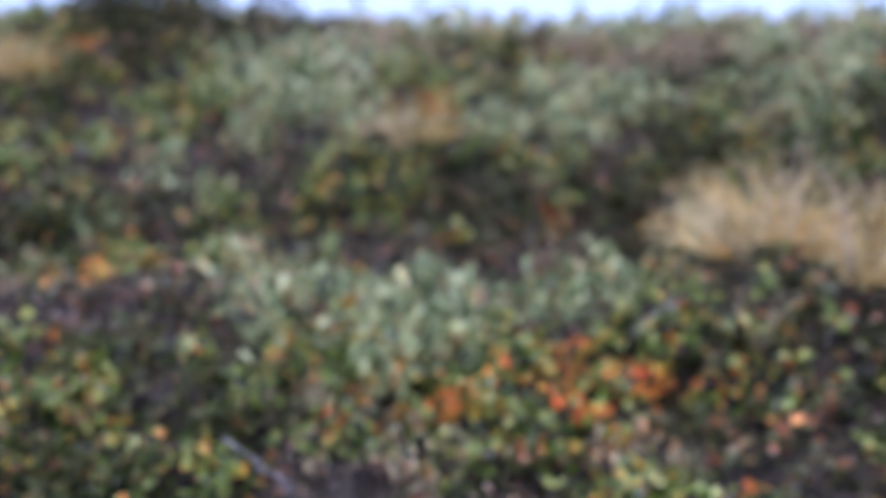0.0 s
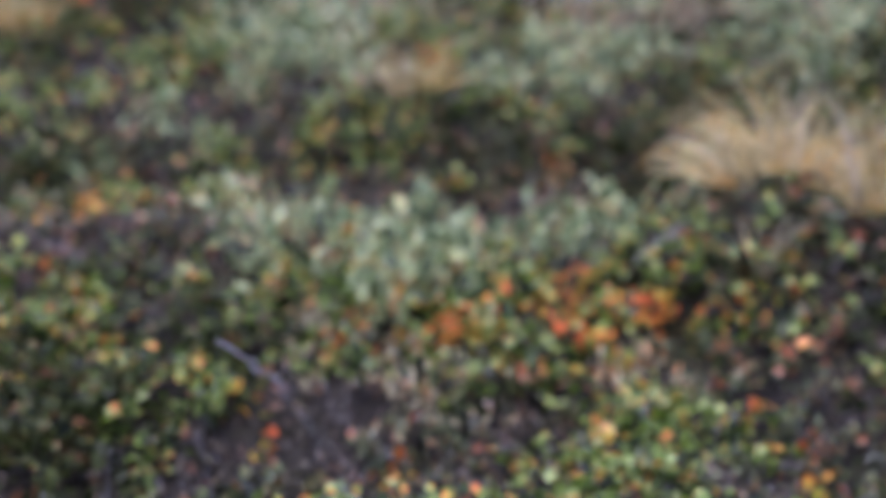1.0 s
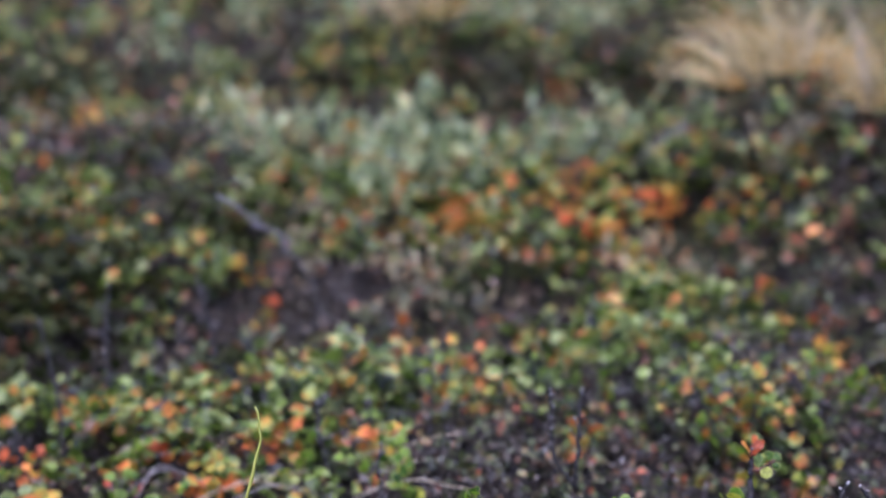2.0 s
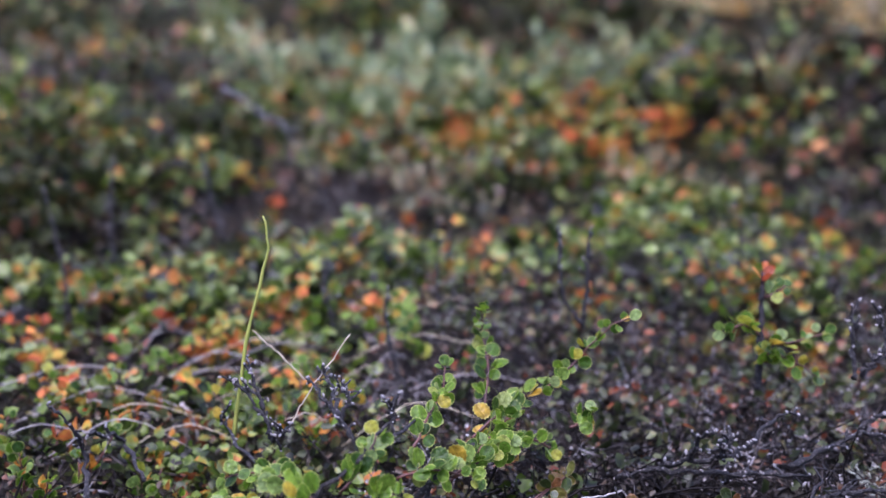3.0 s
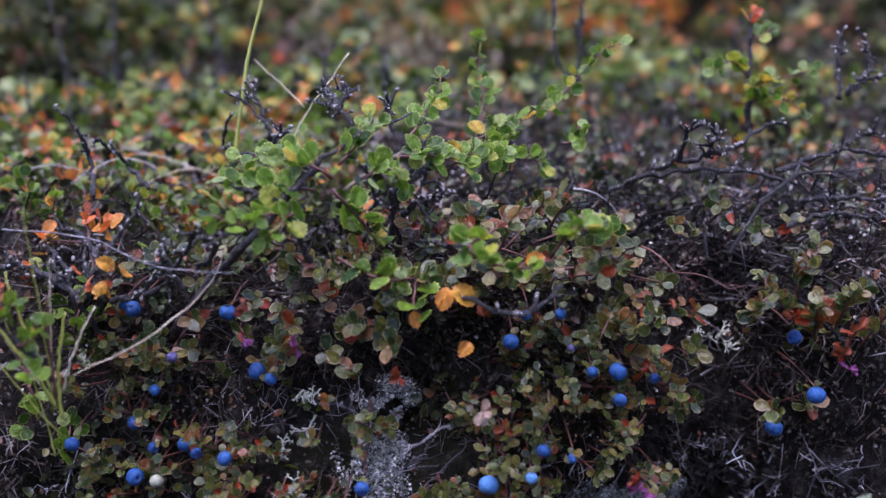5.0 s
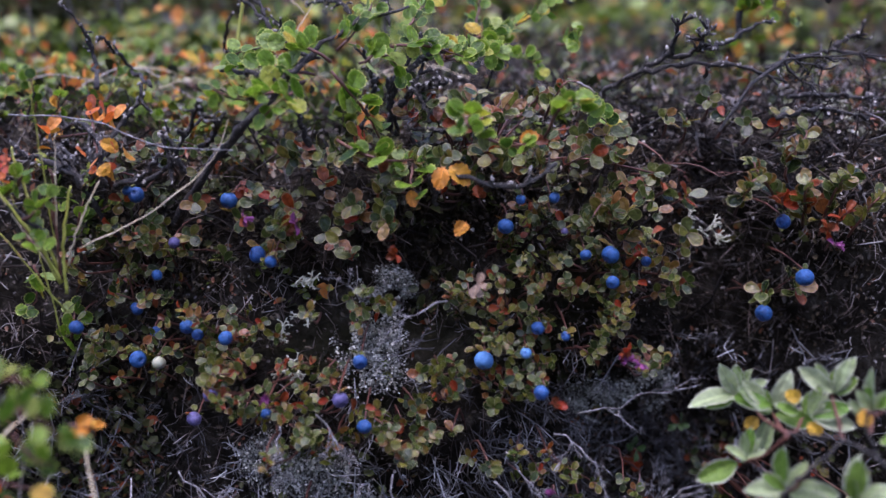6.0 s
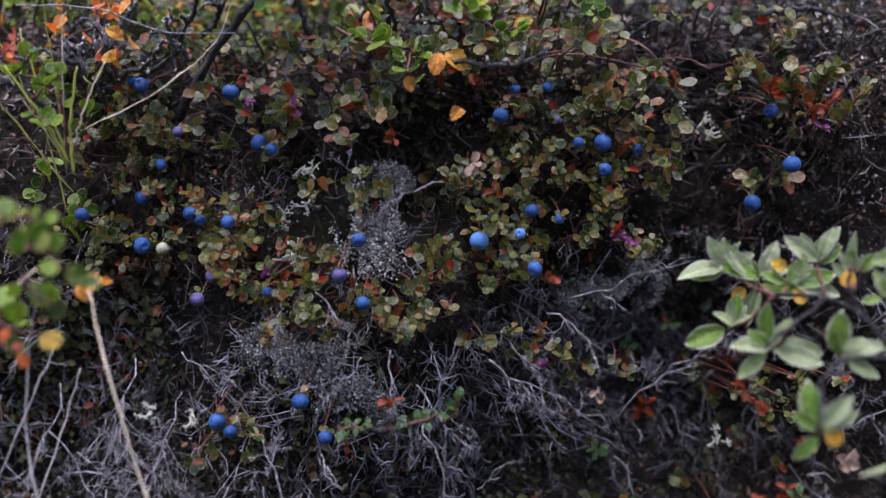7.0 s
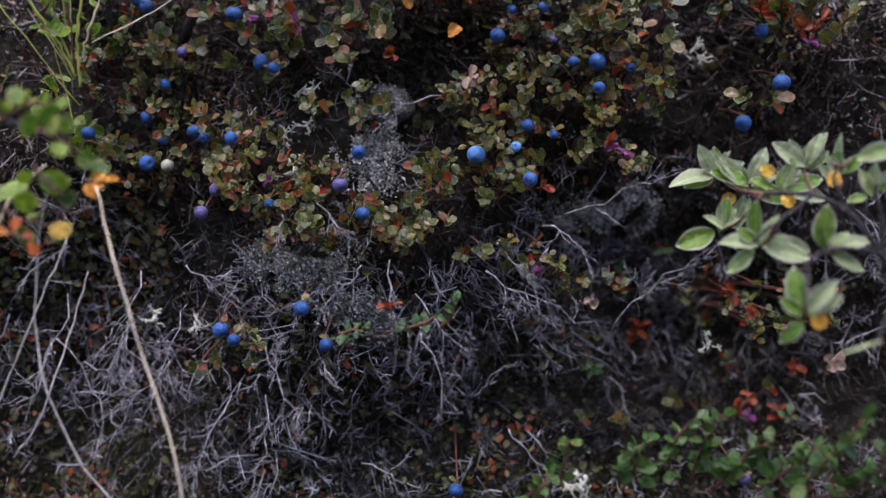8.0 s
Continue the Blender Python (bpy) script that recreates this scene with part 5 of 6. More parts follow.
birch = leafy_shrub("dwarf_birch", "dwarf birch with small round toothed green leaves on the bank's edge", "dwarf birch", (-0.1362, 0.4950, 0.3780), [
    ([(-0.1362, 0.4950, 0.3780), (-0.1114, 0.4674, 0.4100), (-0.0932, 0.4493, 0.4266), (-0.0764, 0.4567, 0.4465), (-0.0625, 0.4700, 0.4619), (-0.0424, 0.4808, 0.4772), (-0.0205, 0.5071, 0.4862)], 0.0023, 0.0009, M_bark),
    ([(-0.0305, 0.5105, 0.4270), (-0.0268, 0.4895, 0.4456), (-0.0106, 0.4968, 0.4622), (0.0096, 0.5284, 0.4702)], 0.0018, 0.0009, M_bark),
    ([(-0.0764, 0.4567, 0.4465), (-0.0891, 0.4562, 0.4509), (-0.1112, 0.4892, 0.4542)], 0.0014, 0.0008, M_bark),
    ([(-0.0636, 0.4751, 0.4107), (-0.0715, 0.4567, 0.4365), (-0.0764, 0.4567, 0.4465)], 0.0015, 0.001, M_bark)], [
    ([(0.0070, 0.5291, 0.4715), (0.0307, 0.5674, 0.4812), (0.0469, 0.5629, 0.4887), (0.0659, 0.5725, 0.5045), (0.0772, 0.5685, 0.5182), (0.0906, 0.5687, 0.5258)], "birch", 0.0093, 0.0037),
    ([(0.0133, 0.5475, 0.4748), (0.0162, 0.5687, 0.4949), (0.0145, 0.5974, 0.5131), (0.0123, 0.5700, 0.5282)], "birch", 0.0093, 0.0040),
    ([(-0.0220, 0.4976, 0.4736), (-0.0169, 0.5070, 0.4826), (-0.0089, 0.5288, 0.4941), (-0.0066, 0.5365, 0.5054)], "birch", 0.0087, 0.0032),
    ([(-0.0532, 0.4723, 0.4624), (-0.0433, 0.4771, 0.4736), (-0.0374, 0.4865, 0.4848)], "birch", 0.0105, 0.0029),
    ([(-0.0552, 0.4668, 0.4565), (-0.0704, 0.4671, 0.4653), (-0.0891, 0.4883, 0.4669), (-0.1099, 0.4990, 0.4604)], "birch", 0.0105, 0.0032),
    ([(-0.0631, 0.4687, 0.4511), (-0.0847, 0.4611, 0.4543), (-0.1091, 0.4880, 0.4549)], "birch", 0.0098, 0.0036)] + [
    ([(-0.0526, 0.4645, 0.4209), (-0.0318, 0.4567, 0.4121), (-0.0119, 0.4690, 0.4122)], "birch", 0.0106, 0.0050),
    ([(-0.0170, 0.4681, 0.4098), (-0.0180, 0.4582, 0.4015), (-0.0154, 0.4551, 0.3958)], "birch", 0.0105, 0.0043),
    ([(-0.0071, 0.4961, 0.4589), (0.0125, 0.5202, 0.4635), (0.0371, 0.5479, 0.4656), (0.0479, 0.5512, 0.4594)], "birch", 0.0105, 0.0024),
    ([(-0.0017, 0.5003, 0.4613), (0.0159, 0.5354, 0.4696), (0.0287, 0.5591, 0.4768)], "birch", 0.0098, 0.0029),
    ([(-0.0281, 0.4853, 0.4652), (-0.0125, 0.4949, 0.4670), (0.0064, 0.4986, 0.4614)], "birch", 0.0098, 0.0025),
    ([(-0.0546, 0.4602, 0.4523), (-0.0424, 0.4649, 0.4389), (-0.0330, 0.4777, 0.4211)], "birch", 0.0106, 0.0032),
    ([(-0.0428, 0.4701, 0.4563), (-0.0303, 0.4764, 0.4608), (-0.0228, 0.4846, 0.4519)], "birch", 0.0098, 0.0029),
    ([(-0.0683, 0.4699, 0.4480), (-0.0885, 0.4393, 0.4386), (-0.1037, 0.4321, 0.4432)], "birch", 0.0105, 0.0040),
    ([(-0.0715, 0.4559, 0.4423), (-0.0763, 0.4375, 0.4376), (-0.0814, 0.4390, 0.4324)], "birch", 0.0106, 0.0047),
    ([(0.0134, 0.4621, 0.4318), (0.0072, 0.4228, 0.4288), (0.0228, 0.4476, 0.4189), (0.0335, 0.4428, 0.4200)], "birch", 0.0093, 0.0040),
    ([(0.0434, 0.4570, 0.4224), (0.0521, 0.4297, 0.4391), (0.0857, 0.5318, 0.4277)], "birch", 0.0098, 0.0043),
    ([(0.0577, 0.5484, 0.4719), (0.0678, 0.5589, 0.4742), (0.0712, 0.5513, 0.4806)], "birch", 0.0083, 0.0029)])
# autumn leaves that hang from it
o = np.array(birch.location)
for at, along, kind, size in [((-0.0030, 0.4560, 0.4090), (-0.25, -0.3, -1), "yellow", 0.011), ((0.0000, 0.4560, 0.4095), (0.75, -0.3, -0.7), "yellow", 0.0125), ((0.0080, 0.4592, 0.3832), (-0.4000, -0.4000, -0.4000), "yellow", 0.009),
                              ((-0.0181, 0.4553, 0.3982), (0.2000, -0.3000, -0.8000), "yellow", 0.008), ((0.0313, 0.4501, 0.4212), (0.6000, -0.2000, 0.2000), "yellow", 0.009), ((-0.0530, 0.4697, 0.4684), (0.1000, -0.5000, 0.2000), "yellow", 0.006),
                              ((0.0290, 0.5405, 0.4579), (0.1000, -0.6000, 0.1000), "yellow", 0.006)]:
    put_leaf(birch, o, kind, at, along, (0, -0.9, 0.4), size, "yellow-orange autumn leaf")

# olive bilberry sprigs under the birch and shrubs at the edges, with larger leaves
for label, root, twigs in [
    ("bilberry sprig with dull olive leaves under the birch", (-0.0018, 0.4765, 0.4250), [
        ([(-0.0177, 0.4892, 0.4266), (-0.0124, 0.4867, 0.4339), (-0.0071, 0.4865, 0.4392)], "bilberry", 0.0085, 0.003), ([(-0.0018, 0.4771, 0.4262), (0.0060, 0.4831, 0.4346), (0.0113, 0.4843, 0.4397)], "bilberry", 0.0085, 0.003),
        ([(0.0132, 0.4627, 0.4302), (0.0217, 0.4799, 0.4352), (0.0244, 0.4832, 0.4399)], "bilberry", 0.008, 0.003), ([(0.0335, 0.4987, 0.4322), (0.0407, 0.5200, 0.4374), (0.0458, 0.5148, 0.4452)], "bilberry", 0.0085, 0.003),
        ([(0.0474, 0.5015, 0.4319), (0.0523, 0.4758, 0.4464), (0.0603, 0.4776, 0.4488)], "bilberry", 0.008, 0.003)])] + [
    ("bilberry shrub with larger grey-green leaves by dark wood", (0.1955, 0.5025, 0.3730), [
        ([(0.1622, 0.4791, 0.4015), (0.1597, 0.4765, 0.4114), (0.1658, 0.4751, 0.4196), (0.1706, 0.4780, 0.4263)], "bilberry", 0.0116, 0.0020), ([(0.1726, 0.5038, 0.3843), (0.1481, 0.4729, 0.4040), (0.1447, 0.4797, 0.4117)], "bilberry", 0.0121, 0.0022),
        ([(0.1750, 0.4932, 0.3795), (0.1656, 0.4609, 0.3997), (0.1707, 0.4680, 0.4027)], "bilberry", 0.0116, 0.0020), ([(0.1869, 0.5032, 0.3787), (0.1894, 0.4825, 0.4020), (0.2005, 0.4903, 0.4059)], "bilberry", 0.0105, 0.0022),
        ([(0.2012, 0.5025, 0.3731), (0.2091, 0.4894, 0.3920), (0.2154, 0.4929, 0.3969)], "bilberry", 0.0105, 0.0022), ([(0.1414, 0.4938, 0.3849), (0.1388, 0.4591, 0.4014), (0.1481, 0.4725, 0.4050)], "bilberry", 0.0094, 0.0022),
        ([(0.1881, 0.4832, 0.3804), (0.1871, 0.4737, 0.3853), (0.1879, 0.4690, 0.3884)], "red", 0.009, 0.003), ([(0.1634, 0.4841, 0.3885), (0.1550, 0.4633, 0.3947), (0.1574, 0.4629, 0.3975)], "red", 0.008, 0.003)]),
    ("lingonberry sprig with dark green glossy leaves on the bank", (-0.0249, 0.4302, 0.2336), [
        ([(-0.0472, 0.4108, 0.2399), (-0.0390, 0.4061, 0.2422), (-0.0323, 0.4013, 0.2445)], "lingon", 0.0075, 0.003), ([(-0.0265, 0.4109, 0.2401), (-0.0108, 0.4064, 0.2449), (-0.0031, 0.4019, 0.2497)], "lingon", 0.0085, 0.003),
        ([(-0.0006, 0.4112, 0.2428), (0.0045, 0.4068, 0.2488), (0.0065, 0.4026, 0.2560)], "lingon", 0.0085, 0.0035)])] + [
    ("fresh green bilberry shrub at the bank's foot", (0.1085, 0.4031, 0.1713), [
        ([(0.0886, 0.3934, 0.1746), (0.0842, 0.3851, 0.1902), (0.0906, 0.3811, 0.1991)], "lingonfresh", 0.0114, 0.0020), ([(0.1012, 0.3934, 0.1746), (0.1015, 0.3857, 0.1952), (0.1102, 0.3822, 0.2090)], "lingonfresh", 0.0102, 0.0022),
        ([(0.1114, 0.3934, 0.1747), (0.1152, 0.3811, 0.1992), (0.1212, 0.3776, 0.2128)], "lingonfresh", 0.0102, 0.0022), ([(0.0531, 0.3933, 0.1744), (0.0550, 0.3899, 0.1885), (0.0568, 0.3859, 0.1975)], "lingonfresh", 0.0108, 0.0022),
        ([(0.1190, 0.3834, 0.1756), (0.1320, 0.3708, 0.1974), (0.1400, 0.3665, 0.2037)], "lingonfresh", 0.0114, 0.0020), ([(0.1359, 0.3738, 0.1791), (0.1472, 0.3652, 0.1920), (0.1555, 0.3565, 0.2044)], "lingonfresh", 0.0114, 0.0022),
        ([(0.1473, 0.3638, 0.1801), (0.1588, 0.3466, 0.2051), (0.1662, 0.3384, 0.2214)], "lingonfresh", 0.0114, 0.0024), ([(0.0379, 0.3927, 0.1692), (0.0445, 0.3836, 0.1777), (0.0482, 0.3842, 0.1826)], "lingonfresh", 0.0096, 0.0022),
        ([(0.1556, 0.3542, 0.1836), (0.1685, 0.3356, 0.1972), (0.1705, 0.3271, 0.2112)], "lingonfresh", 0.0114, 0.0024), ([(0.1263, 0.3871, 0.2077), (0.1285, 0.3779, 0.2152), (0.1333, 0.3785, 0.2201)], "red", 0.008, 0.0036)])]:
    leafy_shrub("bilberry_sprig", label, "bilberry shrub", root, [([np.array(root), np.array(twigs[0][0][0])], 0.0012, 0.0008, M_bark)], twigs, "leafy sprigs on the bank")


foot = thing("bilberry_sprig", (0.1450, 0.4400, 0.1900), "low bilberry sprigs with green and rusty leaves below the bank", "bilberry shrub", "leafy sprigs on the bank")
o = np.array(foot.location)
for k in range(24):
    x, z = rng.uniform(0.075, 0.215), rng.uniform(0.165, 0.262)
    y, _ = face_y(x, z)
    at = np.array([x, y - rng.uniform(0.012, 0.035), z + 0.004])
    place("stem", tube([stem_path([np.array([x, y + 0.002, z - 0.006]), (at + np.array([x, y, z])) / 2 + rng.normal(0, 0.002, 3), at], 0.0008, 0.0004, 5)], M_bark_red, "stem", 4, 0.1, o), foot)
    rosette(foot, o, at, 5, ("bilberry", "lingon", "bilberry", "red")[k % 4], 0.0072, np.array([0, -0.7, 0.7]) + rng.normal(0, 0.3, 3), 0.95, "red", 0.12)
rim = thing("bilberry_sprig", (0.1000, 0.5250, 0.4100), "small olive bilberry sprigs among dead wood on the rim", "bilberry shrub", "leafy sprigs on the bank")
o = np.array(rim.location)
for at in ((0.1087, 0.5050, 0.4343), (0.1175, 0.5000, 0.4321), (0.1333, 0.5200, 0.4433), (0.0874, 0.4950, 0.4236), (0.0756, 0.4900, 0.4241), (0.0809, 0.4880, 0.4154), (0.0867, 0.4840, 0.4013), (0.0773, 0.4780, 0.3880), (0.1027, 0.4900, 0.3883), (0.1370, 0.5050, 0.4336), (0.1527, 0.5100, 0.4310), (0.1683, 0.5100, 0.4339)):
    at = np.array(at)
    place("stem", tube([stem_path([at + np.array([0.004, 0.03, -0.012]), at + np.array([0.002, 0.012, -0.008]), at], 0.0008, 0.0005, 6)], M_bark_red, "stem", 5, 0.1, o), rim)
    rosette(rim, o, at, int(rng.integers(5, 8)), "bilberry", 0.0080, np.array([0, -0.75, 0.6]) + rng.normal(0, 0.3, 3), 0.9, "red", 0.06)
under = thing("bilberry_sprig", (0.0100, 0.5150, 0.4150), "bilberry sprigs with olive and reddish leaves beneath the birch", "bilberry shrub", "leafy sprigs on the bank")
o = np.array(under.location)
for at in ((-0.0120, 0.4870, 0.4390), (-0.0210, 0.4900, 0.4350), (0.0060, 0.4840, 0.4390), (0.0130, 0.4860, 0.4440), (0.0250, 0.4790, 0.4360), (0.0180, 0.4760, 0.4310), (-0.0060, 0.4850, 0.4300), (0.0410, 0.5210, 0.4350), (0.0470, 0.5400, 0.4420), (0.0560, 0.5500, 0.4450),
           (0.0310, 0.5000, 0.4370), (0.0640, 0.4920, 0.4230), (0.0820, 0.4900, 0.4150), (0.0900, 0.5400, 0.4310), (0.1020, 0.5000, 0.4050), (0.0380, 0.4800, 0.4180)):
    at = np.array(at)
    place("stem", tube([stem_path([o + (at - o) * 0.25 + np.array([0, 0, -0.008]), (o + at) / 2 + rng.normal(0, 0.003, 3), at], 0.0008, 0.0005, 6)], M_bark_red, "stem", 5, 0.1, o), under)
    rosette(under, o, at, int(rng.integers(6, 9)), "bilberry", 0.0092, np.array([0, -0.75, 0.6]) + rng.normal(0, 0.25, 3), 0.9, "red", 0.1)


# ---- bare dark birch wood with buds ----
def bare_shrub(label, lines, r0=0.0012, side=4):
    root = np.array(lines[0][0], float)
    ob = thing("bare_birch_branch", root, label, "dead branch", "bare dark branches")
    for pts_ in lines:
        path = stem_path(pts_, r0, r0 * 0.6, 22, 0.0006)
        ps = np.array([q[0] for q in path])
        spurs, tips = [], [ps[-1]]
        for k in range(side):
            i = int(rng.integers(5, 21))
            e = (ps[i] - ps[i - 1]) / np.linalg.norm(ps[i] - ps[i - 1]) + rng.normal(0, 0.7, 3) + np.array([0, 0, 0.3])
            l = rng.uniform(0.002, 0.009)
            q = ps[i] + e / np.linalg.norm(e) * l
            spurs.append(stem_path([ps[i], q], r0 * 0.65, r0 * 0.45, 4, 0.0003))
            tips.append(q)
        br = place("branch", tube([path], M_bark, "branch", 6, 0.2, root), ob)
        for sp in spurs:
            place("spur", tube([sp], M_bark, "spur", 5, 0.2, root), br)
        bud_line(br, root, ps, tips)
    return ob


bare_shrub("thin bare dark birch branch with pale buds", [
    [(-0.1753, 0.5011, 0.4455), (-0.1849, 0.5275, 0.4606), (-0.1867, 0.5261, 0.4708), (-0.1926, 0.5214, 0.4837), (-0.1993, 0.5209, 0.4885)],
    [(-0.1562, 0.5306, 0.4474), (-0.1755, 0.5607, 0.4590), (-0.1795, 0.5363, 0.4699), (-0.1816, 0.5255, 0.4736)]])
bare_shrub("bare dark birch branches with frosted pale buds", [
    [(-0.0619, 0.4809, 0.4594), (-0.0901, 0.4948, 0.4657), (-0.1229, 0.5641, 0.4683), (-0.1181, 0.5407, 0.4789), (-0.1132, 0.5346, 0.4866)],
    [(-0.0924, 0.5257, 0.4714), (-0.0939, 0.5265, 0.4785), (-0.1054, 0.5368, 0.4908), (-0.1159, 0.5495, 0.4967)],
    [(-0.0934, 0.5286, 0.4741), (-0.1003, 0.5370, 0.4923), (-0.1098, 0.5568, 0.5052)],
    [(-0.0924, 0.5257, 0.4715), (-0.0856, 0.5188, 0.4761), (-0.0891, 0.5237, 0.4801)]], 0.0011, 7)
bare_shrub("dense dark twig cluster with grey buds", [
    [(-0.0443, 0.4906, 0.4760), (-0.0558, 0.5009, 0.4887), (-0.0782, 0.5614, 0.4941)], [(-0.0558, 0.5009, 0.4887), (-0.0632, 0.5331, 0.4971), (-0.0729, 0.5550, 0.5014)],
    [(-0.0558, 0.5009, 0.4887), (-0.0521, 0.5056, 0.4966), (-0.0581, 0.5243, 0.4987)], [(-0.0443, 0.4906, 0.4760), (-0.0320, 0.5083, 0.4858), (-0.0322, 0.5130, 0.4924)]], 0.0012, 10)
bare_shrub("tangled dark birch wood at the bank's edge", [
    [(-0.1638, 0.4922, 0.3722), (-0.1748, 0.4693, 0.4004), (-0.1851, 0.4886, 0.4127), (-0.2134, 0.5350, 0.4201)], [(-0.1748, 0.4693, 0.4004), (-0.1662, 0.4772, 0.4159), (-0.1845, 0.5039, 0.4278), (-0.2072, 0.5389, 0.4265)],
    [(-0.1692, 0.4688, 0.4006), (-0.1621, 0.4864, 0.4239), (-0.1533, 0.4906, 0.4372), (-0.1489, 0.4902, 0.4415)], [(-0.1789, 0.4740, 0.4048), (-0.2053, 0.4942, 0.4115), (-0.2194, 0.4882, 0.4118)],
    [(-0.1527, 0.4852, 0.3977), (-0.1315, 0.4676, 0.4092), (-0.1204, 0.4559, 0.4243), (-0.1111, 0.4393, 0.4376)], [(-0.1610, 0.4766, 0.3979), (-0.1447, 0.4670, 0.4039), (-0.1337, 0.4613, 0.4139)],
    [(-0.1715, 0.4676, 0.3982), (-0.1797, 0.4724, 0.4069), (-0.1909, 0.4893, 0.4134), (-0.1955, 0.5102, 0.4194)], [(-0.1638, 0.4769, 0.3978), (-0.1695, 0.4744, 0.4075), (-0.1750, 0.4875, 0.4176), (-0.1723, 0.4921, 0.4228)],
    [(-0.1232, 0.4661, 0.4068), (-0.1325, 0.4623, 0.4177), (-0.1298, 0.4625, 0.4257)], [(-0.1168, 0.4619, 0.4158), (-0.1047, 0.4495, 0.4265), (-0.1135, 0.4440, 0.4342)]], 0.0014, 7)
bare_shrub("bare dark birch wood among the green leaves", [
    [(-0.0267, 0.5029, 0.4231), (-0.0289, 0.4892, 0.4452), (-0.0206, 0.4926, 0.4588), (-0.0139, 0.5030, 0.4731)], [(-0.0425, 0.4846, 0.4262), (-0.0365, 0.4793, 0.4481), (-0.0412, 0.4689, 0.4629)], [(-0.0093, 0.4835, 0.4294), (-0.0164, 0.4898, 0.4479), (-0.0082, 0.5028, 0.4675)],
    [(-0.0265, 0.4991, 0.4352), (-0.0150, 0.4884, 0.4453), (-0.0011, 0.4919, 0.4492)], [(-0.0061, 0.4621, 0.3909), (-0.0087, 0.4562, 0.4033), (0.0021, 0.4559, 0.4057), (0.0268, 0.4282, 0.4011), (0.0481, 0.4513, 0.4106)]], 0.0014, 9)
bare_shrub("dark forked birch branch lying on the heath", [
    [(0.0819, 0.5461, 0.4459), (0.0986, 0.5300, 0.4567), (0.1115, 0.5194, 0.4648), (0.1140, 0.5076, 0.4780), (0.1210, 0.5066, 0.4828)],
    [(0.1116, 0.5199, 0.4639), (0.1334, 0.5169, 0.4680), (0.1551, 0.5341, 0.4786), (0.1703, 0.5403, 0.4846)],
    [(0.1261, 0.5138, 0.4668), (0.1280, 0.5114, 0.4740), (0.1342, 0.5152, 0.4793)], [(0.0985, 0.5281, 0.4565), (0.1234, 0.5133, 0.4597), (0.1528, 0.5188, 0.4580), (0.1781, 0.5346, 0.4507)]], 0.0013, 9)
bare_shrub("long dark branch arching over the heath", [
    [(0.1644, 0.5288, 0.4586), (0.1907, 0.5395, 0.4664), (0.2082, 0.5503, 0.4693), (0.2365, 0.5510, 0.4644)], [(0.2055, 0.5483, 0.4690), (0.2112, 0.5531, 0.4747), (0.2195, 0.5549, 0.4765), (0.2246, 0.5544, 0.4785)],
    [(0.1628, 0.5024, 0.4323), (0.1917, 0.5224, 0.4380), (0.2274, 0.5395, 0.4330)], [(0.1741, 0.5216, 0.4436), (0.2000, 0.5304, 0.4456), (0.2299, 0.5395, 0.4418)]], 0.0014, 6)
for k in range(9):
    x, y = rng.uniform(0.08, 0.26), rng.uniform(0.54, 0.72)
    p = surf(np.array([x]), u_of_y(np.array([y])))[0] + np.array([0, 0, 0.006])
    w0, l = rng.normal(0, 0.35), rng.uniform(0.04, 0.08)
    d = np.array([math.cos(w0), 0.5 * math.sin(w0), rng.uniform(0.0, 0.3)]) * l * (1 if k % 2 else -1)
    bare_shrub("dark dead branch lying over the heath shelf", [[p, p + d * 0.5 + np.array([0, 0, 0.008]), p + d]], 0.0012, 4)
bare_shrub("pair of upright dark bare twigs on the heath", [
    [(0.0773, 0.6547, 0.5045), (0.0799, 0.6581, 0.5340), (0.0811, 0.6618, 0.5652)], [(0.0773, 0.6547, 0.5045), (0.0650, 0.6569, 0.5235), (0.0631, 0.6606, 0.5547), (0.0620, 0.6616, 0.5633)]], 0.0014, 4)
bare_shrub("bare dark twigs with pale buds standing on the heath", [
    [(0.2052, 0.5569, 0.4967), (0.2078, 0.5672, 0.5145), (0.2095, 0.5747, 0.5321)], [(0.2094, 0.5572, 0.4982), (0.2232, 0.5653, 0.5131), (0.2234, 0.5743, 0.5322)],
    [(0.2096, 0.5578, 0.4996), (0.2236, 0.5617, 0.5071), (0.2368, 0.5651, 0.5102)]], 0.0013, 8)
bare_shrub("dark twigs of a birch in the heath", [
    [(-0.2873, 0.7999, 0.4755), (-0.2918, 0.8047, 0.5174), (-0.3070, 0.8115, 0.5761)], [(-0.2692, 0.8546, 0.5135), (-0.2718, 0.8597, 0.5581), (-0.2698, 0.8644, 0.5982)], [(-0.1945, 0.9067, 0.5288), (-0.2018, 0.9105, 0.5618), (-0.2101, 0.9140, 0.5924)],
    [(-0.0835, 0.7505, 0.4837), (-0.0896, 0.7532, 0.5072), (-0.0918, 0.7560, 0.5308)]], 0.0018, 4)
dead_twig((0.1208, 0.4490, 0.4258), (0.1855, 0.5398, 0.4560), 0.0026, 6, 3, 0.4, M_bark, "thick dark grey weathered dead branch on the bank")
dead_twig((0.0941, 0.5164, 0.4212), (0.1460, 0.4769, 0.4068), 0.0012, 6, 2, 0.4, M_bark_red, "reddish bare stem along the bank")
dead_twig((-0.2144, 1.0133, 0.6589), (-0.1164, 0.9837, 0.5745), 0.0022, 6, 2, 0.3, M_twig, "long grey dead stick leaning in the heath", group="dead sticks on the heath")
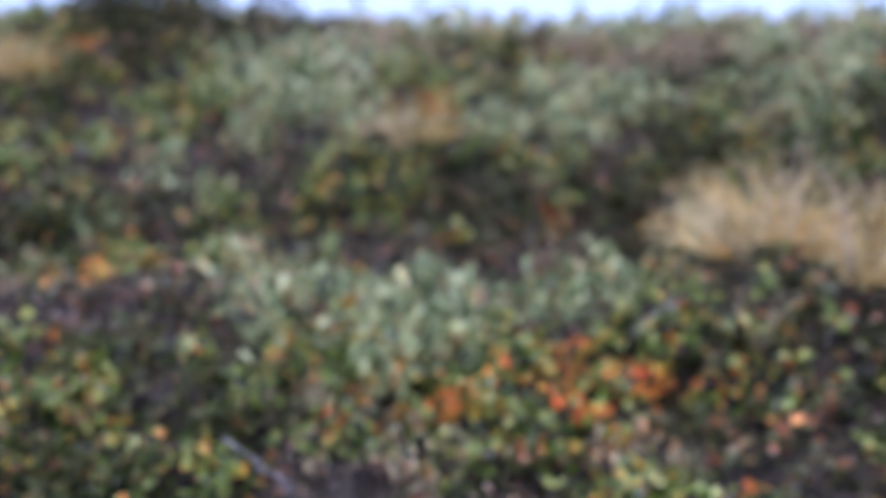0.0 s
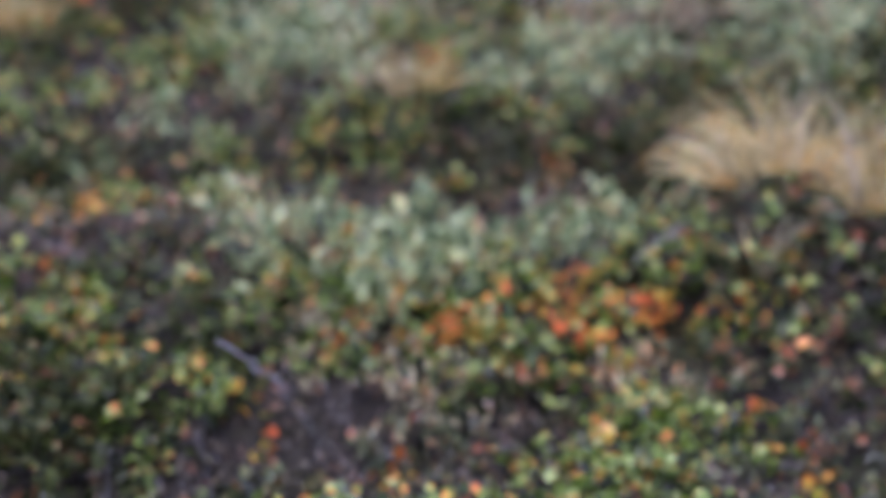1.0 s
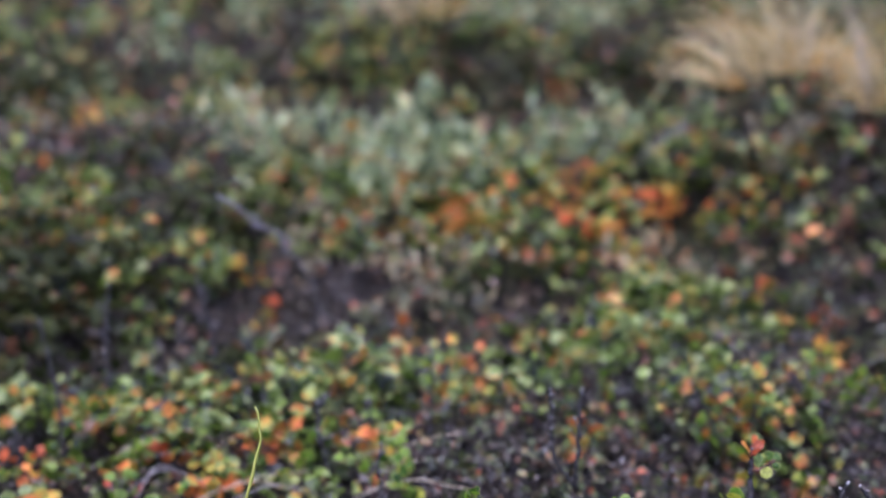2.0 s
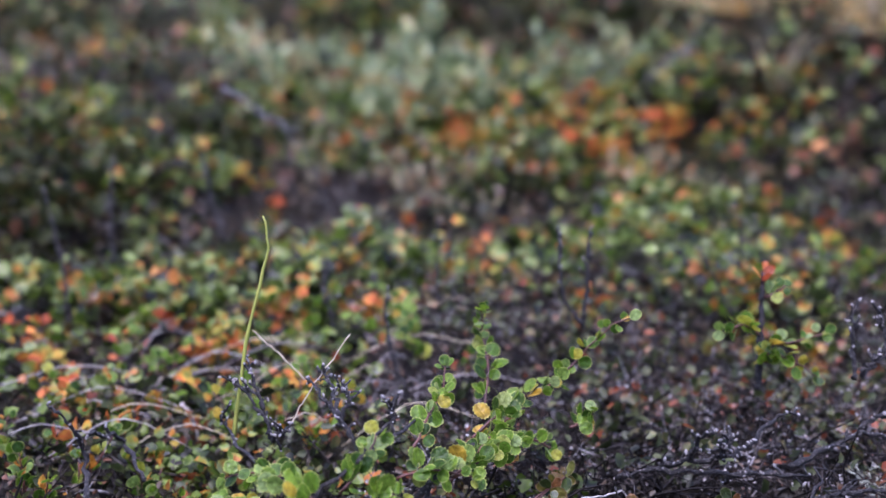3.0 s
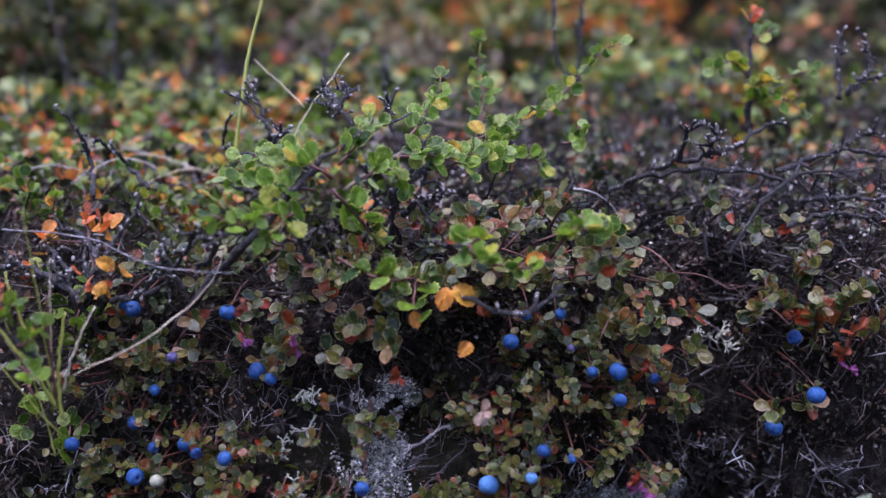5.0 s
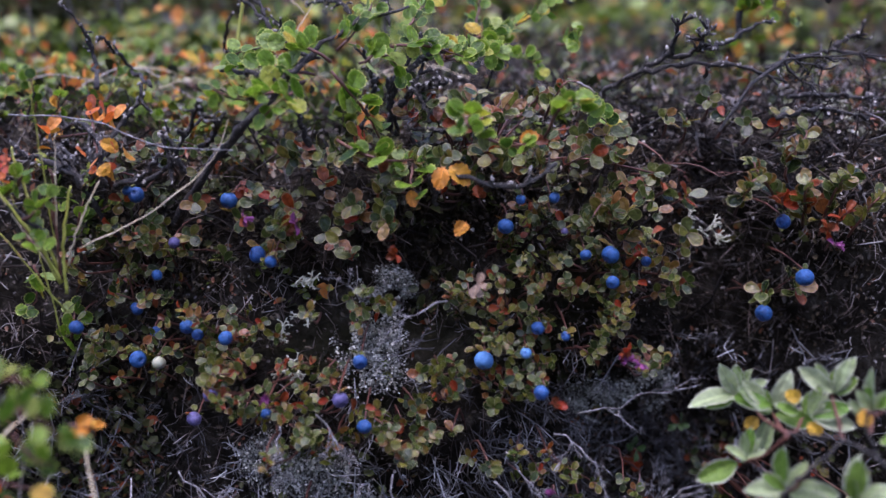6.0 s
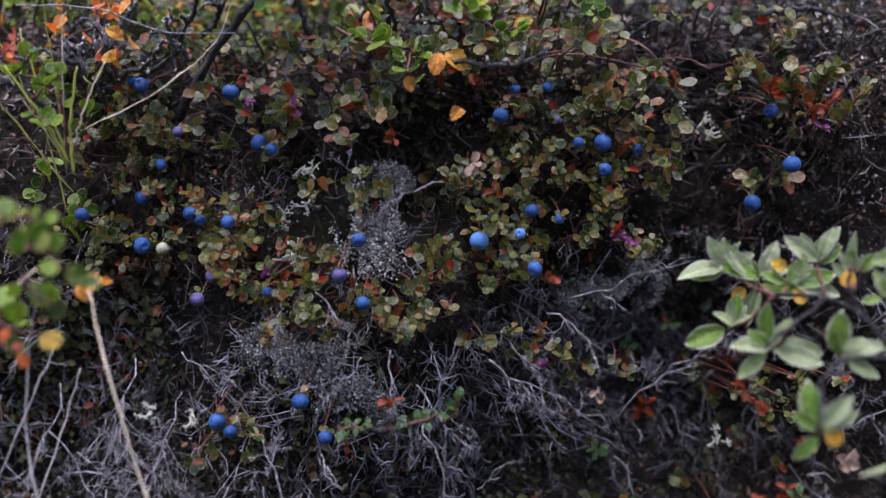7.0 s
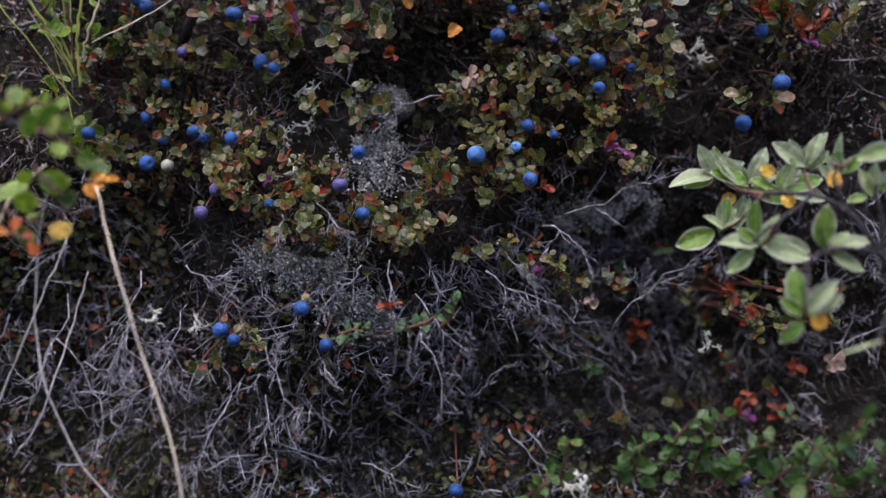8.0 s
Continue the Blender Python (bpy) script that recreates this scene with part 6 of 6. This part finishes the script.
dead_twig((0.2478, 1.4171, 0.6782), (0.3261, 1.4427, 0.7293), 0.003, 6, 2, 0.3, M_twig, "pale dead stick under the grass tussock", group="dead sticks on the heath")
for k in range(17):  # dead sticks on the dark part of the heath shelf
    x, y = rng.uniform(0.03, 0.26), rng.uniform(0.56, 0.78)
    b = surf(np.array([x]), u_of_y(np.array([y])))[0]
    dead_twig(b, b + np.array([rng.normal(0, 0.035), rng.normal(0, 0.03), rng.uniform(0.008, 0.03)]), rng.uniform(0.0008, 0.0014), 5, 4, 0.6, M_twig if k % 3 == 0 else M_bark, "dark dead twig lying on the heath shelf", group="dead twigs on the shelf")

for k in range(9):  # upright dark stems standing in the heath
    x, y = rng.uniform(-0.36, 0.30), rng.uniform(0.66, 1.05)
    b = surf(np.array([x]), u_of_y(np.array([y])))[0]
    t_ = b + np.array([rng.normal(0, 0.018), rng.normal(0, 0.01), rng.uniform(0.05, 0.085)])
    bare_shrub("upright dark bare stem standing in the heath", [[b, (b + t_) / 2 + rng.normal(0, 0.005, 3), t_]], 0.0015, 3)

# orange-leaved sprig in the dark wood
red_sprig = thing("autumn_bilberry", (-0.1640, 0.4861, 0.3975), "small shrub with orange-red autumn leaves in dark birch wood", "bilberry shrub")
o = np.array(red_sprig.location)
paths = [stem_path([(-0.1640, 0.4861, 0.3975), (-0.1720, 0.4867, 0.4160), (-0.1772, 0.4993, 0.4286), (-0.1786, 0.4999, 0.4342)], 0.0009, 0.0005, 8), stem_path([(-0.1648, 0.4805, 0.4053), (-0.1595, 0.4724, 0.4079), (-0.1564, 0.4672, 0.4126)], 0.0008, 0.0004, 6),
         stem_path([(-0.1760, 0.4953, 0.4237), (-0.2067, 0.5291, 0.4206), (-0.2109, 0.5242, 0.4188)], 0.0007, 0.0004, 6)]
place("stem", tube(paths, M_bark_red, "stem", 5, 0.1, o), red_sprig)
for at in ((-0.1788, 0.4999, 0.4326), (-0.1547, 0.4611, 0.4116), (-0.2099, 0.5216, 0.4183), (-0.1696, 0.4980, 0.4323), (-0.1630, 0.4621, 0.4057)):
    for k in range(5):
        put_leaf(red_sprig, o, "orange" if rng.random() < 0.8 else "yellow", np.array(at) + rng.normal(0, 0.004, 3), rng.normal(0, 0.7, 3) + np.array([0, -0.4, 0.2]), np.array([0, -0.7, 0.6]) + rng.normal(0, 0.6, 3), 0.0082 * rng.uniform(0.7, 1.2))

# small upright birch on the shelf, with a red top
leafy_shrub("dwarf_birch", "small upright dwarf birch with green leaves and a red tip", "dwarf birch", (0.1690, 0.6004, 0.4794), [
    ([(0.1690, 0.6004, 0.4794), (0.1695, 0.6037, 0.5082), (0.1710, 0.6064, 0.5306), (0.1719, 0.6079, 0.5434)], 0.0022, 0.001, M_bark)], [
    ([(0.1701, 0.6039, 0.5098), (0.1571, 0.5948, 0.5176), (0.1469, 0.5942, 0.5128)], "birch", 0.009, 0.0035), ([(0.1711, 0.6034, 0.5050), (0.1793, 0.5935, 0.5067), (0.2031, 0.5943, 0.5131)], "birch", 0.009, 0.0045),
    ([(0.1711, 0.6030, 0.5018), (0.1825, 0.5926, 0.4988), (0.1984, 0.5915, 0.4895)], "birch", 0.009, 0.0045), ([(0.1716, 0.6064, 0.5306), (0.1790, 0.6068, 0.5339), (0.1838, 0.6071, 0.5371)], "birch", 0.0085, 0.004),
    ([(0.1716, 0.6071, 0.5370), (0.1709, 0.6079, 0.5434), (0.1741, 0.6084, 0.5482)], "orange", 0.009, 0.004), ([(0.1705, 0.6022, 0.4954), (0.1730, 0.5924, 0.4972), (0.1698, 0.5931, 0.5035)], "birch", 0.009, 0.0035)])


def random_shrub(name, label, category, cx, cy, radius, height, twigs, kind, size, group, other=None, share=0.0):
    """A low shrub of upright leafy twigs about a place of the heath."""
    root = surf(np.array([cx]), u_of_y(np.array([cy])))[0]
    ob = thing(name, root, label, category, group)
    for k in range(int(twigs * 0.5)):
        a, r = rng.uniform(0, 6.283), radius * math.sqrt(rng.uniform(0, 1))
        b = surf(np.array([cx + 0.6 * r * math.cos(a)]), u_of_y(np.array([cy + 0.6 * r * math.sin(a)])))[0]
        tip = b + np.array([0.5 * r * math.cos(a), 0.5 * r * math.sin(a), height * rng.uniform(0.5, 1.1)])
        path = stem_path([b, (b + tip) / 2 + rng.normal(0, 0.005, 3), tip], 0.0009, 0.0004, 7)
        place("twig", tube([path], M_bark_red, "twig", 4, 0.1, root), ob)
        leaves_along(ob, root, [q[0] for q in path], kind, size, size * 0.5, 0.3, (0, -0.45, 0.85), other, share)
    return ob


for cx, cy, rr, hh, tw, kd, sz, ot, sh in [(-0.165, 0.575, 0.035, 0.020, 16, "birch", 0.009, "yellow", 0.22), (-0.23, 0.575, 0.04, 0.035, 20, "birch", 0.009, "yellow", 0.18), (-0.10, 0.64, 0.045, 0.035, 24, "birch", 0.010, "yellow", 0.2),
                                           (-0.21, 0.68, 0.05, 0.035, 16, "birch", 0.010, "orange", 0.2), (-0.02, 0.74, 0.05, 0.035, 14, "birch", 0.011, "orange", 0.08), (-0.26, 0.80, 0.05, 0.040, 16, "birch", 0.011, "orange", 0.2),
                                           (-0.13, 0.80, 0.05, 0.045, 16, "birch", 0.011, "orange", 0.05), (0.26, 0.82, 0.06, 0.045, 18, "birch", 0.011, "yellow", 0.2), (0.33, 0.92, 0.06, 0.045, 16, "birch", 0.011, "orange", 0.08),
                                           (-0.20, 0.50, 0.025, 0.035, 8, "birch", 0.0095, None, 0), (0.14, 0.92, 0.06, 0.035, 14, "birch", 0.011, "orange", 0.12), (0.02, 0.88, 0.05, 0.03, 10, "bilberry", 0.010, "orange", 0.2)]:
    random_shrub("heath_shrub", "low heath shrub with %s leaves on the shelf" % {"birch": "round green", "bilberry": "olive"}[kd], "dwarf shrub", cx, cy, rr, hh, tw, kd, sz, "low shrubs on the shelf", ot, sh)

# ---- willow sprig before the bank ----
willow = thing("willow_sprig", (0.1948, 0.3538, 0.2685), "willow sprig with pale downy grey-green leaves and yellow ones", "willow")
o = np.array(willow.location)
woods = [[(0.2134, 0.3606, 0.2394), (0.1786, 0.3606, 0.2837), (0.1647, 0.3625, 0.3007), (0.1526, 0.3683, 0.3072), (0.1347, 0.3782, 0.3065)], [(0.1647, 0.3625, 0.3007), (0.1601, 0.3637, 0.3110), (0.1589, 0.3647, 0.3201)],
         [(0.1786, 0.3606, 0.2837), (0.1547, 0.3459, 0.2875), (0.1368, 0.3253, 0.2834), (0.1325, 0.3137, 0.2703)], [(0.1526, 0.3683, 0.3072), (0.1372, 0.3621, 0.2971), (0.1243, 0.3561, 0.2885)], [(0.1786, 0.3606, 0.2837), (0.1765, 0.3574, 0.3000), (0.1741, 0.3587, 0.3113)],
         [(0.1814, 0.3444, 0.2744), (0.1665, 0.3232, 0.2646), (0.1593, 0.3123, 0.2582)]]
for k, pts_ in enumerate(woods):
    place("branch", tube([stem_path(pts_, 0.0014 if k == 0 else 0.0009, 0.0006, 10, 0.0004)], M_bark, "branch", 6, 0.12, o), willow)
knots = np.array([q for pts_ in woods for q in pts_])


def shoot(at, fan):
    """A short shoot from the nearest wood, with leaves fanned about its end: angle, length in millimetres, look (0 downy, 1 green, 2 edge on)."""
    at = np.array(at)
    root = knots[np.argmin(np.linalg.norm(knots - at, axis=1))]
    place("twig", tube([stem_path([root, (root + at) / 2 + np.array([0, 0, -0.002]), at], 0.0009, 0.0006, 7, 0.0003)], M_bark_red, "twig", 5, 0.1, o), willow)
    for angle, length, kind in fan + [(rng.uniform(20, 160), rng.uniform(8, 11), int(rng.integers(2))) for _ in range(4 if len(fan) > 1 else 0)]:
        w = math.radians(angle)
        along = np.array([math.cos(w), rng.uniform(-0.35, 0.05), math.sin(w)])
        up = np.array([0.35 * math.cos(w + 1.57), -0.8, 0.35]) + rng.normal(0, 0.25, 3)
        if kind == 2:
            up = np.array([math.cos(w + 1.57), -0.25, math.sin(w + 1.57)])
        base = at + np.array([math.cos(w), 0, math.sin(w)]) * 0.002 + rng.normal(0, 0.001, 3)
        put_leaf(willow, o, "willowgreen" if kind == 1 else "willow", base, along, up, length / 1000 * 1.22)


shoot((0.1261, 0.4200, 0.3116), [(123, 14.0, 0), (-177, 17.6, 0), (-166, 12.6, 1), (74, 11.1, 2)])
shoot((0.1382, 0.4100, 0.3070), [(152, 17.7, 0), (126, 10.7, 0), (69, 14.4, 0), (135, 14.1, 0), (-10, 14.7, 1), (165, 15.0, 1), (-107, 12.9, 2), (-107, 12.9, 0)])
shoot((0.1611, 0.4050, 0.3157), [(144, 15.0, 0), (118, 10.6, 0), (74, 11.8, 0), (63, 14.9, 0), (85, 9.5, 1)])
shoot((0.1497, 0.4050, 0.3069), [(76, 11.5, 0), (18, 14.6, 1), (-13, 15.8, 0)])
shoot((0.1226, 0.3980, 0.2882), [(-162, 16.0, 1), (146, 9.4, 0)])
shoot((0.1319, 0.3700, 0.2858), [(99, 14.2, 1), (175, 15.1, 0), (-141, 13.1, 0), (0, 16.0, 0), (-17, 15.8, 0)])
shoot((0.1554, 0.3600, 0.2852), [(94, 13.7, 2), (93, 14.7, 1), (-33, 12.9, 0), (18, 16.4, 0)])
shoot((0.1702, 0.3850, 0.3122), [(101, 14.5, 2), (140, 8.5, 0)])
shoot((0.1639, 0.3600, 0.3214), [(19, 14.5, 0)])
shoot((0.1798, 0.3750, 0.3057), [(111, 9.3, 0), (-167, 7.1, 1), (75, 5.5, 0)])
shoot((0.1382, 0.3300, 0.2632), [(105, 14.8, 1), (-139, 9.8, 1), (53, 13.6, 0)])
shoot((0.1594, 0.3100, 0.2586), [(-167, 12.0, 2)])
for at in ((0.1410, 0.4050, 0.3166), (0.1499, 0.4000, 0.3052), (0.1646, 0.3800, 0.3165), (0.1315, 0.4100, 0.3044), (0.1422, 0.3280, 0.2654)):
    put_leaf(willow, o, "gold", at, (rng.normal(0, 0.6), -0.2, -0.6), (rng.normal(0, 0.3), -0.9, 0.3), 0.0068, "yellow autumn leaf")

# ---- birch sprigs before the bank, beside the grass ----
leafy_shrub("birch_sprig", "drooping dwarf birch sprig with green and orange leaves", "dwarf birch", (-0.2006, 0.3503, 0.3275), [([(-0.2006, 0.3503, 0.3275), (-0.1657, 0.3311, 0.3353), (-0.1472, 0.3156, 0.3323)], 0.0012, 0.0007, M_bark)], [
    ([(-0.1472, 0.3156, 0.3323), (-0.1352, 0.3102, 0.3284), (-0.1295, 0.3191, 0.3180)], "birch", 0.0095, 0.0035), ([(-0.1657, 0.3311, 0.3353), (-0.1533, 0.3216, 0.3404), (-0.1412, 0.3167, 0.3414)], "birch", 0.009, 0.0045),
    ([(-0.1827, 0.3481, 0.3077), (-0.1673, 0.3421, 0.2994), (-0.1519, 0.3416, 0.2951)], "birch", 0.012, 0.0075), ([(-0.1473, 0.3686, 0.3114), (-0.1426, 0.3685, 0.3102), (-0.1380, 0.3685, 0.3102)], "yellow", 0.008, 0.0045), ([(-0.1529, 0.3293, 0.3196), (-0.1465, 0.3283, 0.3112), (-0.1402, 0.3280, 0.3081)], "birch", 0.0085, 0.005),
    ([(-0.1695, 0.3413, 0.2929), (-0.1620, 0.3361, 0.2912), (-0.1587, 0.3360, 0.2902)], "orange", 0.009, 0.006)], "birch sprigs by the grass")
leafy_shrub("birch_sprig", "dwarf birch branch with fresh green leaves beside grass", "dwarf birch", (-0.2223, 0.4457, 0.4071), [([(-0.2223, 0.4457, 0.4071), (-0.1999, 0.4392, 0.3937), (-0.1828, 0.4330, 0.3830), (-0.1765, 0.4418, 0.3721)], 0.0018, 0.0008, M_bark)], [
    ([(-0.1999, 0.4392, 0.3937), (-0.1884, 0.4299, 0.4005), (-0.1828, 0.4257, 0.4080)], "birch", 0.009, 0.004), ([(-0.1878, 0.4332, 0.3854), (-0.1766, 0.4238, 0.3912), (-0.1730, 0.4244, 0.3960)], "birch", 0.0095, 0.004), ([(-0.1878, 0.4330, 0.3830), (-0.1833, 0.4274, 0.3785), (-0.1753, 0.4219, 0.3743)], "birch", 0.009, 0.005),
    ([(-0.2028, 0.4351, 0.4026), (-0.1945, 0.4307, 0.4078), (-0.1901, 0.4261, 0.4116)], "orange", 0.0085, 0.004), ([(-0.1942, 0.4608, 0.3619), (-0.1915, 0.4599, 0.3540), (-0.1941, 0.4588, 0.3435)], "birch", 0.0095, 0.004)], "birch sprigs by the grass")


# ---- grass stalks ----
def stalk(pts_, r0, r1, mat, label, name="grass_stalk", group="grass stalks"):
    p0 = np.array(pts_[0], float)
    ob = new(name, tube([stem_path(pts_, r0, r1, 16, 0.0003)], mat, name, 5, 0.08, p0))
    ob.location = p0
    return tagged(ob, label, "grass", group)


stalk([(-0.2090, 0.4748, 0.4319), (-0.1668, 0.4644, 0.4292), (-0.1310, 0.4530, 0.4174), (-0.0968, 0.4429, 0.4167)], 0.00045, 0.0003, M_twig, "dry stalk lying across the dark birch wood")
stalk([(-0.1023, 0.3429, 0.1744), (-0.1093, 0.3468, 0.2082), (-0.1208, 0.3509, 0.2443), (-0.1335, 0.3555, 0.2848), (-0.1410, 0.3634, 0.3094)], 0.00055, 0.00045, M_straw, "long dry straw-coloured grass stalk leaning on the bank")
stalk([(-0.1313, 0.3718, 0.1631), (-0.1516, 0.3697, 0.1888), (-0.1656, 0.3684, 0.2210), (-0.1710, 0.3721, 0.2540), (-0.1662, 0.3660, 0.2882), (-0.1571, 0.3590, 0.3152)], 0.00045, 0.0003, M_straw_grey, "thin bleached grass blade bent in an arc")
stalk([(-0.1824, 0.3555, 0.2846), (-0.1745, 0.3575, 0.3027), (-0.1599, 0.3593, 0.3181)], 0.0006, 0.0004, M_straw, "dry grass stalk beside the birch sprig")
stalk([(-0.2007, 0.3968, 0.2058), (-0.1794, 0.3919, 0.2505), (-0.1647, 0.3958, 0.2851)], 0.0004, 0.00025, M_straw_grey, "thin bleached grass blade on the bank")
stalk([(-0.1957, 0.4042, 0.1826), (-0.1792, 0.3968, 0.2059), (-0.1654, 0.4014, 0.2463), (-0.1592, 0.4040, 0.2690)], 0.0004, 0.00025, M_straw_grey, "thin bleached grass blade on the bank")
stalk([(-0.1647, 0.4370, 0.3724), (-0.1367, 0.4370, 0.3861), (-0.1132, 0.4400, 0.4041), (-0.1040, 0.4450, 0.4158), (-0.1000, 0.4500, 0.4304)], 0.00032, 0.0002, M_straw, "dry grass stalk leaning across the bank")
stalk([(-0.1738, 0.4401, 0.3569), (-0.1752, 0.4380, 0.3826), (-0.1750, 0.4357, 0.4077)], 0.0007, 0.0004, M_bark_red, "reddish grass stem by the birch")
stalk([(-0.1718, 0.4396, 0.3519), (-0.1717, 0.4371, 0.3751), (-0.1668, 0.4349, 0.4003)], 0.0009, 0.0005, M_grass, "green grass stem by the birch")
stalk([(-0.1738, 0.4401, 0.3569), (-0.1828, 0.4324, 0.3781), (-0.1961, 0.4249, 0.4007)], 0.001, 0.0005, M_grass, "green grass blade by the birch")
stalk([(-0.1751, 0.4407, 0.3620), (-0.1822, 0.4380, 0.3825), (-0.1891, 0.4354, 0.4052), (-0.1929, 0.4368, 0.4175)], 0.0007, 0.0004, M_grass, "green grass blade by the birch")
stalk([(-0.1713, 0.4410, 0.3645), (-0.1647, 0.4380, 0.3826), (-0.1544, 0.4352, 0.4029)], 0.0006, 0.0003, M_straw, "dry grass stalk by the birch")
for k in range(6):
    a0, a1 = rng.uniform(0.0, 1.0), rng.uniform(-0.5, 1.0)
    g0 = np.array((-0.1751, 0.4448, 0.3537)) + np.array([rng.normal(0, 0.006), 0, rng.normal(0, 0.01)])
    g2 = g0 + np.array([0.055 * (a1 - 0.55), -0.02 * a0, 0.05 + 0.03 * a0])
    stalk([g0, (g0 + g2) / 2 + np.array([0.004 * (a1 - 0.5), -0.002, 0.006]), g2], 0.0004, 0.0002, M_grass if k % 3 else M_straw, "thin grass blade beside the birch sprig")
stalk([(-0.1153, 0.5478, 0.4624), (-0.1125, 0.5506, 0.4860), (-0.1068, 0.5551, 0.5242), (-0.0996, 0.5582, 0.5507), (-0.0985, 0.5601, 0.5669), (-0.1009, 0.5614, 0.5786)], 0.0013, 0.0005, M_grass, "tall yellow-green grass stem on the shelf")
stalk([(-0.1539, 0.6423, 0.4344), (-0.1578, 0.6436, 0.4457), (-0.1655, 0.6449, 0.4574)], 0.0016, 0.0012, M_straw_grey, "white bleached straw fragment on the heath")
stalk([(0.0579, 0.5003, 0.4507), (0.0708, 0.5149, 0.4473), (0.0873, 0.5544, 0.4357), (0.0877, 0.5382, 0.4286)], 0.0007, 0.0004, M_straw_grey, "curled white dry grass blade")
stalk([(-0.0872, 0.5486, 0.4685), (-0.0770, 0.5508, 0.4876), (-0.0550, 0.5545, 0.5186)], 0.0004, 0.00025, M_straw, "thin dry grass stalk on the shelf")
stalk([(-0.0811, 0.5712, 0.4900), (-0.0965, 0.5730, 0.5051), (-0.1088, 0.5742, 0.5157)], 0.00045, 0.00025, M_straw, "thin dry grass stalk on the shelf")
for k in range(34):  # dry blades lying over the shelf
    x, y = rng.uniform(-0.30, -0.02), rng.uniform(0.58, 0.85)
    b = surf(np.array([x]), u_of_y(np.array([y])))[0]
    l = rng.uniform(0.05, 0.12)
    w0 = rng.normal(0.3, 0.6)
    d = np.array([math.cos(w0), 0.4 * math.sin(w0), 0])
    stalk([b + np.array([0, 0, 0.014]), b + d * l * 0.5 + np.array([0, 0, rng.uniform(0.024, 0.038)]), b + d * l + np.array([0, 0, rng.uniform(0.015, 0.035)])], 0.00042, 0.0002, M_straw if k % 2 else M_straw_grey, "dry grass blade lying over the heath", "grass_stalk", "dry blades on the shelf")


# ---- small withered things on the bank ----
def scrap(name, label, category, at, kind, size, count):
    at = np.array(at)
    ob = thing(name, at, label, category, name + " on the bank")
    place("stalk", tube([stem_path([at + np.array([0, 0.012, -0.004]), at + np.array([0, 0.005, 0.001]), at], 0.0005, 0.0004, 5)], M_bark_red, "stalk", 4, 0.1, at), ob)
    for k in range(count):
        leaf = put_leaf(ob, at, kind, at, rng.normal(0, 1, 3) + np.array([0, -0.6, 0.1]), np.array([0, -0.8, 0.5]) + rng.normal(0, 0.6, 3), size * rng.uniform(0.7, 1.2))
        leaf.name = "petal" if kind == "violet" else "leaf"


for at in ((0.0848, 0.4305, 0.3233), (0.0795, 0.4306, 0.3248), (0.0463, 0.4192, 0.2686), (-0.0799, 0.4188, 0.3097), (-0.0931, 0.4476, 0.3858), (0.1743, 0.4465, 0.3752), (0.1293, 0.3677, 0.2143), (-0.0701, 0.4473, 0.3832)):
    scrap("withered_flower", "withered violet flower on the bank", "flower", at, "violet", 0.0048, 5)
for at in ((0.0125, 0.4344, 0.3578), (0.0603, 0.4693, 0.4367), (0.0669, 0.4691, 0.4354), (0.0706, 0.4226, 0.2544), (0.1745, 0.3998, 0.2304)):
    scrap("dried_leaf_cluster", "curled pale brown dried leaves on the bank", "dried leaves", at, "dried", 0.0062, 4)
for at in ((-0.0237, 0.4074, 0.2538), (0.1339, 0.4131, 0.2589), (0.1417, 0.4123, 0.2525), (0.1710, 0.4472, 0.3818), (0.0461, 0.4236, 0.3070), (0.0782, 0.4310, 0.3279), (-0.0247, 0.4517, 0.3692), (-0.0967, 0.4650, 0.3991), (0.0143, 0.4646, 0.3945)):
    scrap("red_leaf_cluster", "small bright red-brown withered leaves on the bank", "withered leaves", at, "red", 0.0055, 5)
